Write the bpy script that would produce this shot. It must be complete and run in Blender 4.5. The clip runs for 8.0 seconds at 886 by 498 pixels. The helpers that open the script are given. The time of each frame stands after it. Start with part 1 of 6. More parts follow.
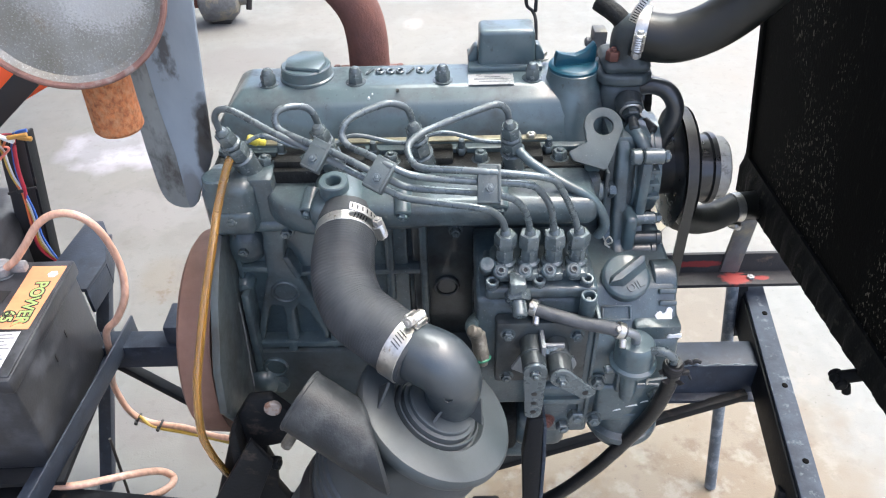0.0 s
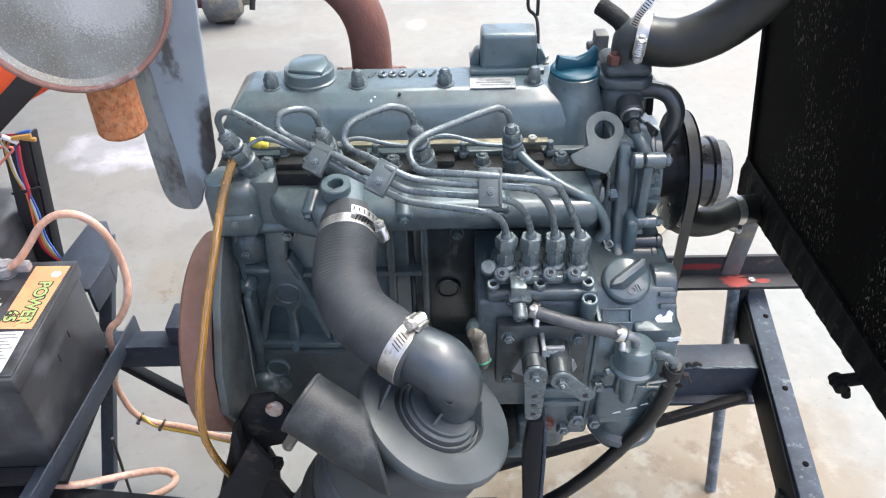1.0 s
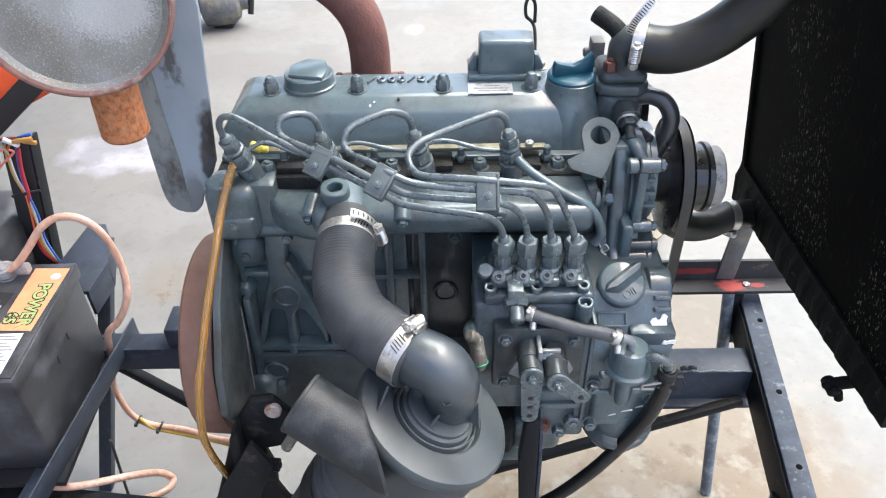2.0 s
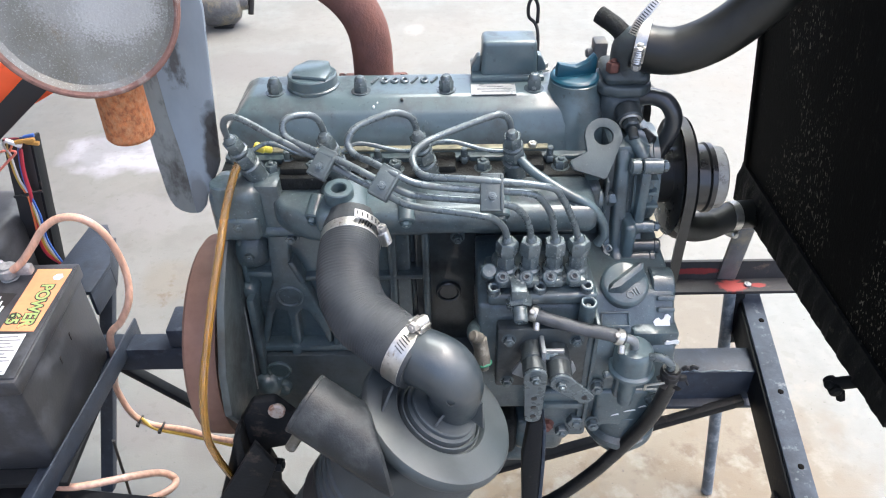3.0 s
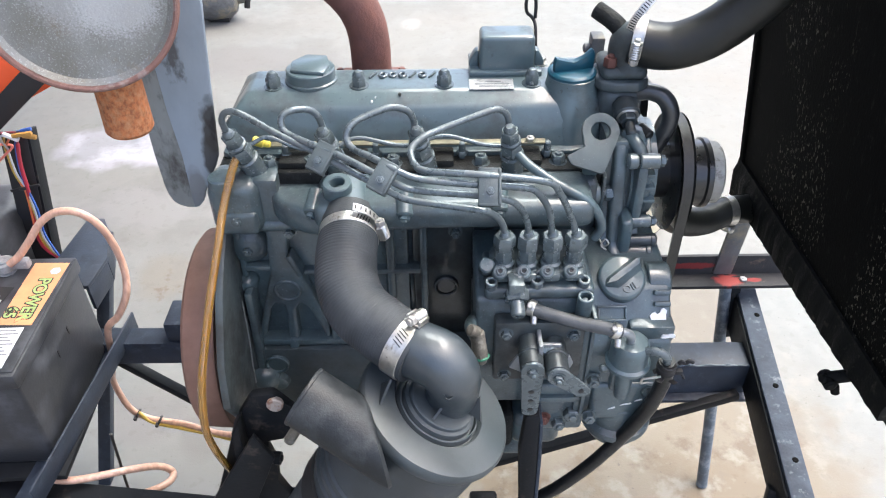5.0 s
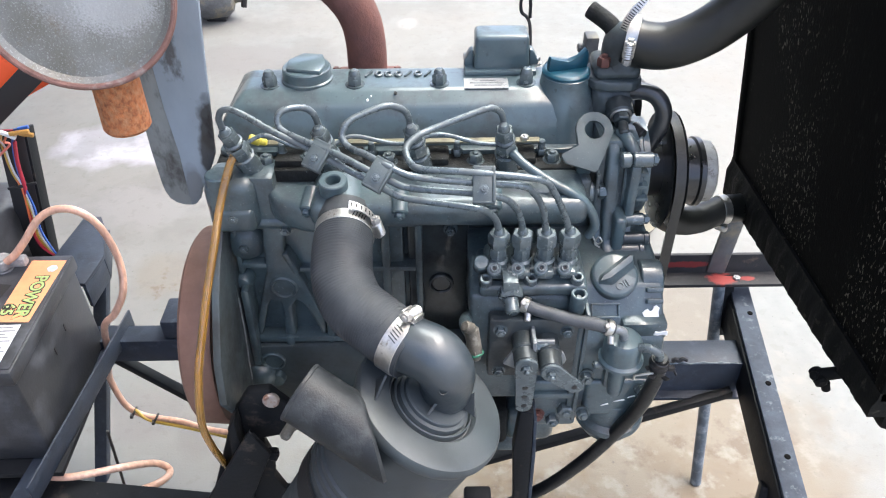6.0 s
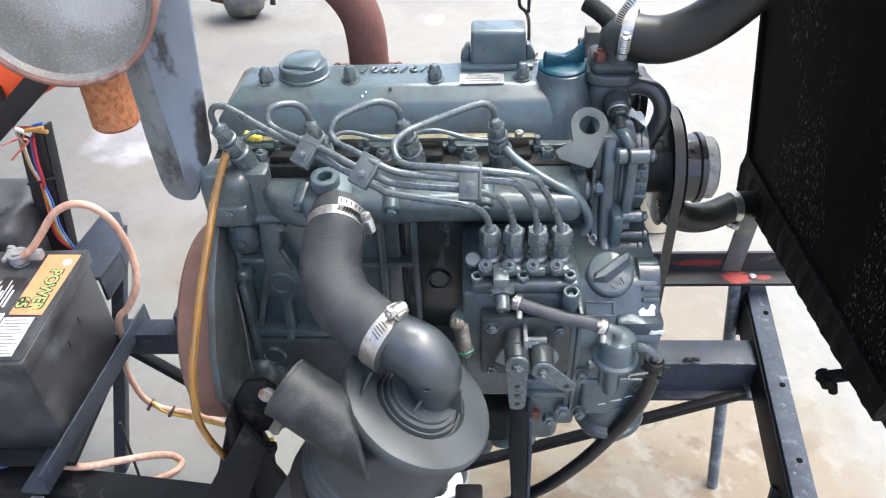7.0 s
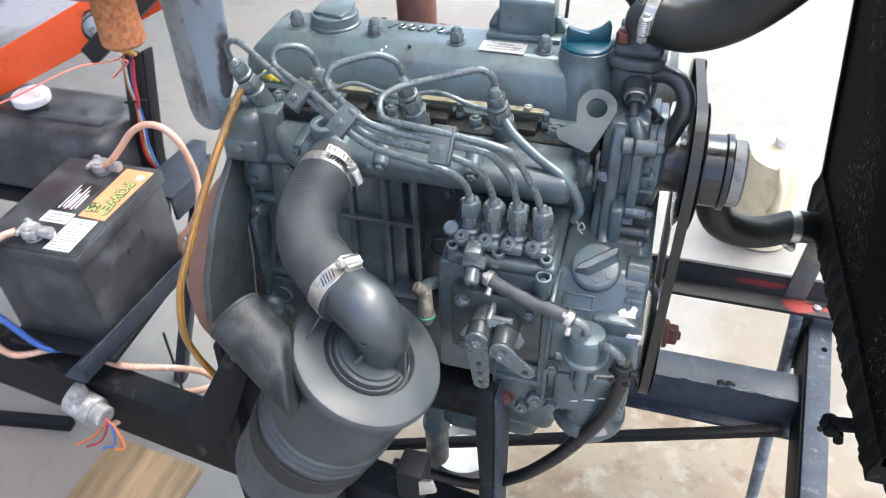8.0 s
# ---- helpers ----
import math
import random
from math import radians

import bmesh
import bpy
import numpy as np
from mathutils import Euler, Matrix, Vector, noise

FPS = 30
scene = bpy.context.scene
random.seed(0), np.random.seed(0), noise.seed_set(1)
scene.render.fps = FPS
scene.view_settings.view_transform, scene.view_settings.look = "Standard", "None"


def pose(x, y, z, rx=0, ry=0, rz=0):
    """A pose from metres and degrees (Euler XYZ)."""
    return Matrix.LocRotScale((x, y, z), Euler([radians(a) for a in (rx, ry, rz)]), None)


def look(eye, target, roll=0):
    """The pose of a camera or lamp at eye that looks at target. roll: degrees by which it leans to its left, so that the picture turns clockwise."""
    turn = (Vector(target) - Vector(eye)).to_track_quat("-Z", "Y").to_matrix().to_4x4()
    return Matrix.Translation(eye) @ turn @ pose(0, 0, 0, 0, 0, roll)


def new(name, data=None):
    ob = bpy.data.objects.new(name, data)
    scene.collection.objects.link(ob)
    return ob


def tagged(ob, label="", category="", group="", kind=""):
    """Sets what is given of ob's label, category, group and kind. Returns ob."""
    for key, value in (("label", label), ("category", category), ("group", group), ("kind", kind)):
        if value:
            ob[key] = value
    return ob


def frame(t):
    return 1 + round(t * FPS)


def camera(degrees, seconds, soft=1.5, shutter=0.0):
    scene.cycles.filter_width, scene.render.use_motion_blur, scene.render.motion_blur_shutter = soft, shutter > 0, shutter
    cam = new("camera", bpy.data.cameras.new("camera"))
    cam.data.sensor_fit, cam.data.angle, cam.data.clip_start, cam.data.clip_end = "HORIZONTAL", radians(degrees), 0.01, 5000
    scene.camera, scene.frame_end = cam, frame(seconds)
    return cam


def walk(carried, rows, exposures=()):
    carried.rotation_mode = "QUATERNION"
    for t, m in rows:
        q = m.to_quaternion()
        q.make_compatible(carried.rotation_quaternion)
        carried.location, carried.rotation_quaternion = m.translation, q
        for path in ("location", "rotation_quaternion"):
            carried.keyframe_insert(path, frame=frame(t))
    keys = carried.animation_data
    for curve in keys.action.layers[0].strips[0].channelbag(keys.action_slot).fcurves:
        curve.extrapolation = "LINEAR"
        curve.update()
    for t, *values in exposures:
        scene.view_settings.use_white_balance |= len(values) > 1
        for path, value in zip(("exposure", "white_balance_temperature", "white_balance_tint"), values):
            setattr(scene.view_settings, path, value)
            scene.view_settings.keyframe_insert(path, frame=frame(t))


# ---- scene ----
cam = camera(61.0, 8.0, soft=1.1, shutter=0.3)
PATH = [
    (0, (0.008, 0.002, 1.209), (-0.008, 1.556, -0.05), -1.6),
    (0.5, (0.011, 0.004, 1.209), (-0.005, 1.552, -0.057), -1.6),
    (1, (0.009, 0.001, 1.213), (-0.013, 1.555, -0.046), -1.5),
    (1.5, (0.009, -0.005, 1.216), (-0.007, 1.556, -0.034), -1.2),
    (3, (0.004, -0.007, 1.219), (-0.007, 1.554, -0.031), -1.1),
    (3.5, (0.003, -0.009, 1.217), (-0.008, 1.545, -0.043), -1.1),
    (4, (0.002, -0.011, 1.216), (0.002, 1.541, -0.044), -0.8),
    (4.5, (0.002, -0.009, 1.218), (-0.002, 1.544, -0.043), -0.9),
    (6, (0.004, -0.016, 1.223), (0.012, 1.536, -0.039), -0.5),
    (6.5, (0.007, -0.02, 1.221), (0.005, 1.534, -0.038), -0.9),
    (7, (0.045, -0.013, 1.22), (-0.042, 1.532, -0.047), -2.4),
    (7.2, (0.083, -0.011, 1.218), (-0.078, 1.533, -0.042), -2.6),
    (7.5, (0.116, -0.005, 1.22), (-0.132, 1.511, -0.061), -2.2),
    (7.8, (0.162, 0.005, 1.208), (-0.202, 1.487, -0.084), -1.9),
    (8, (0.191, 0.008, 1.201), (-0.26, 1.46, -0.099), -1.8),
]
walk(cam, [(t, look(eye, target, roll)) for t, eye, target, roll in PATH], exposures=((0.0, 2.28), (6.6, 2.28), (7.5, 2.39), (8.0, 2.40)))

# ---- light ----
world = bpy.data.worlds.new("world")
scene.world = world
world.use_nodes = True
wn, wl = world.node_tree.nodes, world.node_tree.links
sky = wn.new("ShaderNodeTexSky")
sky.sky_type = "NISHITA"
sky.sun_disc = False
sky.sun_elevation, sky.sun_rotation = radians(68), radians(72)
sky.dust_density, sky.air_density, sky.ozone_density = 5.0, 0.6, 0.8
wl.new(sky.outputs["Color"], wn["Background"].inputs["Color"])
wn["Background"].inputs["Strength"].default_value = 0.15
sun = new("sun", bpy.data.lights.new("sun", "SUN"))
sun.data.energy, sun.data.angle, sun.data.color = 0.9, radians(40), (0.91, 1.0, 0.95)
sun.matrix_world = look((0.9, 1.7, 3.6), (0, 0, 0))


# ---- materials ----
def mat(name, base, rough=0.5, metal=0.0, var=0.25, scale=60.0, bump=0.15, dirt=None, dirt_amount=0.5, dirt_scale=9.0,
        stretch=(1, 1, 1), tint=None, coat=0.0, rough_var=0.12, fine=None, contrast=0.12, spec=0.5):
    """A painted, cast or worn surface: two scales of colour variation, a stain or rust colour with its own shape, and fine relief."""
    m = bpy.data.materials.new(name)
    m.use_nodes = True
    n, l = m.node_tree.nodes, m.node_tree.links
    b = n["Principled BSDF"]
    b.inputs["Metallic"].default_value = metal
    b.inputs["Coat Weight"].default_value = coat
    b.inputs["Coat Roughness"].default_value = 0.07
    b.inputs["Specular IOR Level"].default_value = spec
    co = n.new("ShaderNodeTexCoord")
    mp = n.new("ShaderNodeMapping")
    mp.inputs["Scale"].default_value = stretch
    l.new(co.outputs["Object"], mp.inputs["Vector"])

    def tex(s, detail=5.0, roughness=0.6):
        t = n.new("ShaderNodeTexNoise")
        t.inputs["Scale"].default_value, t.inputs["Detail"].default_value = s, detail
        t.inputs["Roughness"].default_value = roughness
        l.new(mp.outputs["Vector"], t.inputs["Vector"])
        return t.outputs["Fac"]

    def mix(fac, a, c, mode="MIX"):
        x = n.new("ShaderNodeMix")
        x.data_type, x.blend_type = "RGBA", mode
        for s, v in ((x.inputs[0], fac), (x.inputs[6], a), (x.inputs[7], c)):
            if isinstance(v, (tuple, list)):
                s.default_value = (*v[:3], 1)
            elif isinstance(v, (int, float)):
                s.default_value = v
            else:
                l.new(v, s)
        return x.outputs[2]

    def ramp(fac, lo, hi):
        r = n.new("ShaderNodeMapRange")
        r.inputs["From Min"].default_value, r.inputs["From Max"].default_value = lo, hi
        l.new(fac, r.inputs["Value"])
        return r.outputs["Result"]

    small, large = tex(scale), tex(scale / 7.0, 3.0)
    dark = tuple(c * (1 - var) for c in base)
    light = tint or tuple(min(1, c * (1 + var)) for c in base)
    col = mix(ramp(small, 0.32, 0.68), dark, light)
    col = mix(ramp(large, 0.35, 0.65), col, mix(0.5, col, base))
    rough_now = ramp(small, 0.0, 1.0)
    r = n.new("ShaderNodeMapRange")
    r.inputs["To Min"].default_value = max(0.03, rough - rough_var)
    r.inputs["To Max"].default_value = min(1, rough + rough_var)
    l.new(rough_now, r.inputs["Value"])
    rough_out = r.outputs["Result"]
    if dirt:
        spots = tex(dirt_scale, 8.0, 0.68)
        mask = ramp(spots, 1 - dirt_amount - contrast / 2, 1 - dirt_amount + contrast / 2)
        col = mix(mask, col, dirt)
        rr = n.new("ShaderNodeMix")
        l.new(mask, rr.inputs[0])
        l.new(rough_out, rr.inputs[2])
        rr.inputs[3].default_value = 0.85
        rough_out = rr.outputs[0]
        if metal:
            mm = n.new("ShaderNodeMapRange")
            mm.inputs["To Min"].default_value, mm.inputs["To Max"].default_value = metal, 0.0
            l.new(mask, mm.inputs["Value"])
            l.new(mm.outputs["Result"], b.inputs["Metallic"])
    l.new(col, b.inputs["Base Color"])
    l.new(rough_out, b.inputs["Roughness"])
    bp = n.new("ShaderNodeBump")
    bp.inputs["Strength"].default_value, bp.inputs["Distance"].default_value = bump, 0.001
    l.new(tex(fine or scale * 6, 3.0), bp.inputs["Height"])
    l.new(bp.outputs["Normal"], b.inputs["Normal"])
    return m


PAINT = mat("engine_paint", (0.073, 0.110, 0.122), 0.34, var=0.12, scale=45, bump=0.14, fine=200, dirt=(0.050, 0.056, 0.058), dirt_amount=0.40, dirt_scale=24, contrast=0.22, coat=0.5)
CAST = mat("cast_engine_paint", (0.062, 0.094, 0.105), 0.33, var=0.16, scale=70, bump=0.32, dirt=(0.034, 0.040, 0.042), dirt_amount=0.42, dirt_scale=18, contrast=0.28, fine=420, coat=0.6)
MATT_GREY = mat("matt_grey_paint", (0.060, 0.081, 0.086), 0.5, var=0.15, scale=60, bump=0.2, dirt=(0.055, 0.063, 0.065), dirt_amount=0.4, dirt_scale=40, contrast=0.3)
# Darker engine paint; on the hollow's panel it stands in for shade.
DARK_CAST = mat("dark_cast_paint", (0.030, 0.041, 0.045), 0.38, var=0.3, scale=70, bump=0.3, dirt=(0.014, 0.016, 0.016), dirt_amount=0.44, dirt_scale=26, contrast=0.3, fine=420, coat=0.5)
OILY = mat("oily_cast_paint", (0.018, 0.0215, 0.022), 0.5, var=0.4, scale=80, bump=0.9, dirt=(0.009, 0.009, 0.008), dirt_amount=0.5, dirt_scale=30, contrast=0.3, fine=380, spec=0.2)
REAR = mat("dark_rear_plate_paint", (0.052, 0.070, 0.076), 0.42, var=0.2, scale=50, bump=0.3, dirt=(0.030, 0.033, 0.032), dirt_amount=0.43, dirt_scale=16, contrast=0.3, coat=0.15)
TAP = mat("brown_grey_tap", (0.115, 0.105, 0.085), 0.5, metal=0.3, var=0.3, scale=120, bump=0.3, dirt=(0.20, 0.19, 0.16), dirt_amount=0.42, dirt_scale=90)
PIPE_PAINT = mat("pale_worn_blue_pipe_paint", (0.075, 0.100, 0.125), 0.4, var=0.35, scale=60, bump=0.35, dirt=(0.26, 0.29, 0.31), dirt_amount=0.42, dirt_scale=40, contrast=0.2)
WOOD = mat("yellow_brown_wood", (0.25, 0.175, 0.095), 0.75, var=0.45, scale=40, bump=0.5, dirt=(0.12, 0.085, 0.05), dirt_amount=0.46, dirt_scale=14, contrast=0.3, stretch=(1, 0.12, 1))
LABEL_SILVER = mat("worn_silver_label", (0.40, 0.41, 0.41), 0.35, metal=0.3, var=0.2, scale=110, bump=0.1, dirt=(0.16, 0.17, 0.175), dirt_amount=0.40, dirt_scale=80)
PIPE = mat("painted_steel_pipe", (0.125, 0.154, 0.163), 0.22, metal=0.4, var=0.15, scale=120, bump=0.1, dirt=(0.08, 0.09, 0.095), dirt_amount=0.40, dirt_scale=60, contrast=0.3)
NUT = mat("painted_nut", (0.098, 0.124, 0.131), 0.24, metal=0.2, var=0.25, scale=150, bump=0.15, dirt=(0.30, 0.31, 0.31), dirt_amount=0.33, dirt_scale=120, coat=0.4)
ZINC = mat("zinc_steel", (0.55, 0.54, 0.50), 0.32, metal=0.9, var=0.2, scale=160, bump=0.15, dirt=(0.20, 0.17, 0.12), dirt_amount=0.36, dirt_scale=140)
FLANGE = mat("dull_aluminium", (0.36, 0.35, 0.32), 0.5, metal=0.3, var=0.2, scale=90, bump=0.3, dirt=(0.10, 0.095, 0.08), dirt_amount=0.4, dirt_scale=60)
DULL = mat("dull_grey_steel", (0.26, 0.28, 0.29), 0.45, metal=0.55, var=0.2, scale=110, bump=0.2, dirt=(0.09, 0.09, 0.085), dirt_amount=0.4, dirt_scale=60)
RUBBER = mat("hose_rubber", (0.025, 0.030, 0.034), 0.55, var=0.2, scale=40, bump=0.35, dirt=(0.058, 0.065, 0.070), dirt_amount=0.45, dirt_scale=25, contrast=0.3, fine=500)
RUBBER_SHINY = mat("smooth_black_rubber", (0.010, 0.011, 0.0095), 0.38, var=0.3, scale=30, bump=0.15, dirt=(0.030, 0.031, 0.026), dirt_amount=0.38, dirt_scale=14, contrast=0.3)
RUBBER_PAINTED = mat("glossy_dark_hose", (0.026, 0.029, 0.031), 0.3, var=0.3, scale=50, bump=0.3, dirt=(0.055, 0.06, 0.06), dirt_amount=0.4, dirt_scale=40, contrast=0.3, coat=0.6)
FUEL_RUBBER = mat("black_fuel_rubber", (0.009, 0.0095, 0.0095), 0.32, spec=0.45, var=0.3, scale=40, bump=0.35, dirt=(0.03, 0.03, 0.029), dirt_amount=0.4, dirt_scale=45)
PLASTIC = mat("grey_black_plastic", (0.032, 0.040, 0.044), 0.44, spec=0.55, var=0.3, scale=28, bump=0.16, dirt=(0.070, 0.080, 0.084), dirt_amount=0.42, dirt_scale=14, contrast=0.25, fine=700)
# Paler copy of the canister plastic: the lid's sky sheen is in the colour.
LID_PLASTIC = mat("sky_lit_plastic", (0.043, 0.055, 0.060), 0.42, spec=0.5, var=0.25, scale=30, bump=0.14, dirt=(0.075, 0.087, 0.091), dirt_amount=0.42, dirt_scale=16, contrast=0.25, fine=700)
# Darker, scuffed copy of the canister plastic: the spout's shade is in the colour.
SPOUT = mat("scuffed_shaded_plastic", (0.015, 0.018, 0.020), 0.5, spec=0.35, var=0.35, scale=30, bump=0.25, dirt=(0.060, 0.066, 0.068), dirt_amount=0.40, dirt_scale=38, contrast=0.22, fine=500)
PLASTIC_GLOSS = mat("satin_plastic_elbow", (0.017, 0.027, 0.034), 0.36, coat=0.35, var=0.2, scale=35, bump=0.12, dirt=(0.040, 0.052, 0.060), dirt_amount=0.42, dirt_scale=18, contrast=0.3, spec=0.9)
HOSE_PAINT = mat("dark_grey_hose_skin", (0.045, 0.051, 0.055), 0.38, var=0.2, scale=60, bump=0.3, dirt=(0.11, 0.115, 0.12), dirt_amount=0.42, dirt_scale=30, contrast=0.3)
FRAME = mat("black_frame_paint", (0.009, 0.0105, 0.0125), 0.58, spec=0.16, var=0.3, scale=40, bump=0.3, dirt=(0.075, 0.062, 0.05), dirt_amount=0.33, dirt_scale=28, contrast=0.16)
FRAME_BLUE = mat("worn_blue_black_frame_paint", (0.024, 0.032, 0.046), 0.48, spec=0.32, var=0.3, scale=50, bump=0.3, dirt=(0.085, 0.10, 0.12), dirt_amount=0.31, dirt_scale=60, contrast=0.25)
RAIL = mat("worn_blue_grey_rail_paint", (0.034, 0.045, 0.062), 0.6, spec=0.14, var=0.35, scale=45, bump=0.35, dirt=(0.13, 0.145, 0.155), dirt_amount=0.35, dirt_scale=75, contrast=0.15, tint=(0.050, 0.063, 0.082))
FRAME_RED = mat("chipped_red_frame_paint", (0.022, 0.023, 0.026), 0.6, spec=0.2, var=0.3, scale=50, bump=0.4, dirt=(0.12, 0.09, 0.07), dirt_amount=0.345, dirt_scale=13, contrast=0.1)
FRAME_GREY = mat("dusty_grey_frame_paint", (0.10, 0.105, 0.11), 0.6, var=0.3, scale=50, bump=0.3, dirt=(0.25, 0.22, 0.15), dirt_amount=0.4, dirt_scale=20, contrast=0.2)
FLY = mat("brown_primer_flywheel", (0.21, 0.115, 0.082), 0.6, var=0.12, scale=30, bump=0.25, dirt=(0.13, 0.065, 0.045), dirt_amount=0.42, dirt_scale=10, contrast=0.35)
RUST = mat("orange_rust", (0.33, 0.115, 0.042), 0.9, var=0.6, scale=260, bump=1.4, dirt=(0.40, 0.20, 0.095), dirt_amount=0.42, dirt_scale=230, stretch=(1, 1, 0.8), contrast=0.25, fine=220)
RUST_RED = mat("red_brown_rust", (0.15, 0.069, 0.057), 0.82, var=0.22, scale=80, bump=0.6, dirt=(0.19, 0.08, 0.055), dirt_amount=0.38, dirt_scale=22, contrast=0.3, fine=300)
RUST_RIM = mat("rusty_rim", (0.19, 0.10, 0.08), 0.75, var=0.3, scale=90, bump=0.6, dirt=(0.33, 0.31, 0.29), dirt_amount=0.38, dirt_scale=40, contrast=0.2)
GALV = mat("stained_galvanised_steel", (0.185, 0.180, 0.150), 0.42, metal=0.35, var=0.3, scale=26, bump=0.45, dirt=(0.17, 0.135, 0.085), dirt_amount=0.30, dirt_scale=60, contrast=0.3, tint=(0.235, 0.245, 0.235), fine=500)
BLADE = mat("blue_grey_plate", (0.235, 0.285, 0.335), 0.40, metal=0.1, var=0.2, scale=14, bump=0.2, dirt=(0.085, 0.09, 0.095), dirt_amount=0.41, dirt_scale=34, contrast=0.1, stretch=(1, 1, 0.5))
# Darker copy of the plate: the turned-away half has its shade in the colour.
BLADE_SHADED = mat("scuffed_shaded_plate", (0.190, 0.205, 0.202), 0.55, metal=0.05, var=0.25, scale=22, bump=0.25, dirt=(0.07, 0.068, 0.062), dirt_amount=0.42, dirt_scale=30, contrast=0.14, stretch=(1, 1, 0.5))
PALE_BOLT = mat("pale_bolt_head", (0.34, 0.30, 0.27), 0.45, metal=0.3, var=0.25, scale=120, bump=0.3, dirt=(0.24, 0.13, 0.09), dirt_amount=0.45, dirt_scale=90)
TEAL = mat("teal_plastic", (0.008, 0.062, 0.095), 0.35, var=0.15, scale=60, bump=0.1)
BRASS = mat("aged_brass", (0.20, 0.185, 0.125), 0.5, metal=0.4, var=0.25, scale=80, bump=0.2, dirt=(0.07, 0.07, 0.05), dirt_amount=0.42, dirt_scale=45, contrast=0.2)
YELLOW = mat("yellow_plastic", (0.55, 0.46, 0.06), 0.4, var=0.2, scale=90, bump=0.1)
RUST_DARK = mat("dark_rust", (0.11, 0.042, 0.032), 0.7, var=0.3, scale=120, bump=0.5)
GREEN = mat("green_ring", (0.02, 0.16, 0.09), 0.5)
BATTERY = mat("battery_black_plastic", (0.028, 0.030, 0.034), 0.38, var=0.25, scale=40, bump=0.25, dirt=(0.11, 0.116, 0.128), dirt_amount=0.38, dirt_scale=14, contrast=0.3)
DISH = mat("silvery_dish_metal", (0.30, 0.31, 0.31), 0.34, metal=0.6, var=0.15, scale=60, bump=0.15, dirt=(0.30, 0.30, 0.29), dirt_amount=0.4, dirt_scale=40)
LABEL_ORANGE = mat("orange_label", (0.74, 0.31, 0.15), 0.45, var=0.1, scale=70, bump=0.05)
LABEL_WHITE = mat("white_label", (0.62, 0.62, 0.62), 0.5, var=0.15, scale=90, bump=0.05, dirt=(0.3, 0.3, 0.3), dirt_amount=0.33, dirt_scale=60)
INK = mat("black_ink", (0.02, 0.02, 0.02), 0.5)
INK_GREY = mat("grey_ink", (0.20, 0.20, 0.21), 0.5, var=0.3, scale=200)
INK_GREEN = mat("green_ink", (0.34, 0.46, 0.17), 0.5)
INK_BLUE = mat("pale_blue_ink", (0.45, 0.55, 0.75), 0.5)
HOLE = mat("dark_hole", (0.004, 0.004, 0.004), 0.95, spec=0.05)
CHIP = mat("bare_white_patch", (0.80, 0.81, 0.80), 0.55, var=0.08, scale=100, bump=0.2)
LEAD = mat("lead_terminal", (0.33, 0.33, 0.33), 0.5, metal=0.4, var=0.35, scale=90, bump=0.7, dirt=(0.62, 0.62, 0.60), dirt_amount=0.4, dirt_scale=60)
ORANGE = mat("orange_red_paint", (0.85, 0.10, 0.02), 0.4, var=0.08, scale=30, bump=0.08, dirt=(0.45, 0.06, 0.02), dirt_amount=0.35, dirt_scale=12)
BLACK = mat("soft_black", (0.012, 0.012, 0.013), 0.6, var=0.3, scale=50, bump=0.2)
CORE = mat("radiator_black", (0.0045, 0.0047, 0.0042), 0.9, spec=0.05, var=0.4, scale=60, bump=0.6, dirt=(0.014, 0.014, 0.012), dirt_amount=0.36, dirt_scale=120, contrast=0.1, stretch=(1, 1, 0.4))
RIM = mat("radiator_rim_black", (0.007, 0.0075, 0.007), 0.7, spec=0.12, var=0.3, scale=60, bump=0.5, dirt=(0.06, 0.06, 0.045), dirt_amount=0.36, dirt_scale=70, contrast=0.15)
CREAM = mat("cream_plastic", (0.62, 0.56, 0.40), 0.5, var=0.12, scale=40, bump=0.15, dirt=(0.4, 0.33, 0.2), dirt_amount=0.35, dirt_scale=20)
BELT = mat("belt_rubber", (0.036, 0.034, 0.028), 0.42, var=0.25, scale=90, bump=0.3)
CONCRETE = mat("concrete", (0.157, 0.166, 0.162), 0.8, var=0.15, scale=16, bump=0.4, dirt=(0.165, 0.156, 0.142), dirt_amount=0.43, dirt_scale=1.3, contrast=0.4, fine=260)


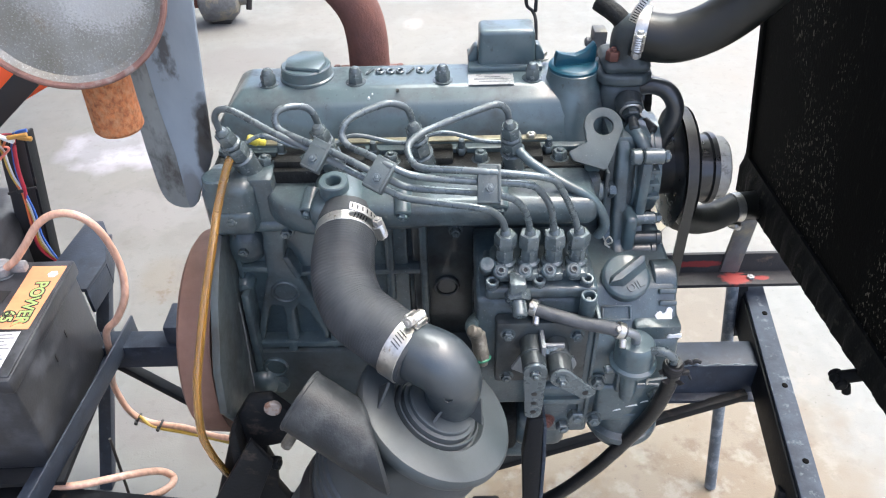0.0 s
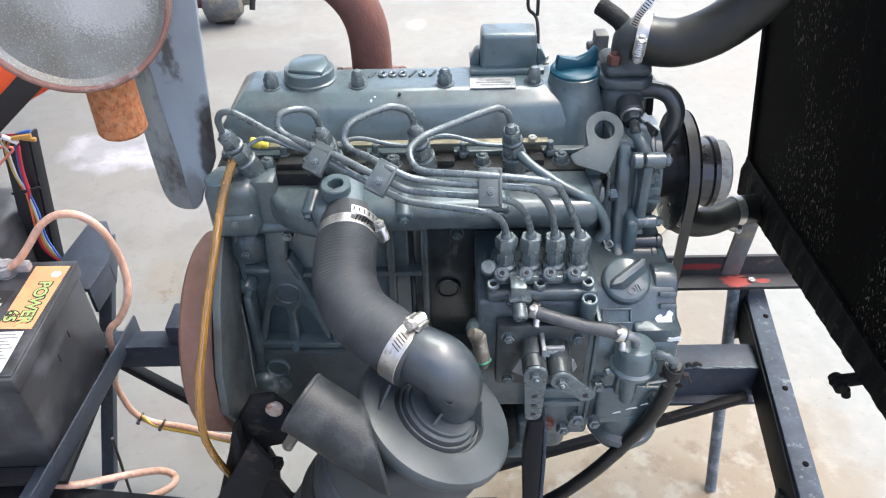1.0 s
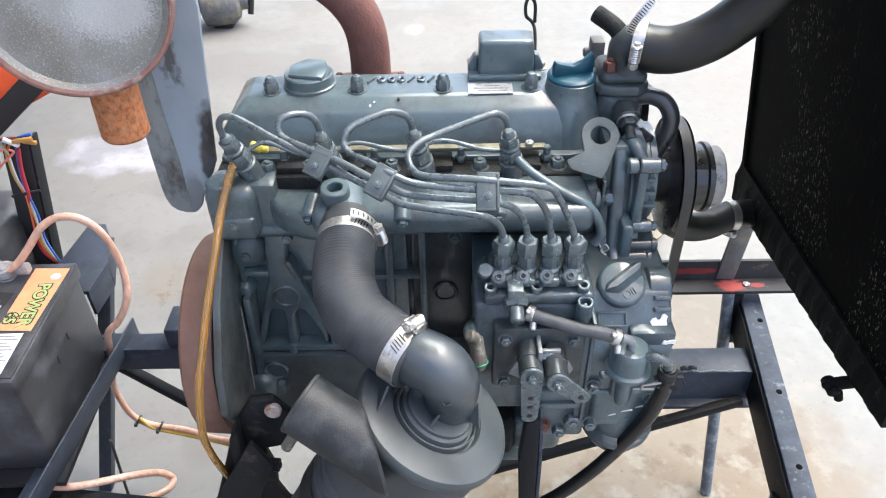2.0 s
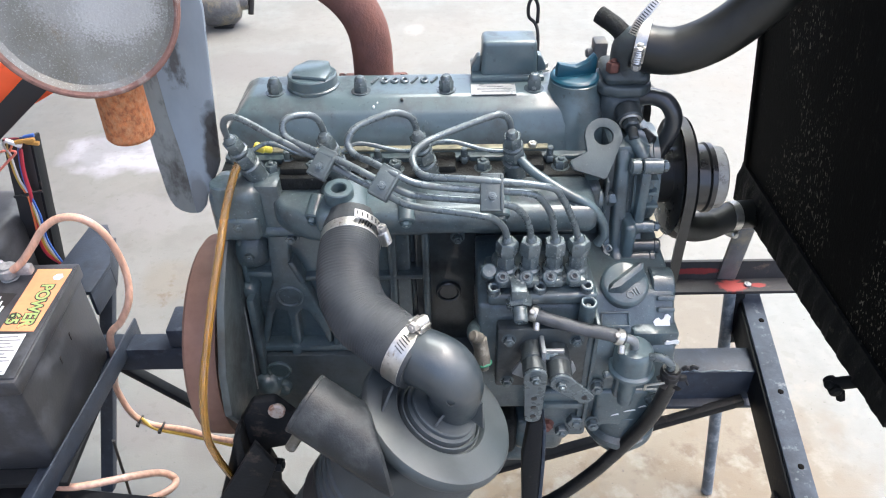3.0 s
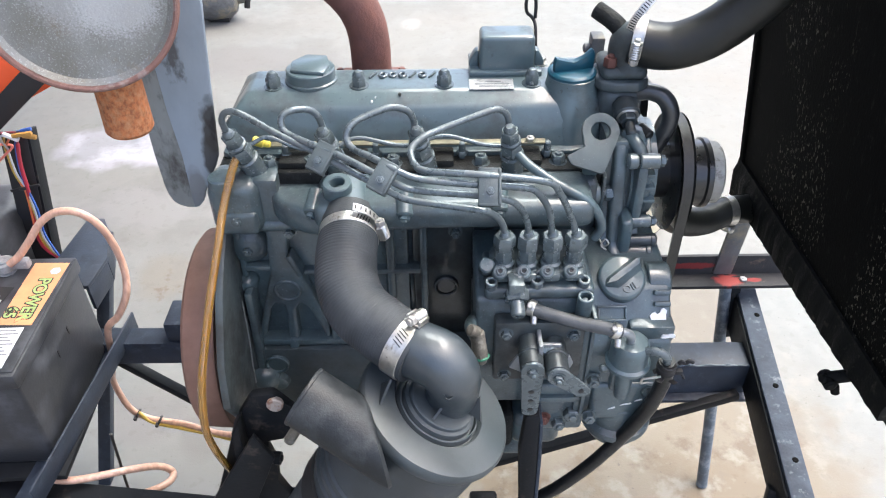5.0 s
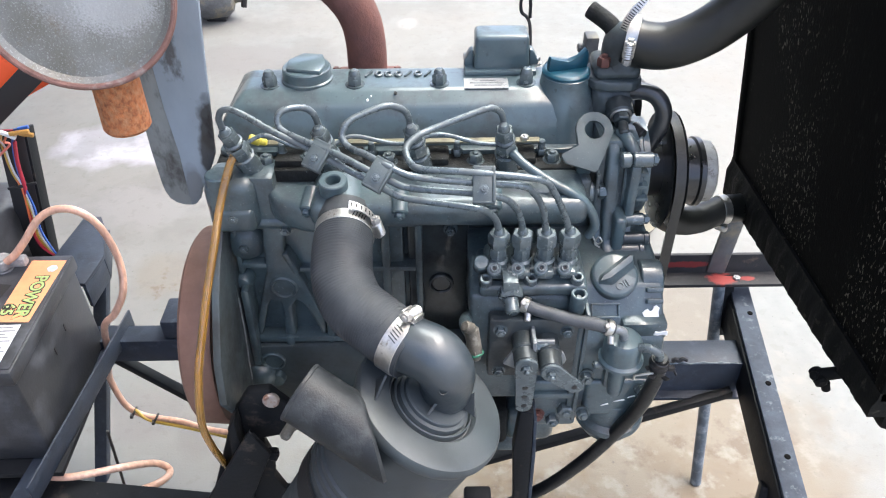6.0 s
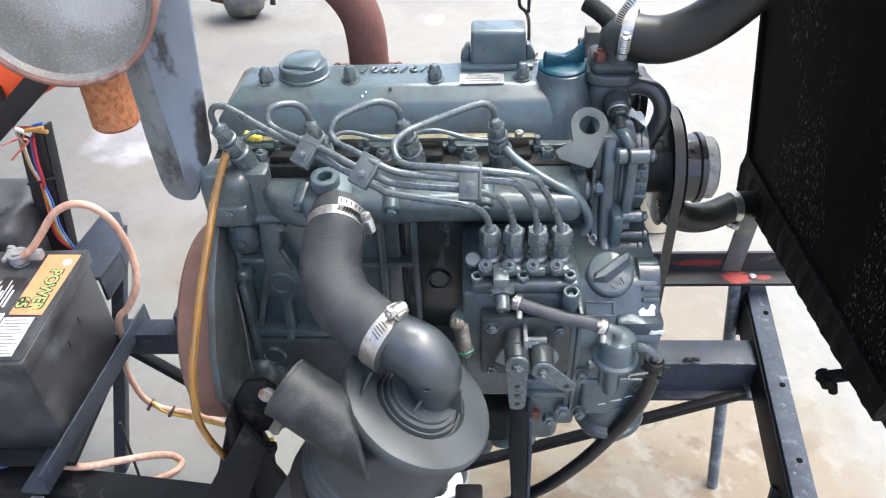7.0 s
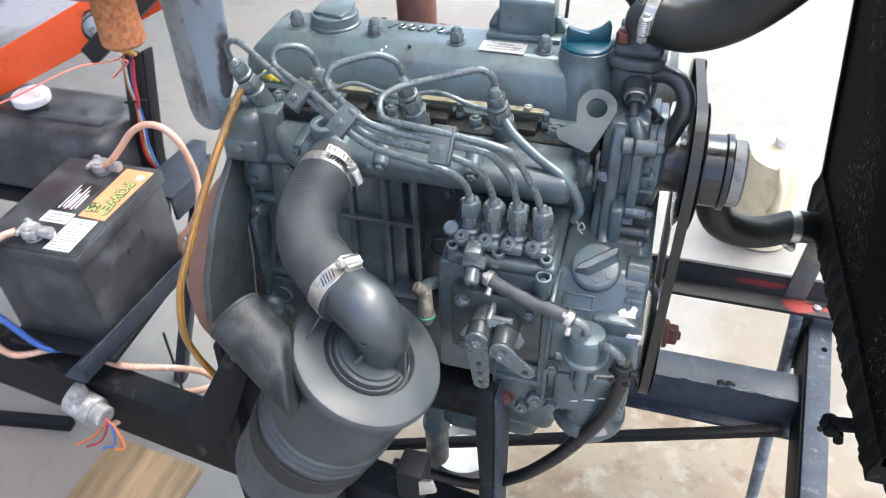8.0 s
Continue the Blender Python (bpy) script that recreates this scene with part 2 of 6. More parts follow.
def core_specks(m):
    """Short pale dashes of dust between the fins, strewn in clusters."""
    n, l = m.node_tree.nodes, m.node_tree.links
    b = n["Principled BSDF"]
    co = n.new("ShaderNodeTexCoord")
    outs = []
    for scale, stretch, level in ((330.0, (1, 1, 0.45), 0.59), (9.0, (1, 1, 0.6), 0.51)):
        mp, nz, r = n.new("ShaderNodeMapping"), n.new("ShaderNodeTexNoise"), n.new("ShaderNodeMapRange")
        mp.inputs["Scale"].default_value = stretch
        nz.inputs["Scale"].default_value, nz.inputs["Detail"].default_value = scale, 3.0
        r.inputs["From Min"].default_value, r.inputs["From Max"].default_value = level, level + 0.08
        l.new(co.outputs["Object"], mp.inputs["Vector"])
        l.new(mp.outputs["Vector"], nz.inputs["Vector"])
        l.new(nz.outputs["Fac"], r.inputs["Value"])
        outs.append(r.outputs["Result"])
    both, x = n.new("ShaderNodeMath"), n.new("ShaderNodeMix")
    both.operation, x.data_type = "MULTIPLY", "RGBA"
    l.new(outs[0], both.inputs[0])
    l.new(outs[1], both.inputs[1])
    l.new(both.outputs[0], x.inputs[0])
    l.new(b.inputs["Base Color"].links[0].from_socket, x.inputs[6])
    x.inputs[7].default_value = (0.125, 0.118, 0.098, 1)
    l.new(x.outputs[2], b.inputs["Base Color"])


core_specks(CORE)
HUB = mat("gloss_black_paint", (0.013, 0.0135, 0.0135), 0.3, var=0.3, scale=40, bump=0.06, coat=0.5)


def flecked(m, colour, size, level, amount):
    """Small flecks of dust and chipped paint strewn over a surface."""
    n, l = m.node_tree.nodes, m.node_tree.links
    b = n["Principled BSDF"]
    co, nz = n.new("ShaderNodeTexCoord"), n.new("ShaderNodeTexNoise")
    nz.inputs["Scale"].default_value, nz.inputs["Detail"].default_value = size, 2.0
    l.new(co.outputs["Object"], nz.inputs["Vector"])
    r = n.new("ShaderNodeMapRange")
    r.inputs["From Min"].default_value, r.inputs["From Max"].default_value = level, level + 0.05
    r.inputs["To Max"].default_value = amount
    l.new(nz.outputs["Fac"], r.inputs["Value"])
    x = n.new("ShaderNodeMix")
    x.data_type = "RGBA"
    l.new(r.outputs["Result"], x.inputs[0])
    l.new(b.inputs["Base Color"].links[0].from_socket, x.inputs[6])
    x.inputs[7].default_value = (*colour, 1)
    l.new(x.outputs[2], b.inputs["Base Color"])


for m, level in ((PAINT, 0.70), (CAST, 0.675), (OILY, 0.71), (NUT, 0.66), (MATT_GREY, 0.69)):
    flecked(m, (0.24, 0.27, 0.28), 420.0, level, 0.4)
for m in (PAINT, CAST, NUT):
    flecked(m, (0.016, 0.018, 0.018), 190.0, 0.675, 0.4)
flecked(PLASTIC, (0.13, 0.14, 0.14), 380.0, 0.69, 0.3)


def spilled(m, spots, grain=9.0):
    """Soft-edged spills and stains of their own shape in a floor's colour: centre, radii, colour, amount."""
    n, l = m.node_tree.nodes, m.node_tree.links
    b = n["Principled BSDF"]
    co = n.new("ShaderNodeTexCoord")
    nz = n.new("ShaderNodeTexNoise")
    nz.inputs["Scale"].default_value, nz.inputs["Detail"].default_value = grain, 5.0
    l.new(co.outputs["Object"], nz.inputs["Vector"])
    for centre, radii, colour, amount in spots:
        cx, cy, cz = (*centre, 0.0)[:3]
        rx, ry, rz = (*radii, 1.0)[:3]
        mp = n.new("ShaderNodeMapping")
        mp.vector_type = "TEXTURE"
        mp.inputs["Location"].default_value = (cx, cy, cz)
        mp.inputs["Scale"].default_value = (rx, ry, rz)
        l.new(co.outputs["Object"], mp.inputs["Vector"])
        ln = n.new("ShaderNodeVectorMath")
        ln.operation = "LENGTH"
        l.new(mp.outputs["Vector"], ln.inputs[0])
        ad = n.new("ShaderNodeMath")
        ad.operation = "ADD"
        l.new(ln.outputs["Value"], ad.inputs[0])
        l.new(nz.outputs["Fac"], ad.inputs[1])
        r = n.new("ShaderNodeMapRange")
        r.inputs["From Min"].default_value, r.inputs["From Max"].default_value = 1.55, 1.2
        r.inputs["To Max"].default_value = amount
        l.new(ad.outputs["Value"], r.inputs["Value"])
        x = n.new("ShaderNodeMix")
        x.data_type = "RGBA"
        l.new(r.outputs["Result"], x.inputs[0])
        l.new(b.inputs["Base Color"].links[0].from_socket, x.inputs[6])
        x.inputs[7].default_value = (*colour, 1)
        l.new(x.outputs[2], b.inputs["Base Color"])


spilled(CONCRETE, (
    ((-1.0, 2.03), (0.20, 0.15), (0.31, 0.315, 0.355), 0.9),
    ((-0.60, 0.97), (0.10, 0.07), (0.154, 0.150, 0.147), 0.7),
    ((-0.68, 1.40), (0.10, 0.09), (0.150, 0.132, 0.105), 0.45),
    ((-0.68, 2.62), (0.34, 0.15), (0.140, 0.136, 0.133), 0.7),
    ((0.40, 0.84), (0.38, 0.28), (0.125, 0.097, 0.064), 0.85),
    ((0.12, 0.66), (0.36, 0.28), (0.128, 0.098, 0.063), 0.85),
    ((0.56, 1.20), (0.16, 0.22), (0.125, 0.110, 0.088), 0.75),
    ((-0.30, 0.45), (0.22, 0.10), (0.210, 0.164, 0.098), 0.75),
    ((0.22, 0.72), (0.07, 0.05), (0.140, 0.105, 0.063), 0.6),
    ((0.30, 0.88), (0.03, 0.02), (0.112, 0.084, 0.056), 0.7),
    ((0.36, 0.62), (0.05, 0.08), (0.154, 0.119, 0.077), 0.6),
    ((-0.48, 0.92), (0.05, 0.07), (0.133, 0.130, 0.126), 0.7),
    ((-0.80, 1.70), (0.22, 0.14), (0.175, 0.175, 0.175), 0.6),
    ((-0.12, 2.95), (0.05, 0.07), (0.25, 0.245, 0.235), 0.4),
    ((-1.3, 3.0), (0.25, 0.12), (0.126, 0.122, 0.122), 0.5),
    ((-0.85, 0.50), (0.34, 0.24), (0.205, 0.185, 0.160), 0.75),
    ((-2.25, 2.45), (0.24, 0.40), (0.36, 0.375, 0.41), 0.9),
))
spilled(GALV, (((-0.212, 0.47, 1.035), (0.030, 0.06, 0.026), (0.50, 0.51, 0.51), 0.5), ((-0.235, 0.47, 1.05), (0.034, 0.05, 0.036), (0.42, 0.43, 0.43), 0.4)), 700.0)
flecked(GALV, (0.45, 0.46, 0.45), 850.0, 0.60, 0.35)
spilled(BLADE, (((-0.207, 0.60, 0.868), (0.014, 0.03, 0.036), (0.018, 0.016, 0.015), 0.9), ((-0.216, 0.60, 0.835), (0.010, 0.03, 0.03), (0.03, 0.028, 0.027), 0.9), ((-0.237, 0.60, 0.80), (0.012, 0.03, 0.03), (0.12, 0.125, 0.13), 0.7)), 60.0)
spilled(FRAME_RED, (((0.395, 0.89, 0.447), (0.042, 0.03, 0.007), (0.20, 0.02, 0.02), 0.7), ((0.452, 0.876, 0.43), (0.026, 0.014, 0.03), (0.30, 0.04, 0.035), 0.7), ((0.492, 0.876, 0.43), (0.012, 0.006, 0.03), (0.30, 0.04, 0.035), 0.6)), 110.0)
drops = random.Random(11)
spilled(CONCRETE, [((drops.uniform(-0.15, 0.62), drops.uniform(0.58, 1.25)), (drops.uniform(0.012, 0.055), drops.uniform(0.010, 0.045)), (0.062, 0.047, 0.031), drops.uniform(0.25, 0.55)) for _ in range(16)], 30.0)
def mottled(m, centre, radii, colour, scale, level, amount):
    """A wide stained stretch of floor, broken up by its own cloudy pattern."""
    n, l = m.node_tree.nodes, m.node_tree.links
    b = n["Principled BSDF"]
    co, mp, ln, nz = n.new("ShaderNodeTexCoord"), n.new("ShaderNodeMapping"), n.new("ShaderNodeVectorMath"), n.new("ShaderNodeTexNoise")
    mp.vector_type = "TEXTURE"
    mp.inputs["Location"].default_value = (*centre, 0.0)
    mp.inputs["Scale"].default_value = (*radii, 1.0)
    ln.operation = "LENGTH"
    nz.inputs["Scale"].default_value, nz.inputs["Detail"].default_value, nz.inputs["Roughness"].default_value = scale, 7.0, 0.62
    l.new(co.outputs["Object"], mp.inputs["Vector"])
    l.new(mp.outputs["Vector"], ln.inputs[0])
    l.new(co.outputs["Object"], nz.inputs["Vector"])
    near, cloud, both = n.new("ShaderNodeMapRange"), n.new("ShaderNodeMapRange"), n.new("ShaderNodeMath")
    near.inputs["From Min"].default_value, near.inputs["From Max"].default_value = 1.15, 0.6
    cloud.inputs["From Min"].default_value, cloud.inputs["From Max"].default_value = level, level + 0.10
    cloud.inputs["To Max"].default_value = amount
    both.operation = "MULTIPLY"
    l.new(ln.outputs["Value"], near.inputs["Value"])
    l.new(nz.outputs["Fac"], cloud.inputs["Value"])
    l.new(near.outputs["Result"], both.inputs[0])
    l.new(cloud.outputs["Result"], both.inputs[1])
    x = n.new("ShaderNodeMix")
    x.data_type = "RGBA"
    l.new(both.outputs[0], x.inputs[0])
    l.new(b.inputs["Base Color"].links[0].from_socket, x.inputs[6])
    x.inputs[7].default_value = (*colour, 1)
    l.new(x.outputs[2], b.inputs["Base Color"])


mottled(CONCRETE, (0.25, 0.80), (0.55, 0.50), (0.150, 0.132, 0.104), 5.0, 0.44, 0.8)
mottled(CONCRETE, (0.25, 0.80), (0.50, 0.42), (0.070, 0.050, 0.032), 11.0, 0.52, 0.55)
mottled(CONCRETE, (0.30, 0.85), (0.60, 0.50), (0.19, 0.18, 0.16), 16.0, 0.54, 0.7)
mottled(CONCRETE, (-0.7, 1.6), (0.8, 0.9), (0.120, 0.120, 0.114), 4.0, 0.50, 0.55)
mottled(CONCRETE, (-0.5, 2.8), (1.4, 0.9), (0.125, 0.122, 0.116), 3.0, 0.50, 0.5)
mottled(CONCRETE, (-0.62, 1.35), (0.13, 0.10), (0.115, 0.092, 0.062), 30.0, 0.55, 0.7)
flecked(CONCRETE, (0.10, 0.092, 0.080), 34.0, 0.60, 0.16)
flecked(CONCRETE, (0.060, 0.055, 0.048), 120.0, 0.70, 0.5)
SHEET = mat("wall_sheet", (0.22, 0.22, 0.22), 0.6, var=0.1, scale=3, bump=0.1)
WIRES = {c: mat(c + "_wire", v, 0.45, var=0.1, scale=80, bump=0.05) for c, v in (
    ("red", (0.34, 0.02, 0.04)), ("blue", (0.03, 0.10, 0.36)), ("yellow", (0.48, 0.32, 0.06)), ("orange", (0.62, 0.15, 0.05)),
    ("pink", (0.75, 0.22, 0.16)), ("white", (0.6, 0.6, 0.6)), ("amber", (0.42, 0.22, 0.05)), ("black", (0.015, 0.015, 0.016)))}


def clear_skin(name, base, rough=0.18, var=0.2, scale=200, stretch=(1, 1, 1)):
    """Coloured strands or fluid under a clear skin of plastic."""
    m = mat(name, base, 0.35, metal=0.0, var=var, scale=scale, bump=0.2, stretch=stretch, coat=1.0)
    m.node_tree.nodes["Principled BSDF"].inputs["Coat Roughness"].default_value = rough
    return m


COPPER = clear_skin("copper_cable_in_clear_skin", (0.56, 0.33, 0.235), var=0.3, scale=160, stretch=(1, 1, 0.25))
AMBER = clear_skin("amber_fuel_tube", (0.62, 0.34, 0.07), rough=0.04, var=0.35, scale=30)
amber = AMBER.node_tree.nodes["Principled BSDF"]
AMBER.node_tree.links.remove(amber.inputs["Roughness"].links[0])
amber.inputs["Roughness"].default_value = 0.06
amber.inputs["Transmission Weight"].default_value = 0.75
amber.inputs["IOR"].default_value = 1.4


# ---- mesh tools ----
def bevelled(bm, size, seg=2, angle=30):
    edges = [e for e in bm.edges if len(e.link_faces) == 2 and e.calc_face_angle(0) > radians(angle)]
    if size > 0 and edges:
        bmesh.ops.bevel(bm, geom=edges, offset=size, offset_type="OFFSET", segments=seg, profile=0.5, affect="EDGES", clamp_overlap=True)
    return bm


def box(x0, x1, y0, y1, z0, z1, bev=0.002, seg=2, m=None):
    bm = bmesh.new()
    bmesh.ops.create_cube(bm, size=1.0)
    for v in bm.verts:
        v.co = Vector(((x0 + x1) / 2 + v.co.x * (x1 - x0), (y0 + y1) / 2 + v.co.y * (y1 - y0), (z0 + z1) / 2 + v.co.z * (z1 - z0)))
    bevelled(bm, bev, seg)
    if m:
        bm.transform(m)
    return bm


def turned(axis):
    """The turn that brings +z to the axis."""
    return Vector(axis).normalized().to_track_quat("Z", "Y").to_matrix().to_4x4()


def lathe(base, axis, profile, seg=28):
    """A turned body: pairs of radius and height along the axis from the base."""
    bm = bmesh.new()
    rings = []
    for r, h in profile:
        if r < 1e-6:
            rings.append([bm.verts.new((0, 0, h))])
        else:
            rings.append([bm.verts.new((r * math.cos(2 * math.pi * k / seg), r * math.sin(2 * math.pi * k / seg), h)) for k in range(seg)])
    for a, b in zip(rings, rings[1:]):
        for k in range(seg):
            j = (k + 1) % seg
            quad = [a[k % len(a)], a[j % len(a)], b[j % len(b)], b[k % len(b)]]
            quad = list(dict.fromkeys(quad))
            if len(quad) > 2:
                bm.faces.new(quad)
    for ring, flip in ((rings[0], True), (rings[-1], False)):
        if len(ring) > 2:
            bm.faces.new(ring[::-1] if flip else ring)
    bm.transform(Matrix.Translation(base) @ turned(axis))
    bmesh.ops.recalc_face_normals(bm, faces=bm.faces)
    return bm


def cyl(p0, p1, r, r1=None, seg=24, bev=0.0015):
    p0, p1 = Vector(p0), Vector(p1)
    h, r1 = (p1 - p0).length, r if r1 is None else r1
    b = min(bev, h / 3, r / 3, r1 / 3)
    return lathe(p0, p1 - p0, [(r - b, 0), (r, b), (r1, h - b), (r1 - b, h)], seg)


def ring(p, axis, r_out, r_in, h, seg=28, bev=0.001):
    b = min(bev, h / 3, (r_out - r_in) / 3)
    prof = [(r_in, b), (r_in + b, 0), (r_out - b, 0), (r_out, b), (r_out, h - b), (r_out - b, h), (r_in + b, h), (r_in, h - b), (r_in, b)]
    bm = bmesh.new()
    rings = [[bm.verts.new((a * math.cos(2 * math.pi * k / seg), a * math.sin(2 * math.pi * k / seg), z)) for k in range(seg)] for a, z in prof[:-1]]
    for i in range(len(rings)):
        a, c = rings[i], rings[(i + 1) % len(rings)]
        for k in range(seg):
            j = (k + 1) % seg
            bm.faces.new((a[k], a[j], c[j], c[k]))
    bm.transform(Matrix.Translation(p) @ turned(axis))
    bmesh.ops.recalc_face_normals(bm, faces=bm.faces)
    return bm


def hexa(p, axis, r, h, dome=0.0, turn=0.0, washer=0.0):
    """A hexagon nut or bolt head, with a domed end or a washer if given."""
    bm = lathe((0, 0, 0), (0, 0, 1), [(r * 0.96, 0), (r, h * 0.06), (r, h * 0.86), (r * 0.88, h)], 6)
    if dome:
        bm = merge(bm, lathe((0, 0, h), (0, 0, 1), [(r * 0.8, -0.0005), (r * 0.78, dome * 0.4), (r * 0.5, dome * 0.85), (0, dome)], 18))
    else:
        bm = merge(bm, lathe((0, 0, h), (0, 0, 1), [(r * 0.45, -0.0005), (r * 0.45, h * 0.22), (r * 0.36, h * 0.3)], 12))
    if washer:
        bm = merge(bm, lathe((0, 0, -0.0015), (0, 0, 1), [(washer, 0), (washer, 0.0016)], 22))
    bm.transform(Matrix.Translation(p) @ turned(axis) @ pose(0, 0, 0, 0, 0, turn))
    return bm


def merge(*parts):
    out = bmesh.new()
    for p in parts:
        me = bpy.data.meshes.new("tmp")
        p.to_mesh(me)
        out.from_mesh(me)
        bpy.data.meshes.remove(me)
        p.free()
    return out


def smooth_path(points, steps=6):
    """A soft curve through the points."""
    p = [Vector(q) for q in points]
    p = [p[0] * 2 - p[1], *p, p[-1] * 2 - p[-2]]
    out = []
    for a, b, c, d in zip(p, p[1:], p[2:], p[3:]):
        for k in range(steps):
            t = k / steps
            out.append(0.5 * ((2 * b) + (c - a) * t + (2 * a - 5 * b + 4 * c - d) * t * t + (3 * b - a - 3 * c + d) * t ** 3))
    return [*out, p[-2]]


def tube(points, r, seg=12, steps=6, ends=True, r1=None, swell=None, hollow=0.0):
    """A round tube swept along a soft curve; r to r1; swell(s) scales the radius along it."""
    pts = smooth_path(points, steps)
    bm, rings = bmesh.new(), []
    up = None
    for i, p in enumerate(pts):
        d = (pts[min(i + 1, len(pts) - 1)] - pts[max(i - 1, 0)]).normalized()
        if up is None:
            up = d.orthogonal().normalized()
        up = (up - d * up.dot(d)).normalized()
        side = d.cross(up)
        s = i / (len(pts) - 1)
        rr = r + ((r if r1 is None else r1) - r) * s
        if swell:
            rr *= swell(s)
        rings.append([bm.verts.new(p + rr * (up * math.cos(2 * math.pi * k / seg) + side * math.sin(2 * math.pi * k / seg))) for k in range(seg)])
    for a, b in zip(rings, rings[1:]):
        for k in range(seg):
            j = (k + 1) % seg
            bm.faces.new((a[k], a[j], b[j], b[k]))
    if ends:
        bm.faces.new(rings[0][::-1])
        bm.faces.new(rings[-1])
    bmesh.ops.recalc_face_normals(bm, faces=bm.faces)
    return bm


def prism(poly, axis, lo, hi, bev=0.0015, seg=2):
    """An outline drawn in the plane across the axis ('x': y, z; 'y': x, z; 'z': x, y), given thickness from lo to hi."""
    put = {"x": lambda a, b, c: (c, a, b), "y": lambda a, b, c: (a, c, b), "z": lambda a, b, c: (a, b, c)}[axis]
    bm = bmesh.new()
    low, high = [bm.verts.new(put(a, b, lo)) for a, b in poly], [bm.verts.new(put(a, b, hi)) for a, b in poly]
    bm.faces.new(low)
    bm.faces.new(high[::-1])
    for k in range(len(poly)):
        j = (k + 1) % len(poly)
        bm.faces.new((low[k], low[j], high[j], high[k]))
    bmesh.ops.recalc_face_normals(bm, faces=bm.faces)
    return bevelled(bm, bev, seg)


def arc(cx, cy, r, a0, a1, n=10):
    return [(cx + r * math.cos(radians(a0 + (a1 - a0) * k / n)), cy + r * math.sin(radians(a0 + (a1 - a0) * k / n))) for k in range(n + 1)]


def beam(p0, p1, w, h, up=(0, 0, 1), wall=0.0, bev=0.002):
    """A bar of width w and height h between two points; with a wall, an open channel towards -up."""
    p0, p1 = Vector(p0), Vector(p1)
    d = (p1 - p0).normalized()
    side = d.cross(Vector(up)).normalized()
    top = side.cross(d)
    m = Matrix((side, d, top)).transposed().to_4x4()
    m.translation = p0
    n = (p1 - p0).length
    if not wall:
        return box(-w / 2, w / 2, 0, n, -h / 2, h / 2, bev, m=m)
    return merge(box(-w / 2, w / 2, 0, n, h / 2 - wall, h / 2, wall * 0.3, 1, m),
                 box(-w / 2, -w / 2 + wall, 0, n, -h / 2, h / 2 - wall, wall * 0.3, 1, m))


def writing(text, size, m, depth=0.0004, spread=1.0, bold=0.0):
    """A word as a mesh, with the built-in font, laid by the pose m."""
    cu = bpy.data.curves.new("word", "FONT")
    cu.body, cu.size, cu.extrude, cu.align_x, cu.align_y = text, size, depth, "CENTER", "CENTER"
    cu.space_character, cu.offset = spread, bold
    ob = bpy.data.objects.new("word", cu)
    scene.collection.objects.link(ob)
    me = bpy.data.meshes.new_from_object(ob.evaluated_get(bpy.context.evaluated_depsgraph_get()))
    bpy.data.objects.remove(ob)
    bpy.data.curves.remove(cu)
    bm = bmesh.new()
    bm.from_mesh(me)
    bpy.data.meshes.remove(me)
    bm.transform(m)
    return bm


def finish(name, bm, material, sharp=35):
    me = bpy.data.meshes.new(name)
    bm.to_mesh(me)
    bm.free()
    me.materials.append(material)
    me.polygons.foreach_set("use_smooth", [True] * len(me.polygons))
    me.set_sharp_from_angle(angle=radians(sharp))
    return new(name, me)


def part(name, bm, material, parent, label="", sharp=35):
    ob = finish(name, bm, material, sharp)
    ob.parent = parent
    root = parent
    while root.parent:
        root = root.parent
    ob.matrix_parent_inverse = Matrix.Translation(-root.location) if parent is root else Matrix.Identity(4)
    if label:
        ob["label"] = label
    return ob


def thing(name, base, label, category, group=""):
    """An Empty at the base of a thing with several parts."""
    e = new(name)
    e.location, e.empty_display_size = base, 0.05
    return tagged(e, label, category, group)


def single(name, bm, material, label, category, group="", kind="", sharp=35):
    return tagged(finish(name, bm, material, sharp), label, category, group, kind)


# ---- the setting ----
def floor_sheet():
    bm = bmesh.new()
    xs = [-400, -60, -12, -6, -4, -3, *[-2.5 + 0.25 * k for k in range(21)], 3, 4, 6, 12, 60, 400]
    grid = [[bm.verts.new((x, y + 1, 0)) for x in xs] for y in xs]
    for a, b in zip(grid, grid[1:]):
        for k in range(len(xs) - 1):
            bm.faces.new((a[k], a[k + 1], b[k + 1], b[k]))
    return bm


single("floor", floor_sheet(), CONCRETE, "pale worn concrete workshop floor with faint stains", "floor", kind="structure")


# Unseen wall, added only to hold back sky light on the left.
single("wall_west", box(-3.4, -3.2, -8, 9, 0, 3.0, 0), SHEET, "unseen sheet wall added to cut sky light from the left", "wall", kind="structure")
# Unseen sheet, outlined to darken overhead reflections and shade the left floor.
single("ceiling", prism([(-3.4, 0.15), (0.7, 0.15), (0.7, 1.4), (-0.2, 1.4), (-0.2, 4.5), (-3.4, 4.5)], "z", 3.2, 3.28, 0), SHEET, "unseen sheet overhead, cut to block part of the sky", "ceiling", kind="structure")


# ---- the stand ----
stand = thing("engine_stand", (0, 0.75, 0), "black-painted welded steel frame carrying the engine, scuffed and rusting", "engine stand")
rail_r = part("rail", beam((0.450, 0.38, 0.331), (0.4915, 0.93, 0.4063), 0.031, 0.007), RAIL, stand, "worn blue-grey rail with bolt holes")
part("rail_web", beam((0.4345, 0.38, 0.298), (0.4755, 0.93, 0.3735), 0.006, 0.058), FRAME, stand)
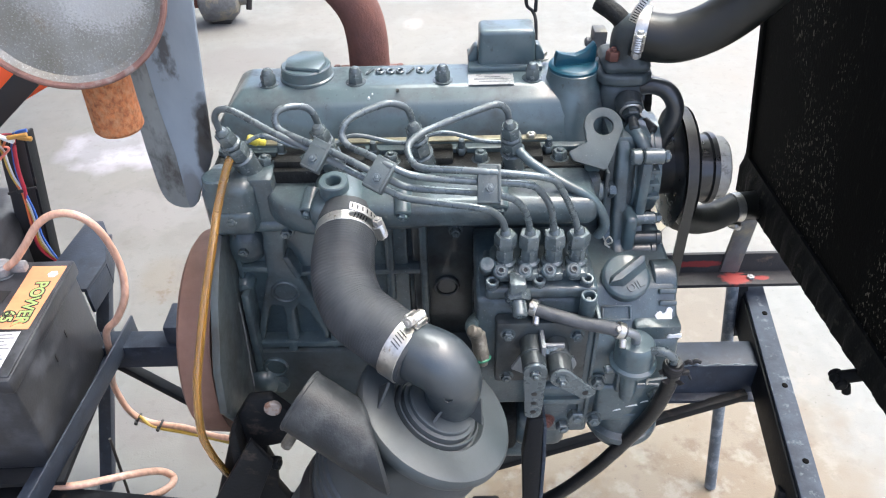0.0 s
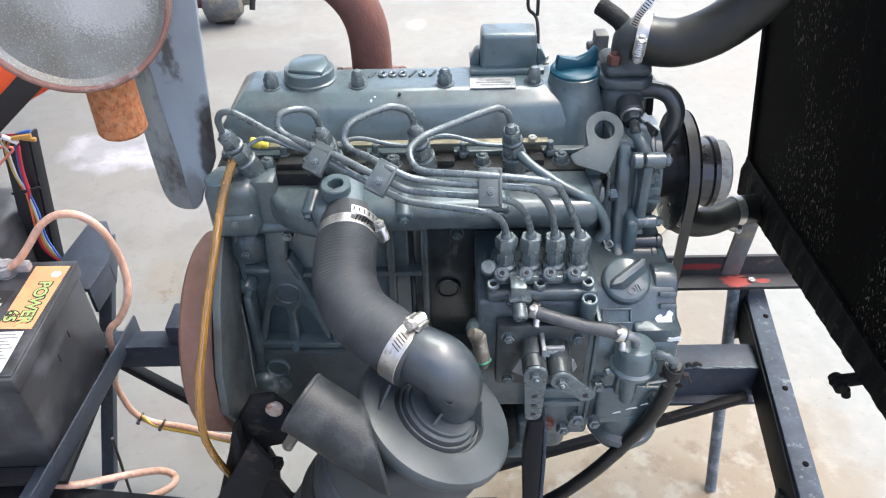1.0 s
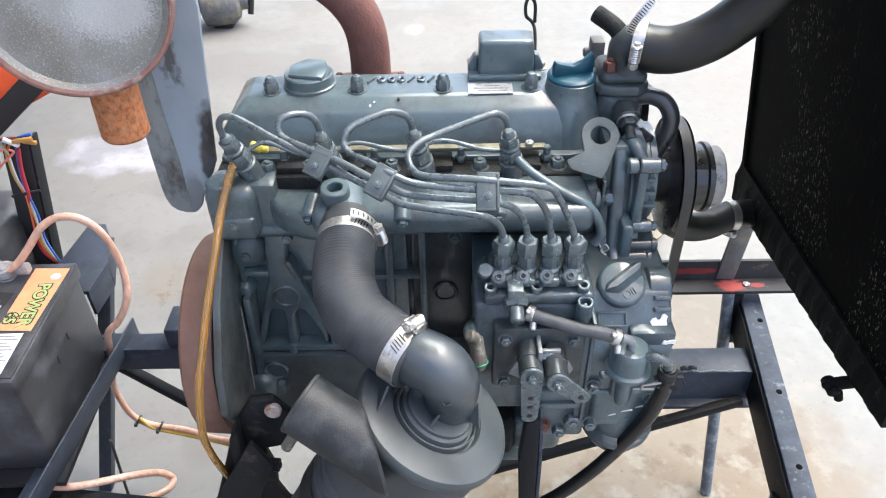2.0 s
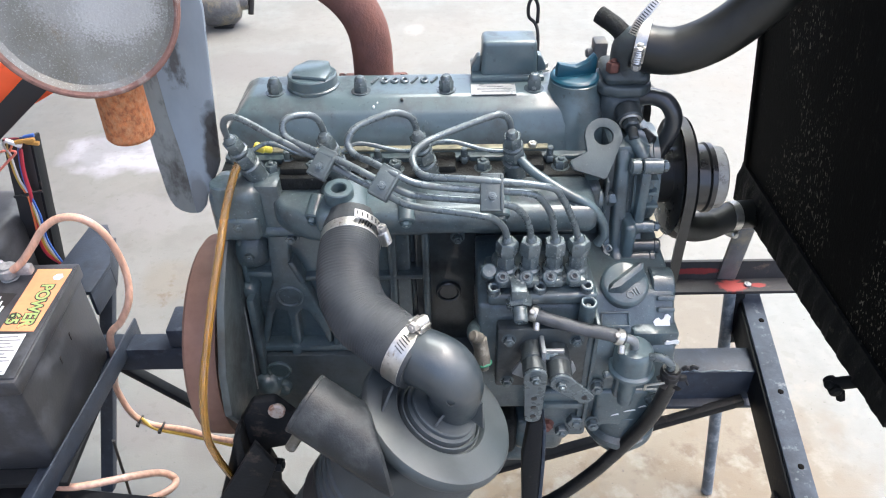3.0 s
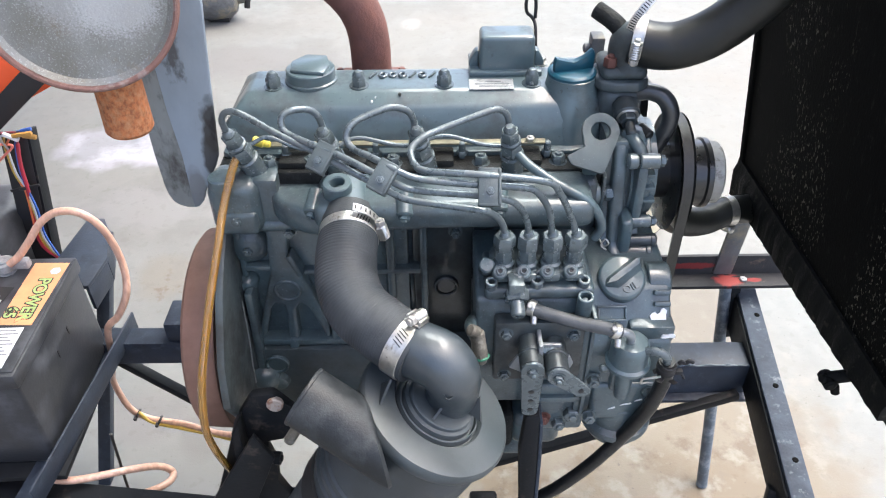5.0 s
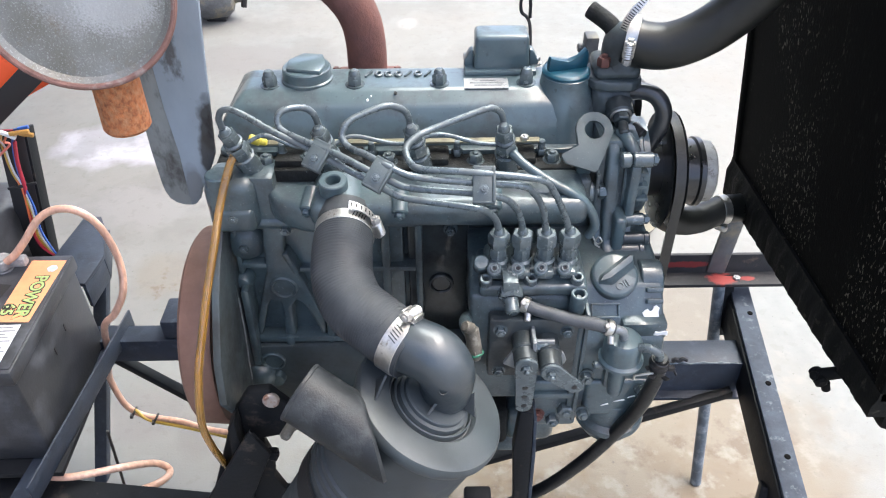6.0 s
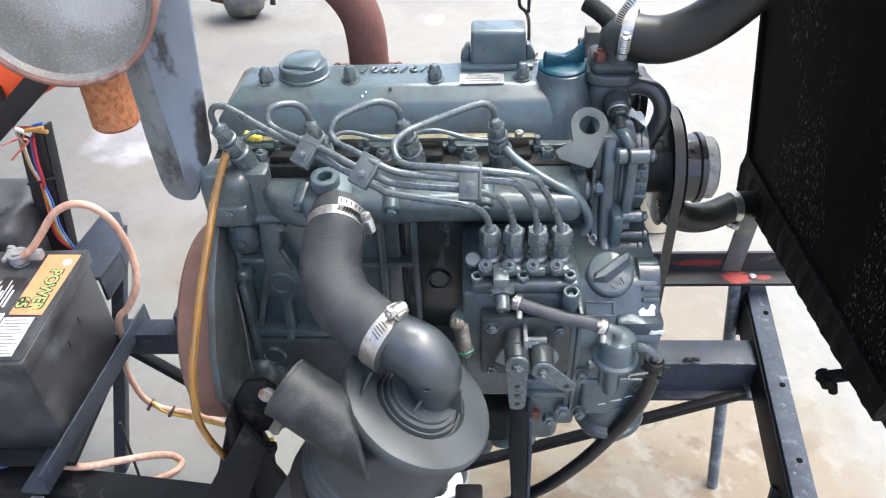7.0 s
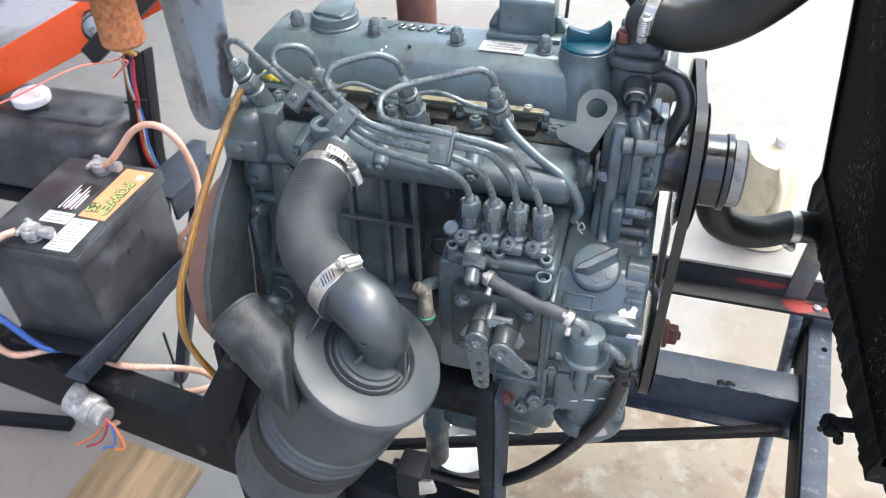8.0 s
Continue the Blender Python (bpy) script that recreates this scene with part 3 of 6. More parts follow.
for y in (0.589, 0.704, 0.832):
    x = 0.4690 + (y - 0.589) * 0.085
    z = 0.3635 + (y - 0.589) * 0.1367
    # Solid disc; its near-black colour stands in for the dark of a hole.
    part("bolt_hole", cyl((x, y, z - 0.002), (x, y - 0.0001, z + 0.0009), 0.0042), HOLE, rail_r, "bolt hole drawn as a near-black disc")
cross = part("cross_rail", prism([(0.862, 0.424), (0.898, 0.424), (0.898, 0.466), (0.892, 0.466), (0.892, 0.430), (0.862, 0.430)], "x", 0.18, 0.60, 0.001), FRAME_RED, stand, "chipped black and red angle iron")
part("bolt", hexa((0.474, 0.876, 0.430), (0, 0, 1), 0.006, 0.004), DULL, cross)
part("upright", beam((0.445, 0.893, 0.43), (0.452, 0.875, 0.66), 0.03, 0.006, up=(0, 1, 0)), FRAME_GREY, stand)
part("leg", beam((0.462, 0.885, 0.43), (0.466, 0.86, 0.32), 0.028, 0.006, up=(0, 1, 0)), FRAME, stand)
part("leg", cyl((0.455, 0.885, 0.41), (0.474, 0.790, 0.0), 0.0098), PIPE_PAINT, stand, "pipe leg with worn blue-black paint")
main_r = part("beam", prism([(0.735, 0.305), (0.756, 0.305), (0.756, 0.364), (0.80, 0.364), (0.80, 0.370), (0.750, 0.370), (0.750, 0.311), (0.735, 0.311)], "x", 0.14, 0.469, 0.001), FRAME_BLUE, stand, "blue-black channel beam with a weld seam")
part("weld_seam", tube([(0.30 + 0.01 * k, 0.752 + 0.0012 * math.sin(k * 2.1), 0.3705 + 0.0006 * math.sin(k * 1.3)) for k in range(16)], 0.0013, 6, 2), PIPE, main_r)
part("brace", beam((-0.20, 0.647, 0.164), (0.45, 0.74, 0.318), 0.014, 0.014), FRAME, stand)
part("brace", beam((0.452, 0.575, 0.318), (0.395, 0.43, 0.06), 0.024, 0.024), FRAME, stand)
part("beam", prism([(0.812, 0.325), (0.818, 0.325), (0.818, 0.364), (0.848, 0.364), (0.848, 0.37), (0.812, 0.37)], "x", -0.60, 0.0, 0.001), FRAME_BLUE, stand, "blue-black channel beam with rust stains")
part("block", box(-0.430, -0.28, 0.815, 0.872, 0.371, 0.408, 0.003), FRAME_BLUE, stand)
part("brace", beam((-0.545, 0.845, 0.31), (-0.36, 0.78, 0.235), 0.016, 0.016), FRAME, stand)
part("tray_angle", merge(beam((-0.524, 0.538, 0.372), (-0.497, 0.865, 0.372), 0.004, 0.036), beam((-0.544, 0.538, 0.352), (-0.517, 0.865, 0.352), 0.04, 0.004)), FRAME_BLUE, stand, "scuffed angle iron along the battery tray")
part("front_beam", beam((-0.85, 0.622, 0.255), (0.090, 0.511, 0.255), 0.045, 0.11), FRAME, stand)
part("bracket", merge(prism([(-0.612, 0.838), (-0.594, 1.008), (-0.566, 1.008), (-0.548, 0.975), (-0.527, 0.905), (-0.533, 0.838)], "z", 0.463, 0.470, 0.001), beam((-0.536, 0.838, 0.442), (-0.531, 0.905, 0.442), 0.006, 0.042), beam((-0.531, 0.905, 0.442), (-0.552, 0.975, 0.442), 0.006, 0.042)), FRAME_BLUE, stand, "grey-black angle iron behind the battery")
part("leg", beam((-0.5575, 0.978, 0.463), (-0.635, 0.815, 0.0), 0.022, 0.022, up=(0, 1, 0)), FRAME_BLUE, stand)
part("leg", beam((0.44, 0.42, 0.33), (0.45, 0.36, 0.0), 0.03, 0.03, up=(0, 1, 0)), FRAME, stand)
part("mount_upright", prism([(0.083, 0.0), (0.083, 0.47), (0.078, 0.56), (0.082, 0.622), (0.096, 0.622), (0.098, 0.55), (0.099, 0.47), (0.099, 0.0)], "y", 0.462, 0.476, 0.002), FRAME, stand, "rust-speckled black upright under the engine")
part("mount_flange", prism([(0.0995, 0.0), (0.0995, 0.47), (0.0985, 0.55), (0.0965, 0.610), (0.1000, 0.610), (0.1025, 0.55), (0.1035, 0.47), (0.1035, 0.0)], "y", 0.463, 0.525, 0.001), RAIL, stand, "rust-speckled edge of the upright")
part("mount_foot", prism([(-0.214, 0.598), (-0.193, 0.634), (-0.170, 0.637), (-0.150, 0.610), (-0.148, 0.572), (-0.170, 0.564), (-0.186, 0.560), (-0.187, 0.548), (-0.182, 0.522), (-0.185, 0.490), (-0.176, 0.462), (-0.120, 0.452), (-0.100, 0.40), (-0.12, 0.0), (-0.265, 0.0), (-0.262, 0.455)], "y", 0.482, 0.494, 0.003), FRAME, stand, "black triangular engine mount plate")
part("bolt", cyl((-0.169, 0.484, 0.624), (-0.169, 0.477, 0.625), 0.0085), PALE_BOLT, stand, "round pale bolt head with a rust bloom")
part("bolt", merge(cyl((-0.192, 0.478, 0.541), (-0.179, 0.476, 0.541), 0.0065), hexa((-0.180, 0.476, 0.541), (1, -0.1, 0), 0.008, 0.006)), FRAME, stand)
part("side_plate", prism([(-0.188, 0.612), (-0.280, 0.445), (-0.276, 0.385), (-0.232, 0.440), (-0.206, 0.490), (-0.172, 0.575)], "y", 0.450, 0.456, 0.001), FRAME, stand, "slanting black bracket plate")
part("mount_rib", prism([(-0.214, 0.600), (-0.205, 0.615), (-0.205, 0.560), (-0.225, 0.30), (-0.235, 0.30)], "y", 0.462, 0.483, 0.002), FRAME, stand)


# ---- the engine ----
engine = thing("diesel_engine", (0, 0.68, 0.37), "blue-grey painted four-cylinder diesel engine on a steel stand", "engine")

# Cylinder block with its ribs, bosses and oil pan.
block = part("cylinder_block", box(-0.208, 0.16, 0.612, 0.78, 0.50, 0.79, 0.004), CAST, engine, "ribbed cast block in blue-grey paint")
part("crankcase_skirt", box(-0.208, 0.14, 0.578, 0.79, 0.505, 0.60, 0.006), REAR, engine)
# Left part of the pan is near-black, its right flank in engine paint.
pan_body = part("oil_pan", merge(box(-0.19, 0.15, 0.645, 0.76, 0.42, 0.51, 0.012), box(-0.03, 0.088, 0.580, 0.75, 0.408, 0.47, 0.010, 3), box(-0.195, 0.155, 0.604, 0.766, 0.503, 0.510, 0.002)), OILY, engine, "near-black pan under the block")
part("pan_flank", box(0.084, 0.148, 0.582, 0.75, 0.410, 0.47, 0.014, 3), CAST, pan_body)
part("sump_box", merge(box(0.0, 0.068, 0.600, 0.72, 0.345, 0.412, 0.016, 4), box(0.060, 0.126, 0.606, 0.72, 0.350, 0.412, 0.018, 4)), CAST, pan_body, "blue-grey lower sump")
part("sump_well", lathe((-0.014, 0.612, 0.255), (0, 0, 1), [(0.008, 0), (0.0145, 0.002), (0.0165, 0.008), (0.0165, 0.075), (0.019, 0.080), (0.019, 0.090), (0.0165, 0.095), (0.0165, 0.170)], 32), CAST, engine)
for k in range(9):
    part("pan_bolt", hexa((-0.17 + 0.037 * k, 0.600, 0.5035), (0, 0, -1), 0.005, 0.005, washer=0.0065), NUT, engine)


def rib(p0, p1, w, front, back=0.615):
    (x0, z0), (x1, z1) = p0, p1
    y = (front + back) / 2
    return beam((x0, y, z0), (x1, y, z1), w, back - front, up=(0, -1, 0), bev=min(0.005, w * 0.35))


for p0, p1, w, front in (
    ((-0.212, 0.6065), (-0.02, 0.606), 0.0095, 0.582), ((-0.206, 0.712), (-0.174, 0.710), 0.008, 0.588),
    ((-0.148, 0.703), (-0.02, 0.703), 0.007, 0.590), ((-0.157, 0.731), (-0.147, 0.703), 0.007, 0.583),
    ((-0.166, 0.612), (-0.174, 0.520), 0.0115, 0.581), ((-0.130, 0.612), (-0.130, 0.655), 0.005, 0.590),
    ((-0.119, 0.640), (-0.124, 0.540), 0.008, 0.584), ((-0.052, 0.785), (-0.054, 0.61), 0.009, 0.590),
    ((-0.090, 0.785), (-0.094, 0.61), 0.008, 0.592), ((-0.206, 0.785), (-0.206, 0.70), 0.006, 0.588), ((-0.203, 0.690), (-0.2065, 0.575), 0.009, 0.572),
    ((-0.018, 0.785), (-0.018, 0.60), 0.008, 0.588),
):
    part("rib", rib(p0, p1, w, front), CAST, block)
part("web", prism([(-0.173, 0.778), (-0.150, 0.778), (-0.156, 0.740), (-0.157, 0.730), (-0.148, 0.706), (-0.143, 0.694), (-0.126, 0.636), (-0.1255, 0.612), (-0.131, 0.612), (-0.133, 0.624), (-0.145, 0.658), (-0.153, 0.664), (-0.1585, 0.655), (-0.160, 0.610), (-0.172, 0.610), (-0.1695, 0.650), (-0.171, 0.662), (-0.181, 0.664), (-0.186, 0.655), (-0.198, 0.611), (-0.206, 0.611), (-0.1845, 0.689), (-0.179, 0.705), (-0.1775, 0.740)], "y", 0.5855, 0.615, 0.0035, 3), CAST, block)
# Added dark panel: the shade of the hollow is put into its colour.
part("oily_panel", box(-0.030, 0.034, 0.603, 0.6145, 0.56, 0.776, 0.003, 2), DARK_CAST, block, "dark panel painting the shade in the block's hollow")
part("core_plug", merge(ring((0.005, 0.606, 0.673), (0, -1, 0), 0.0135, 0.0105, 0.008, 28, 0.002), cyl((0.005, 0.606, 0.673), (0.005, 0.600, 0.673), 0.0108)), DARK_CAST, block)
part("ledge", box(-0.212, -0.015, 0.580, 0.615, 0.764, 0.778, 0.006, 3), CAST, block)
part("panel", box(-0.207, -0.034, 0.599, 0.615, 0.53, 0.775, 0.004, 2), CAST, block)
part("rounded_boss", lathe((-0.199, 0.603, 0.738), (0, -1, 0), [(0.024, 0), (0.023, 0.006), (0.019, 0.012), (0.011, 0.017), (0, 0.019)], 32), CAST, block)
part("rounded_boss", lathe((-0.206, 0.602, 0.690), (0, -1, 0), [(0.011, 0), (0.010, 0.012), (0.006, 0.018), (0, 0.020)], 20), CAST, block)
for x, z, r, y in ((-0.164, 0.683, 0.0150, 0.5835), (-0.189, 0.578, 0.0140, 0.574), (-0.150, 0.535, 0.010, 0.566)):
    part("core_plug", merge(ring((x, 0.592, z), (0, -1, 0), r, r * 0.74, 0.592 - y, 30, 0.002), cyl((x, 0.598, z), (x, y + 0.0017, z), r * 0.78)), CAST, block)
part("rounded_boss", lathe((-0.206, 0.600, 0.556), (0, -1, 0), [(0.019, 0), (0.019, 0.022), (0.017, 0.031), (0.011, 0.037), (0, 0.039)], 30), CAST, block)
part("rounded_boss", lathe((-0.190, 0.600, 0.550), (0, -1, 0), [(0.013, 0), (0.013, 0.020), (0.010, 0.029), (0, 0.032)], 24), CAST, block)
for x, y, z in ((0.015, 0.600, 0.748), (-0.150, 0.583, 0.764), (-0.197, 0.588, 0.738)):
    part("bolt", merge(cyl((x, y + 0.014, z), (x, y, z), 0.008), hexa((x, y, z), (0, -1, 0), 0.0055, 0.006, washer=0.0075)), NUT, block)
tap = part("drain_tap", merge(cyl((0.030, 0.460, 0.752), (0.034, 0.452, 0.728), 0.0068), cyl((0.031, 0.458, 0.752), (0.024, 0.4545, 0.760), 0.0055), hexa((0.0335, 0.4535, 0.732), (0.15, -0.3, -0.93), 0.0074, 0.006), cyl((0.034, 0.4525, 0.728), (0.0350, 0.4510, 0.720), 0.0046)), TAP, block, "dull brown-grey drain tap")
part("tap_pipe", tube([(0.031, 0.459, 0.743), (0.026, 0.478, 0.738), (0.028, 0.50, 0.725), (0.036, 0.53, 0.705), (0.040, 0.565, 0.690)], 0.0062, 16), CAST, tap)
part("seal", ring((0.0338, 0.4528, 0.7285), (0.15, -0.3, -0.93), 0.0080, 0.0050, 0.0028), GREEN, tap, "green ring")
for ob in (tap, *tap.children):
    ob.data.transform(Matrix.Translation((0.001, 0.003, -0.010)))

# Rear plate and flywheel.
rear = part("rear_plate", prism([(0.60, 0.80), (0.578, 0.772), (0.547, 0.752), (0.520, 0.728), (0.482, 0.675), (0.470, 0.63), (0.500, 0.575), (0.53, 0.53), (0.548, 0.515), (0.5565, 0.600), (0.5660, 0.640), (0.5710, 0.680), (0.5735, 0.700), (0.60, 0.72)], "x", -0.218, -0.210, 0.0015), REAR, engine, "dark blue-grey rear end plate with bare edges")
part("bare_edge", tube([(-0.2095, 0.5525, 0.575), (-0.2098, 0.5568, 0.600), (-0.2093, 0.5615, 0.622), (-0.2098, 0.5660, 0.640), (-0.2098, 0.5690, 0.662), (-0.2097, 0.5712, 0.682)], 0.0009, 6, 4), DULL, rear, "chipped bare metal edge")
part("rear_web", box(-0.2175, -0.2105, 0.574, 0.78, 0.50, 0.80, 0.001, 1), REAR, rear)
part("flywheel", lathe((-0.2740, 0.632, 0.586), (1, 0, 0), [(0.02, 0), (0.112, 0), (0.117, 0.004), (0.119, 0.032), (0.117, 0.036), (0.10, 0.036), (0.098, 0.02), (0.03, 0.02), (0.03, 0.06), (0, 0.06)], 72), FLY, engine, "flywheel in dusty brown primer")

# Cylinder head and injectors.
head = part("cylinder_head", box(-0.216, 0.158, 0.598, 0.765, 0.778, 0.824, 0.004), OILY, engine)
part("corner_boss", merge(box(-0.222, -0.172, 0.572, 0.62, 0.765, 0.826, 0.013, 4), box(-0.180, -0.155, 0.583, 0.62, 0.770, 0.825, 0.004, 2), box(-0.216, -0.176, 0.569, 0.59, 0.770, 0.796, 0.005, 3), cyl((-0.206, 0.585, 0.80), (-0.206, 0.585, 0.830), 0.013)), CAST, head)
part("bolt", hexa((-0.196, 0.571, 0.787), (0, -1, 0), 0.005, 0.004), NUT, head)
for x in (-0.165, -0.125, -0.045, 0.040, 0.115):
    part("head_bolt", hexa((x, 0.612, 0.824), (0, 0, 1), 0.007, 0.008, washer=0.009, turn=x * 900), NUT, head)
for x in (-0.150, -0.062, 0.022, 0.105):
    part("glow_plug", merge(cyl((x, 0.622, 0.822), (x, 0.620, 0.842), 0.0035), hexa((x, 0.6215, 0.826), (0, 0, 1), 0.0055, 0.006)), NUT, head)
part("glow_plug_bar", box(-0.175, 0.103, 0.6185, 0.6265, 0.8395, 0.8415, 0.0004), BRASS, head, "thin brass strip linking the glow plugs")
part("bar_screw", hexa((0.088, 0.622, 0.8415), (0, 0, 1), 0.0045, 0.004), ZINC, head)
part("end_bolt", merge(cyl((0.150, 0.600, 0.794), (0.1565, 0.600, 0.794), 0.0125), cyl((0.156, 0.600, 0.794), (0.164, 0.600, 0.794), 0.0055), hexa((0.1625, 0.600, 0.794), (1, 0, 0), 0.0082, 0.0075)), NUT, head)
part("strap", box(0.1570, 0.1605, 0.592, 0.606, 0.780, 0.818, 0.001), CAST, head)
part("end_boss", box(0.128, 0.152, 0.584, 0.61, 0.785, 0.818, 0.006, 3), CAST, head)
for x in (-0.142, -0.084, 0.0, 0.085):
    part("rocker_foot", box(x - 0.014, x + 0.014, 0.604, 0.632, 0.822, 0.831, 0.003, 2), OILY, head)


def injector(x0, x1, y0=0.604, y1=0.5845, z0=0.822, z1=0.874):
    a, b = Vector((x0, y0, z0)), Vector((x1, y1, z1))
    d = (b - a).normalized()
    ob = part("injector", merge(cyl(a, a + d * 0.024, 0.0115), cyl(a + d * 0.022, a + d * 0.030, 0.0088)), NUT, engine, "grey painted injector in the cylinder head")
    part("holder_nut", hexa(a + d * 0.026, d, 0.0108, 0.013, turn=x0 * 700), NUT, ob)
    part("leak_ring", cyl(a + d * 0.040, a + d * 0.045, 0.0095), PIPE, ob)
    part("pipe_nut", hexa(a + d * 0.045, d, 0.0088, 0.012, turn=x1 * 500 + 14), NUT, ob)
    part("collar", cyl(a + d * 0.056, a + d * 0.063, 0.0058, 0.0046), PIPE, ob)


injector(-0.177, -0.190)
injector(-0.098, -0.105)
injector(-0.013, -0.0205)
injector(0.071, 0.064)

PIPES = (
    [(-0.192, 0.583, 0.880), (-0.192, 0.580, 0.892), (-0.187, 0.579, 0.900), (-0.177, 0.577, 0.901), (-0.163, 0.572, 0.896), (-0.137, 0.558, 0.888), (-0.108, 0.545, 0.880),
     (-0.087, 0.532, 0.875), (-0.056, 0.516, 0.866), (-0.040, 0.515, 0.856), (-0.024, 0.515, 0.848), (0.032, 0.510, 0.841), (0.046, 0.514, 0.833), (0.055, 0.520, 0.818), (0.058, 0.522, 0.800)],
    [(-0.105, 0.588, 0.878), (-0.108, 0.585, 0.892), (-0.115, 0.582, 0.900), (-0.126, 0.576, 0.903), (-0.134, 0.571, 0.902), (-0.137, 0.567, 0.897), (-0.134, 0.562, 0.890), (-0.123, 0.555, 0.887),
     (-0.107, 0.545, 0.886), (-0.087, 0.535, 0.883), (-0.057, 0.514, 0.879), (-0.039, 0.511, 0.870), (-0.020, 0.510, 0.862), (0.031, 0.506, 0.859), (0.058, 0.508, 0.852), (0.070, 0.514, 0.838), (0.077, 0.520, 0.818), (0.0795, 0.522, 0.800)],
    [(-0.021, 0.588, 0.875), (-0.025, 0.586, 0.892), (-0.034, 0.582, 0.900), (-0.045, 0.577, 0.903), (-0.069, 0.565, 0.899), (-0.077, 0.558, 0.895), (-0.080, 0.553, 0.888), (-0.074, 0.545, 0.882),
     (-0.057, 0.525, 0.886), (-0.038, 0.510, 0.884), (-0.016, 0.506, 0.876), (0.031, 0.504, 0.871), (0.071, 0.506, 0.866), (0.084, 0.510, 0.856), (0.095, 0.517, 0.833), (0.101, 0.522, 0.800)],
    [(0.064, 0.589, 0.875), (0.061, 0.587, 0.889), (0.054, 0.584, 0.896), (0.044, 0.580, 0.897), (-0.001, 0.560, 0.890), (-0.016, 0.549, 0.888), (-0.024, 0.538, 0.884), (-0.021, 0.525, 0.879),
     (-0.010, 0.513, 0.879), (0.031, 0.504, 0.881), (0.087, 0.506, 0.872), (0.101, 0.511, 0.857), (0.115, 0.518, 0.825), (0.1225, 0.522, 0.800)],
)
for pts in PIPES:
    part("injector_pipe", tube(pts, 0.0031, 12, 5), PIPE, engine, "bent steel injector pipe in worn grey paint")


def pipe_clip(c, along, w=0.021, h=0.030, label="folded steel clip over the injector pipes"):
    """A folded plate over the pipes with a bolt in its face."""
    d = Vector(along).normalized()
    out = Vector((0, -0.70, 0.714))
    out = (out - d * out.dot(d)).normalized()
    down = out.cross(d)
    if down.z > 0:
        down = -down
    m = Matrix((d, down, out)).transposed().to_4x4()
    m.translation = c
    ob = part("pipe_clip", merge(box(-w / 2, w / 2, -h / 2, h / 2, -0.0015, 0.0015, 0.0012, 2, m),
                                 box(-w / 2, w / 2, -h / 2 - 0.001, -h / 2 + 0.002, -0.011, 0.0015, 0.0012, 2, m),
                                 box(w / 2 - 0.003, w / 2, -h / 2, h / 2, -0.004, 0.0026, 0.0012, 2, m), box(-w / 2, w / 2, h / 2 - 0.002, h / 2 + 0.001, -0.006, 0.0015, 0.0012, 2, m)), MATT_GREY, engine, label)
    part("bolt", merge(hexa(m @ Vector((0, 0.004, 0.0015)), out, 0.0034, 0.0032, washer=0.0046)), NUT, ob)


pipe_clip((-0.100, 0.534, 0.8805), (0.80, -0.42, -0.20), 0.018, 0.025)
pipe_clip((-0.046, 0.505, 0.8795), (0.82, -0.36, -0.30), 0.018, 0.026)
pipe_clip((0.041, 0.497, 0.8735), (1, 0, -0.03), 0.019, 0.030)
part("leak_off_pipe", tube([(-0.179, 0.600, 0.853), (-0.160, 0.605, 0.859), (-0.129, 0.600, 0.849), (-0.098, 0.598, 0.852), (-0.076, 0.605, 0.857), (-0.033, 0.600, 0.851),
                            (0.004, 0.605, 0.858), (0.041, 0.600, 0.851), (0.066, 0.598, 0.850)], 0.0022, 8, 6), PIPE, engine, "thin grey leak-off pipe between the injectors")
part("return_pipe", tube([(0.070, 0.592, 0.850), (0.076, 0.584, 0.846), (0.086, 0.574, 0.841), (0.111, 0.560, 0.830), (0.134, 0.552, 0.820), (0.146, 0.550, 0.805), (0.151, 0.550, 0.789), (0.146, 0.551, 0.776)], 0.0045, 12, 6), PAINT, engine, "grey return hose from the last injector")
part("wire_clip", tube([(0.150, 0.548, 0.778), (0.154, 0.544, 0.772), (0.158, 0.542, 0.776), (0.155, 0.544, 0.780), (0.152, 0.545, 0.772), (0.157, 0.543, 0.768)], 0.0008, 6, 5), ZINC, engine, "small bent wire spring clip")
part("yellow_plug", merge(cyl((-0.178, 0.612, 0.852), (-0.167, 0.612, 0.848), 0.0046), cyl((-0.168, 0.612, 0.848), (-0.161, 0.612, 0.847), 0.0032)), YELLOW, engine, "small yellow plastic plug")

# Intake manifold.
manifold = part("intake_manifold", box(-0.117, 0.143, 0.541, 0.605, 0.793, 0.822, 0.011, 4), CAST, engine, "blue-grey cast intake manifold along the head")
part("port_block", prism([(-0.164, 0.605), (-0.162, 0.583), (-0.156, 0.573), (-0.146, 0.564), (-0.128, 0.554), (-0.108, 0.549), (-0.108, 0.605)], "z", 0.780, 0.811, 0.008, 4), CAST, manifold)
part("port_bolt", merge(cyl((-0.1155, 0.575, 0.8185), (-0.1195, 0.5525, 0.8080), 0.0078), hexa((-0.1195, 0.5530, 0.8082), (-0.16, -0.90, -0.42), 0.0046, 0.005)), CAST, manifold)
part("manifold_flange", box(-0.160, 0.145, 0.580, 0.605, 0.780, 0.796, 0.003, 2), PAINT, manifold)
part("boss", merge(ring((-0.094, 0.566, 0.805), (0, -0.12, 1), 0.0135, 0.0068, 0.032), cyl((-0.094, 0.566, 0.795), (-0.094, 0.565, 0.824), 0.0125)), PAINT, manifold)
part("inlet_neck", tube([(-0.088, 0.585, 0.806), (-0.085, 0.56, 0.804), (-0.082, 0.53, 0.801)], 0.0240, 24), PAINT, manifold)
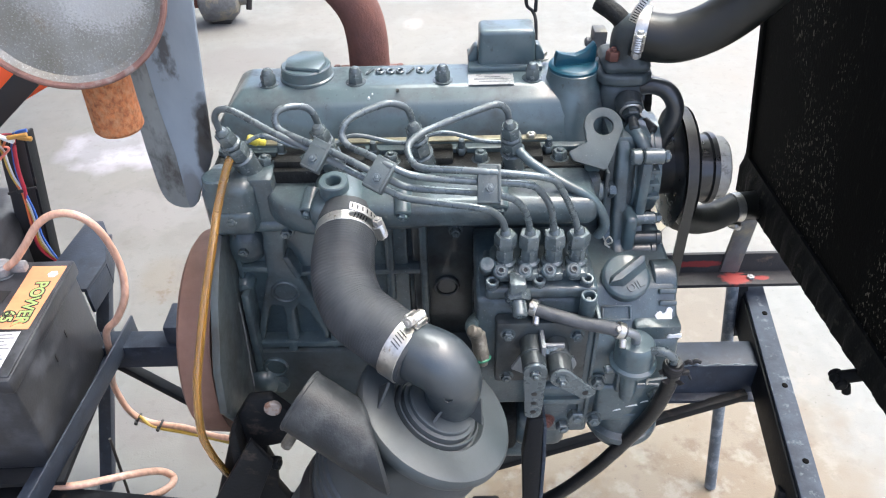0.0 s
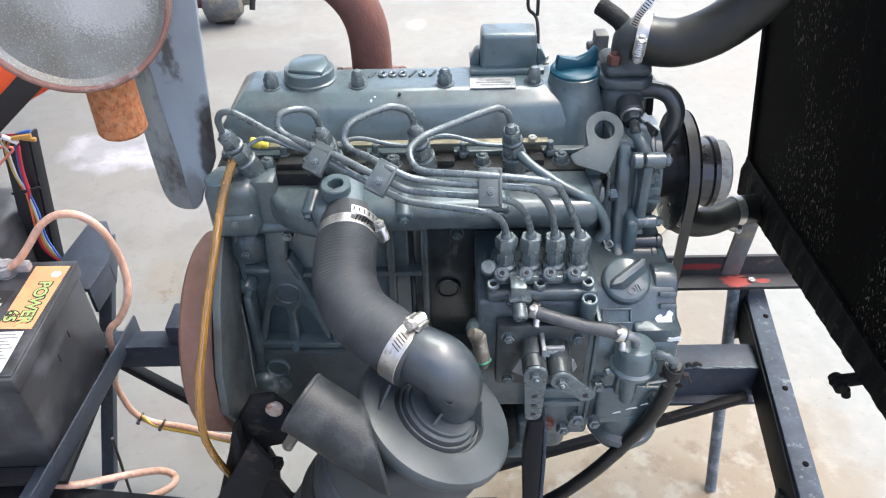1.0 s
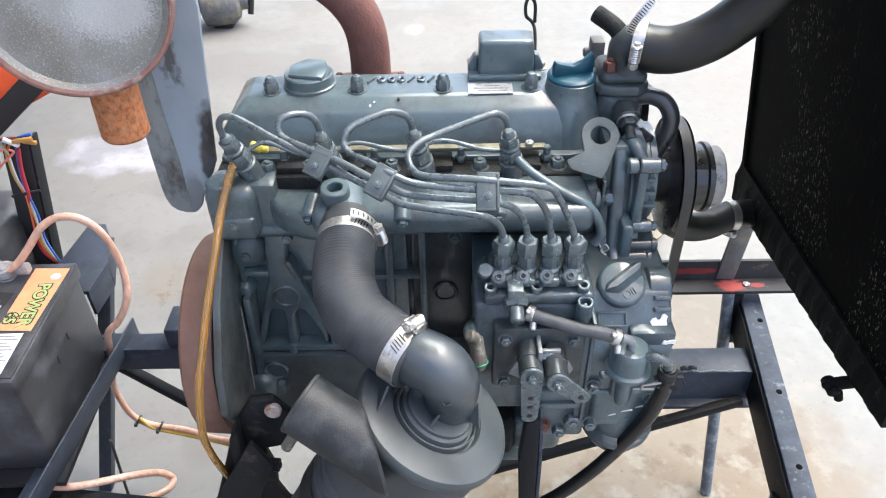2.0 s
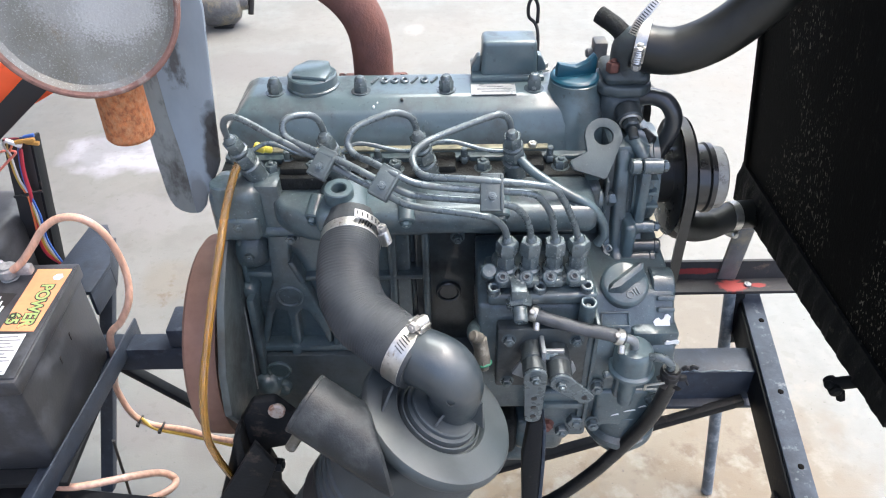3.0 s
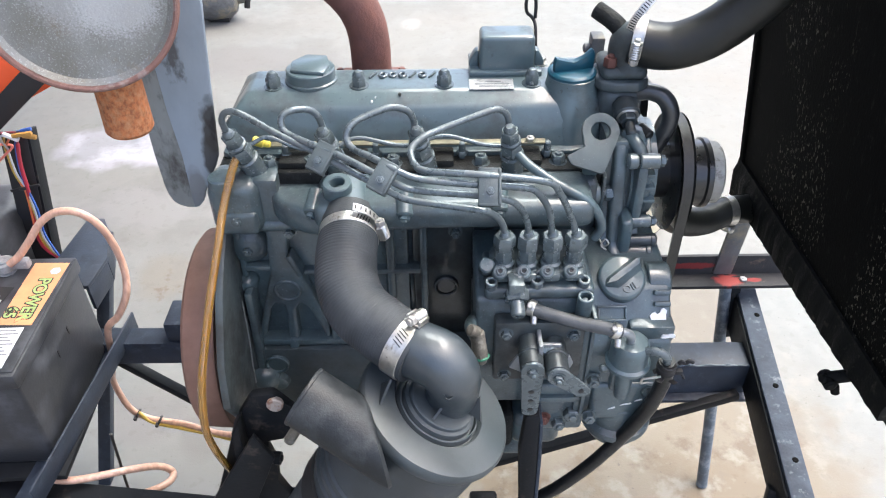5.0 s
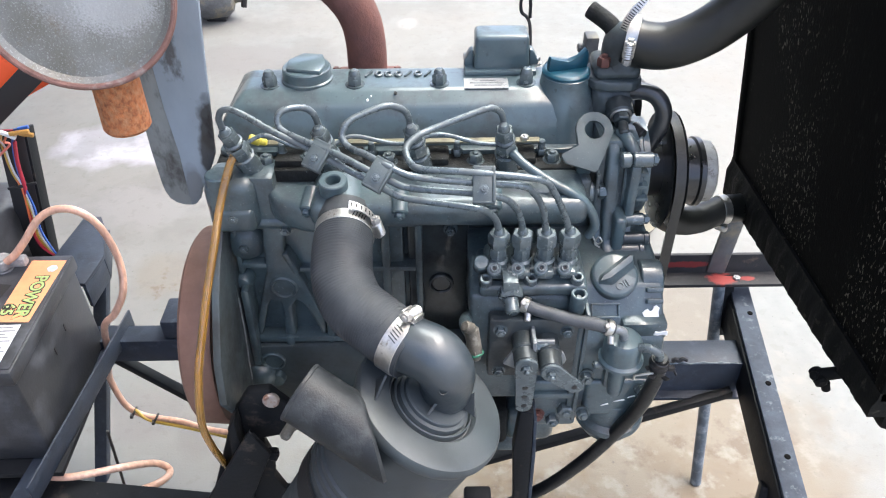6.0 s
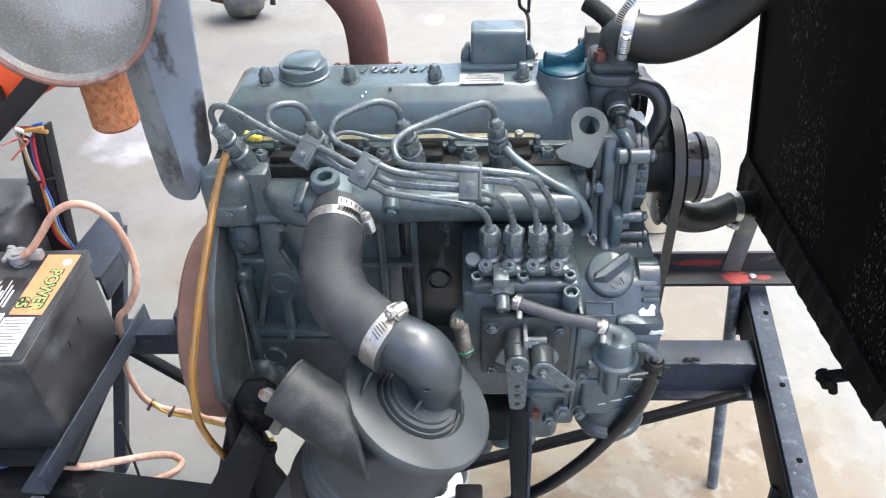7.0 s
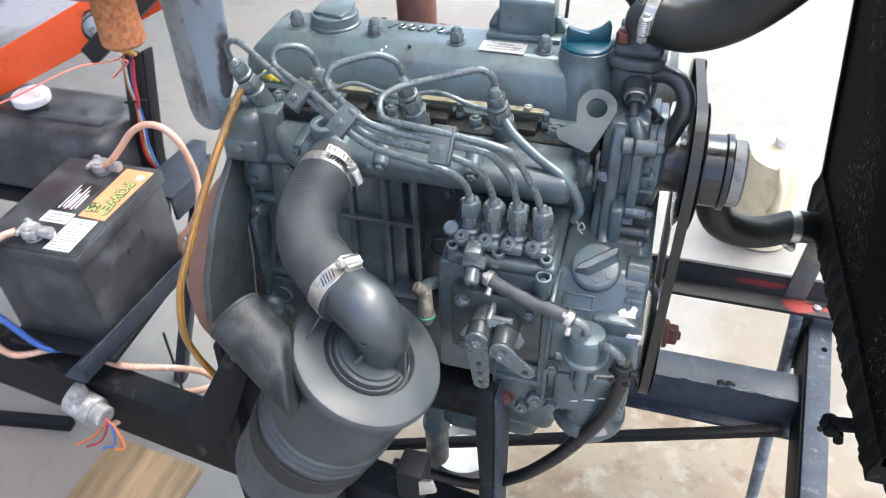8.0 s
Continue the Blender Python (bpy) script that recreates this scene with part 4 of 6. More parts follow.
for x, z in ((-0.0325, 0.8185), (0.0535, 0.8225)):
    part("manifold_bolt", merge(cyl((x, 0.560, z + 0.006), (x, 0.5405, z - 0.0065), 0.0088, 0.0080), hexa((x, 0.5415, z - 0.0062), (0, -0.88, -0.47), 0.0050, 0.0050)), PAINT, manifold)

# Valve cover.
COVER = [(0.632, 0.826), (0.639, 0.853), (0.646, 0.867), (0.6625, 0.877), (0.708, 0.877), (0.726, 0.866), (0.732, 0.826)]
shell = prism(COVER, "x", -0.212, 0.131, 0.0040, 4)
for v in shell.verts:
    if v.co.x < -0.19:
        v.co.x += 0.024 * max(0.0, (v.co.z - 0.848) / 0.029) ** 1.4
cover = part("valve_cover", merge(shell, lathe((0.131, 0.671, 0.826), (0, 0, 1), [(0.0400, 0), (0.0375, 0.010), (0.0345, 0.024), (0.0300, 0.038), (0.0262, 0.048), (0.0246, 0.054), (0.0240, 0.061), (0.0225, 0.062)], 48)), PAINT, engine, "blue-grey valve cover with cap nuts and a filler")
part("flange", prism([(-0.214, 0.630), (-0.207, 0.624), (0.13, 0.624), (0.155, 0.632), (0.168, 0.65), (0.170, 0.69), (0.15, 0.72), (0.12, 0.738), (-0.207, 0.738), (-0.214, 0.73)], "z", 0.822, 0.829, 0.0015), PAINT, cover)
for x in (-0.1635, -0.079, 0.0055, 0.0920):
    part("cap_nut", hexa((x, 0.672, 0.8775), (0, 0, 1), 0.0072, 0.0100, dome=0.0062, turn=x * 300, washer=0.0098), NUT, cover, "domed nut with worn paint")
plug = part("breather_plug", lathe((-0.128, 0.687, 0.876), (0, 0, 1), [(0.0262, 0), (0.0262, 0.003), (0.0245, 0.004), (0.0243, 0.013), (0.0232, 0.0142)], 48), PAINT, cover)
part("grip", prism([(-0.146, 0.674), (-0.112, 0.667), (-0.108, 0.686), (-0.113, 0.708), (-0.134, 0.711), (-0.147, 0.695)], "z", 0.889, 0.894, 0.002), PAINT, plug)
shape = box(0.0405, 0.0970, 0.692, 0.724, 0.874, 0.9165, 0.0045, 3)
for v in shape.verts:
    if v.co.z > 0.90:
        v.co.x += (0.069 - v.co.x) * 0.04
breather = part("breather_box", shape, PAINT, cover)
part("base", box(0.031, 0.104, 0.687, 0.734, 0.876, 0.8825, 0.002), PAINT, breather)
for x, sign in ((0.0405, -1), (0.097, 1)):
    part("lug", prism([(x, 0.882), (x, 0.900), (x + sign * 0.004, 0.8985), (x + sign * 0.0095, 0.888), (x + sign * 0.010, 0.882)], "y", 0.700, 0.712, 0.002, 2), PAINT, breather)
part("bolt", hexa((0.104, 0.706, 0.8825), (0, 0, 1), 0.0055, 0.006, washer=0.007), ZINC, breather)
plate = part("data_label", box(0.030, 0.074, 0.660, 0.682, 0.8768, 0.8776, 0.0002, 1), LABEL_SILVER, cover, "worn silver data label with faint print")
for k, (a, b) in enumerate(((0.046, 0.062), (0.036, 0.070), (0.040, 0.068))):
    part("print_bar", box(a, b, 0.675 - 0.005 * k, 0.677 - 0.005 * k, 0.8776, 0.8779, 0), DULL, plate)
for k in range(7):
    x = -0.0665 + 0.0100 * k
    if k in (0, 4, 6):
        mark = prism([(x - 0.0042, 0.6865), (x - 0.0018, 0.6865), (x + 0.0042, 0.6985), (x + 0.0018, 0.6985)], "z", 0.8765, 0.8795, 0.0006, 1)
    else:
        mark = ring((x, 0.6925, 0.8765), (0, 0, 1), 0.0045, 0.0020, 0.003, 16)
        mark.transform(Matrix.Translation((x, 0.6925, 0)) @ Matrix.Diagonal((1.0, 1.35, 1.0, 1.0)) @ Matrix.Translation((-x, -0.6925, 0)))
    part("raised_mark", mark, NUT, cover)
blue = part("filler_cap", lathe((0.131, 0.672, 0.886), (0, 0, 1), [(0.0238, 0), (0.0238, 0.004), (0.0215, 0.006), (0.0205, 0.0062)], 48), TEAL, cover, "teal plastic oil filler cap")
part("grip", merge(prism([(0.1115, 0.890), (0.1115, 0.902), (0.113, 0.906), (0.118, 0.904), (0.131, 0.900), (0.142, 0.904), (0.150, 0.911), (0.152, 0.907), (0.152, 0.890)], "y", -0.0035, 0.0035, 0.001)
                   ), TEAL, blue).matrix_basis = Matrix.Translation((0.131, 0.672, 0)) @ pose(0, 0, 0, 0, 0, 14) @ Matrix.Translation((-0.131, 0, 0))

# Chips and runs in the cover's paint.
for x, y, z, r in ((-0.0655, 0.6510, 0.8698, 0.0012), (-0.0620, 0.6550, 0.8722, 0.0008)):
    part("paint_chip", cyl((x, y + 0.004, z), (x, y - 0.0012, z + 0.0006), r, seg=9, bev=0.0002), CHIP, cover, "small white chip in the paint")
part("paint_chip", cyl((-0.0380, 0.657, 0.8740), (-0.0380, 0.655, 0.8765), 0.0015, seg=9, bev=0.0002), INK, cover, "small dark pit in the paint")

# Thermostat housing, water pump, pulleys and belt.
therm = part("thermostat_housing", merge(box(0.155, 0.200, 0.650, 0.696, 0.840, 0.881, 0.013, 4), prism([(0.150, 0.662), (0.156, 0.650), (0.170, 0.645), (0.192, 0.645), (0.203, 0.655), (0.205, 0.680), (0.196, 0.699), (0.165, 0.700), (0.152, 0.688)], "z", 0.878, 0.889, 0.003, 3),
                                         box(0.156, 0.201, 0.650, 0.696, 0.8875, 0.902, 0.008, 3), lathe((0.183, 0.668, 0.898), (0, 0, 1), [(0.020, 0), (0.0175, 0.006), (0.0165, 0.012)], 28)), REAR, engine, "thermostat housing in dark blue-grey paint")
part("outlet_elbow", tube([(0.180, 0.668, 0.900), (0.179, 0.668, 0.914), (0.181, 0.666, 0.924), (0.190, 0.661, 0.926), (0.200, 0.657, 0.925)], 0.0165, 22), REAR, therm)
part("vent_stub", tube([(0.178, 0.668, 0.918), (0.172, 0.672, 0.932), (0.165, 0.678, 0.938), (0.152, 0.690, 0.944)], 0.0085, 16), OILY, therm)
part("rusty_bolt", hexa((0.164, 0.657, 0.9015), (0, 0, 1), 0.0068, 0.009), RUST_DARK, therm, "rusty red-brown bolt head")
sensor = part("temperature_sensor", merge(cyl((0.182, 0.652, 0.864), (0.183, 0.637, 0.858), 0.0128), hexa((0.183, 0.637, 0.8585), (0.03, -0.93, -0.36), 0.0088, 0.009), cyl((0.1835, 0.628, 0.855), (0.1838, 0.615, 0.850), 0.0048)), DARK_CAST, therm)
part("ring", ring((0.183, 0.6375, 0.8585), (0.03, -0.93, -0.36), 0.0108, 0.0080, 0.0026), ZINC, sensor, "bright metal ring")
part("bypass_hose", tube([(0.192, 0.662, 0.870), (0.206, 0.657, 0.874), (0.219, 0.650, 0.871), (0.2265, 0.645, 0.859), (0.2265, 0.644, 0.844), (0.222, 0.647, 0.826), (0.216, 0.651, 0.806)], 0.0085, 18), RUBBER_PAINTED, engine, "short curved dark bypass hose with a glossy skin")
part("hose_tail", cyl((0.198, 0.645, 0.842), (0.207, 0.632, 0.838), 0.0058), RUBBER_SHINY, engine)
pump = part("water_pump", merge(lathe((0.186, 0.655, 0.790), (1, 0, 0), [(0.058, 0), (0.058, 0.013), (0.0535, 0.015), (0.0535, 0.020), (0.050, 0.022), (0.050, 0.028), (0.040, 0.031), (0.034, 0.032)], 40),
                                prism([(0.587, 0.760), (0.587, 0.828), (0.600, 0.840), (0.690, 0.845), (0.705, 0.745), (0.600, 0.745)], "x", 0.1885, 0.1985, 0.003, 2)), PAINT, engine, "cast water pump in blue-grey paint")
for z0, y0, x0, x1, r in ((0.834, 0.594, 0.178, 0.209, 0.0080), (0.766, 0.590, 0.187, 0.210, 0.0068)):
    part("pump_lug", merge(cyl((x0, y0, z0), (0.1880, y0, z0), r), cyl((0.1890, y0, z0), (x1, y0, z0), r * 0.96), hexa((x1 - 0.0005, y0, z0), (1, 0, 0), r * 0.72, 0.005)), NUT, pump)
part("pump_snout", lathe((0.214, 0.658, 0.783), (1, 0, 0), [(0.033, 0), (0.030, 0.008), (0.0295, 0.022)], 36), HUB, pump, "black bearing snout")
for k, z0 in enumerate((0.782, 0.797, 0.812)):
    part("pump_rib", box(0.199, 0.213 - 0.002 * k, 0.597, 0.63, z0, z0 + 0.0045, 0.0015, 2), PAINT, pump)
part("neck", tube([(0.182, 0.625, 0.846), (0.187, 0.612, 0.845), (0.192, 0.603, 0.838), (0.194, 0.598, 0.828)], 0.0065, 14), PAINT, pump)
for z0, y0, x1, r, m in ((0.746, 0.585, 0.214, 0.0064, DARK_CAST), (0.735, 0.578, 0.209, 0.0085, DARK_CAST)):
    part("stud", merge(cyl((0.178, y0, z0), (x1, y0, z0), r), cyl((x1 - 0.004, y0, z0), (x1 + 0.003, y0, z0), r * 1.12)), m, pump)
PULLEYS = ((0.660, 0.779, 0.060), (0.665, 0.530, 0.066), (0.835, 0.768, 0.034))
for name, (y, z, r) in zip(("fan_pulley", "crank_pulley", "alternator_pulley"), PULLEYS):
    part(name, lathe((0.235, y, z), (1, 0, 0), [(0.01, 0), (r - 0.004, 0), (r + 0.002, 0.0015), (r - 0.007, 0.008), (r - 0.007, 0.010), (r + 0.002, 0.0165), (r - 0.004, 0.018), (r - 0.012, 0.018), (r - 0.014, 0.012), (0.01, 0.012)], 56), HUB, engine)
part("crank_nut", merge(cyl((0.247, 0.665, 0.540), (0.262, 0.665, 0.540), 0.017), hexa((0.261, 0.665, 0.540), (1, 0, 0), 0.0125, 0.012)), RUST_DARK, engine, "rusty brown crankshaft nut")
part("pulley_hub", lathe((0.247, 0.660, 0.777), (1, 0, 0), [(0.0370, 0), (0.0370, 0.005), (0.0352, 0.007), (0.0352, 0.025), (0.0372, 0.027), (0.0372, 0.032), (0.030, 0.034)], 56), HUB, engine, "shiny black spacer hub on the fan pulley")
part("hub_flange", lathe((0.281, 0.660, 0.777), (1, 0, 0), [(0.0325, 0), (0.0325, 0.010), (0.030, 0.012), (0.02, 0.012)], 40), FLANGE, engine, "dull aluminium flange")


def belt_loop(circles, x0, x1, thick):
    """A taut belt round three pulleys, as the hull of their rims."""
    pts = [(y + (r) * math.cos(a * math.pi / 36), z + (r) * math.sin(a * math.pi / 36)) for y, z, r in circles for a in range(72)]
    pts = sorted(set((round(a, 6), round(b, 6)) for a, b in pts))

    def half(seq):
        out = []
        for p in seq:
            while len(out) > 1 and (out[-1][0] - out[-2][0]) * (p[1] - out[-2][1]) - (out[-1][1] - out[-2][1]) * (p[0] - out[-2][0]) <= 0:
                out.pop()
            out.append(p)
        return out[:-1]

    hull = half(pts) + half(pts[::-1])
    cy, cz = sum(p[0] for p in hull) / len(hull), sum(p[1] for p in hull) / len(hull)
    bm, rows = bmesh.new(), []
    n = len(hull)
    for k, (y, z) in enumerate(hull):
        a, b = Vector(hull[k - 1]), Vector(hull[(k + 1) % n])
        d = (b - a).normalized()
        o = Vector((d.y, -d.x))
        if o.dot(Vector((y - cy, z - cz))) < 0:
            o = -o
        inn, out = Vector((y, z)) - o * thick * 0.7, Vector((y, z)) + o * thick * 0.3
        rows.append([bm.verts.new((x0 + 0.002, *inn)), bm.verts.new((x1 - 0.002, *inn)), bm.verts.new((x1, *out)), bm.verts.new((x0, *out))])
    for k in range(n):
        a, b = rows[k], rows[(k + 1) % n]
        for i in range(4):
            j = (i + 1) % 4
            bm.faces.new((a[i], a[j], b[j], b[i]))
    bmesh.ops.recalc_face_normals(bm, faces=bm.faces)
    return bm


part("fan_belt", belt_loop(PULLEYS, 0.2390, 0.2490, 0.0085), BELT, engine, "dark rubber fan belt")
part("alternator", merge(lathe((0.14, 0.835, 0.768), (1, 0, 0), [(0.05, 0), (0.055, 0.01), (0.055, 0.07), (0.04, 0.08), (0.015, 0.083), (0.015, 0.095)], 32)), DULL, engine)

# Gear case with the oil filler cap, lift pump and filter.
GEAR = [(0.494, 0.575), (0.486, 0.665), (0.490, 0.692), (0.527, 0.736), (0.545, 0.740), (0.600, 0.741), (0.72, 0.745), (0.76, 0.70), (0.76, 0.50), (0.56, 0.50)]
gear = part("gear_case", prism(GEAR, "x", 0.140, 0.221, 0.005, 3), CAST, engine, "cast gear case in blue-grey paint")
part("upper_case", prism([(0.560, 0.735), (0.578, 0.745), (0.588, 0.775), (0.594, 0.80), (0.600, 0.830), (0.612, 0.845), (0.66, 0.85), (0.72, 0.84), (0.72, 0.735)], "x", 0.167, 0.181, 0.004, 3), CAST, gear)
part("case_fill", prism([(0.575, 0.735), (0.598, 0.765), (0.606, 0.80), (0.610, 0.846), (0.70, 0.846), (0.70, 0.735)], "x", 0.160, 0.1995, 0.003, 2), CAST, gear)
part("case_web", box(0.177, 0.189, 0.572, 0.60, 0.735, 0.778, 0.004, 3), PAINT, gear)
part("case_step", box(0.178, 0.2225, 0.494, 0.56, 0.690, 0.712, 0.004, 2), CAST, gear)
part("boss", cyl((0.20, 0.545, 0.725), (0.222, 0.545, 0.725), 0.02), CAST, gear)
slant = Matrix.Translation((0.163, 0.5095, 0.7165)) @ pose(0, 0, 0, 51, 0, 0)
rim = [box(-0.014, 0.014, 0.0055, 0.0075, 0, 0.0022, 0.0008), box(-0.014, 0.014, -0.0075, -0.0055, 0, 0.0022, 0.0008), box(-0.014, -0.012, -0.0055, 0.0055, 0, 0.0022, 0.0008), box(0.012, 0.014, -0.0055, 0.0055, 0, 0.0022, 0.0008)]
frame_rim = merge(*rim)
frame_rim.transform(slant)
part("raised_frame", frame_rim, PAINT, gear)
for k in range(2):
    lump = box(0.040, 0.056, 0.006 + 0.011 * k, 0.011 + 0.011 * k, -0.002, 0.004, 0.0015)
    lump.transform(slant)
    part("cast_rib", lump, CAST, gear)
part("lower_block", box(0.150, 0.214, 0.484, 0.51, 0.588, 0.642, 0.005, 3), CAST, gear)
part("lower_block", box(0.196, 0.2215, 0.490, 0.53, 0.600, 0.668, 0.005, 3), CAST, gear)
part("seam", box(0.1395, 0.1435, 0.484, 0.55, 0.580, 0.735, 0.001), CAST, gear)
for x, z, a in ((0.172, 0.606, 0.004), (0.186, 0.612, 0.006), (0.198, 0.618, 0.004)):
    part("scratch", prism([(x - a, z - 0.0008), (x + a, z + 0.0014), (x + a * 0.8, z + 0.0032), (x - a * 0.5, z + 0.0012)], "y", 0.4834, 0.4845, 0), CHIP, gear, "bare scratch in the paint")
slope = Matrix.Translation((0.207, 0.5065, 0.7125)) @ pose(0, 0, 0, -39, 0, 0)
chip = prism([(-0.006, -0.012), (-0.004, -0.015), (-0.001, -0.0165), (0.001, -0.013), (0.002, -0.009), (0.0045, -0.0075), (0.006, -0.005), (0.008, -0.003), (0.0075, 0.003), (0.0088, 0.007), (0.006, 0.0095),
              (0.0035, 0.0088), (0.002, 0.005), (-0.0005, 0.0035), (-0.0025, 0.006), (-0.0055, 0.005), (-0.008, 0.002), (-0.0065, -0.001), (-0.0052, -0.006)], "y", -0.0012, 0.001, 0)
chip.transform(slope)
part("bare_patch", chip, CHIP, gear, "bare white patch where paint has come off")
part("bare_patch", prism([(0.209, 0.699), (0.213, 0.6985), (0.218, 0.6995), (0.2222, 0.6985), (0.2224, 0.7025), (0.219, 0.7035), (0.214, 0.7022), (0.2105, 0.7030)], "y", 0.4925, 0.4945, 0), CHIP, gear)
cap_axis = Vector((0.0, -0.50, 0.866))
oil = part("oil_filler_cap", lathe((0.173, 0.538, 0.731), cap_axis, [(0.0218, 0), (0.0226, 0.001), (0.0226, 0.014), (0.0208, 0.0165), (0.0195, 0.017)], 44), PAINT, gear, "grey painted oil cap lettered OIL")
cap_m = Matrix.Translation(Vector((0.173, 0.538, 0.731)) + cap_axis * 0.0168) @ pose(0, 0, 0, 30, 0, 0)
ridge = prism([(-0.0240, 0.0015), (-0.0130, -0.0085), (0.0190, -0.0075), (0.0245, 0.0035), (0.0205, 0.0085), (-0.0170, 0.0075)], "z", -0.001, 0.0085, 0.0015)
for v in ridge.verts:
    if v.co.z > 0.004:
        v.co.y = v.co.y * 0.45 + 0.001
ridge.transform(cap_m @ pose(0.001, 0.002, 0, 0, 0, 36) @ Matrix.Diagonal((0.92, 0.92, 1.0, 1.0)))
part("grip", ridge, PAINT, oil)
part("raised_word", writing("OIL", 0.0105, cap_m @ pose(0.0068, -0.0112, 0.0006, 0, 0, 26), 0.0009), PAINT, oil)
lift = part("lift_pump", merge(lathe((0.1765, 0.478, 0.665), (0, 0, 1), [(0.0070, -0.030), (0.0080, -0.02), (0.0085, 0.002), (0.0120, 0.010), (0.0208, 0.016), (0.0216, 0.0185), (0.0216, 0.0205), (0.0186, 0.0225), (0.0183, 0.0385), (0.0172, 0.0435), (0.0150, 0.0462), (0.008, 0.0470)], 44),
                               box(0.165, 0.184, 0.480, 0.50, 0.636, 0.676, 0.004)), PAINT, engine, "round fuel lift pump")
part("clamp_screw", cyl((0.150, 0.474, 0.678), (0.160, 0.476, 0.678), 0.004), NUT, lift)
part("outlet_pipe", tube([(0.186, 0.470, 0.706), (0.197, 0.463, 0.712), (0.206, 0.462, 0.706), (0.209, 0.465, 0.694)], 0.0042, 14), PIPE, lift)
part("priming_wire", tube([(0.1885, 0.4640, 0.668), (0.1890, 0.4640, 0.674), (0.1910, 0.4630, 0.6755), (0.2045, 0.4600, 0.6815)], 0.0012, 8, 4), ZINC, lift, "thin bright wire lever")
part("filter_head", cyl((0.187, 0.514, 0.570), (0.187, 0.514, 0.600), 0.031), CAST, engine)
part("oil_filter", lathe((0.187, 0.514, 0.534), (0, 0, 1), [(0.008, 0.001), (0.010, 0), (0.024, 0.002), (0.029, 0.008), (0.0305, 0.020), (0.0370, 0.0225), (0.0378, 0.0265), (0.0370, 0.0305), (0.0305, 0.034), (0.0305, 0.040)], 48), CAST, engine, "grey painted oil filter bowl with a rolled rim")
for x, y, z in ((0.148, 0.483, 0.652), (0.206, 0.483, 0.632), (0.212, 0.489, 0.604), (0.150, 0.483, 0.596)):
    part("case_bolt", hexa((x, y, z), (0, -1, 0.1), 0.0062, 0.007, washer=0.008), NUT, gear)

# Injection pump, governor housing and levers.
part("governor_housing", prism([(0.500, 0.600), (0.497, 0.722), (0.505, 0.742), (0.560, 0.752), (0.60, 0.752), (0.60, 0.600)], "x", 0.032, 0.140, 0.004, 3), CAST, engine, "cast governor housing")
inj = part("injection_pump", box(0.040, 0.141, 0.500, 0.560, 0.744, 0.757, 0.004, 3), CAST, engine, "four-plunger injection pump")
part("pump_body", box(0.046, 0.136, 0.513, 0.556, 0.754, 0.767, 0.006, 3), CAST, inj)
for x in (0.058, 0.0795, 0.101, 0.1225):
    part("delivery_valve", merge(lathe((x, 0.522, 0.762), (0, 0, 1), [(0.0100, 0), (0.0100, 0.011), (0.0078, 0.013), (0.0078, 0.032)], 20), box(x - 0.0085, x + 0.0085, 0.506, 0.524, 0.760, 0.770, 0.003, 2)), NUT, inj)
    part("valve_holder", hexa((x, 0.522, 0.777), (0, 0, 1), 0.0084, 0.011, turn=x * 350), NUT, inj)
    part("pipe_nut", merge(hexa((x, 0.522, 0.7895), (0, 0, 1), 0.0102, 0.0140, turn=x * 800 + 10), cyl((x, 0.522, 0.801), (x, 0.522, 0.809), 0.0055, 0.0042)), NUT, inj)
    lug = Vector((x - 0.0045, 0.5085, 0.7712))
    tilt = Vector((0, -0.6, 0.8))
    part("lock_plate", merge(cyl(lug, lug + tilt * 0.004, 0.0068), cyl(lug - tilt * 0.012, lug + tilt * 0.001, 0.0060)), PAINT, inj)
    screw = part("socket_screw", ring(lug + tilt * 0.0038, tilt, 0.0038, 0.0019, 0.0028, 18, 0.0006), PIPE, inj)
    part("socket", lathe(lug + tilt * 0.0040, tilt, [(0.0020, 0), (0.0020, 0.0008)], 6), BLACK, screw)
for x, y in ((0.046, 0.507), (0.088, 0.508), (0.131, 0.508)):
    screw = part("base_screw", merge(ring((x, y, 0.753), (0, -0.25, 0.97), 0.0058, 0.0029, 0.0125, 20, 0.0008), cyl((x, y + 0.002, 0.742), (x, y, 0.755), 0.0056)), PIPE, inj)
    part("socket", lathe((x, y, 0.7555), (0, -0.25, 0.97), [(0.0031, 0), (0.0031, 0.0012)], 6), BLACK, screw)
boss = part("bleed_boss", merge(ring((0.1315, 0.4955, 0.730), (0, -0.13, 0.99), 0.0074, 0.0048, 0.026, 24), cyl((0.1315, 0.4955, 0.728), (0.1315, 0.493, 0.746), 0.006), cyl((0.1315, 0.494, 0.744), (0.1315, 0.493, 0.751), 0.0028)), PAINT, inj)
part("side_boss", cyl((0.042, 0.522, 0.764), (0.042, 0.514, 0.776), 0.0075), CAST, inj)
part("banjo_fitting", merge(box(0.0605, 0.0750, 0.489, 0.508, 0.746, 0.772, 0.0015), hexa((0.0680, 0.499, 0.7565), (0.05, -0.86, -0.5), 0.0118, 0.010, turn=20), cyl((0.0685, 0.491, 0.752), (0.0695, 0.4775, 0.7445), 0.0068)), NUT, inj)
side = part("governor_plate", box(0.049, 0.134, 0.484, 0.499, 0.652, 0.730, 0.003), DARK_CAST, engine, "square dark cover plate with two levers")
for x, z in ((0.060, 0.717), (0.123, 0.715), (0.060, 0.661)):
    part("screw", merge(hexa((x, 0.484, z), (0, -1, 0), 0.0052, 0.005, washer=0.007)), NUT, side)
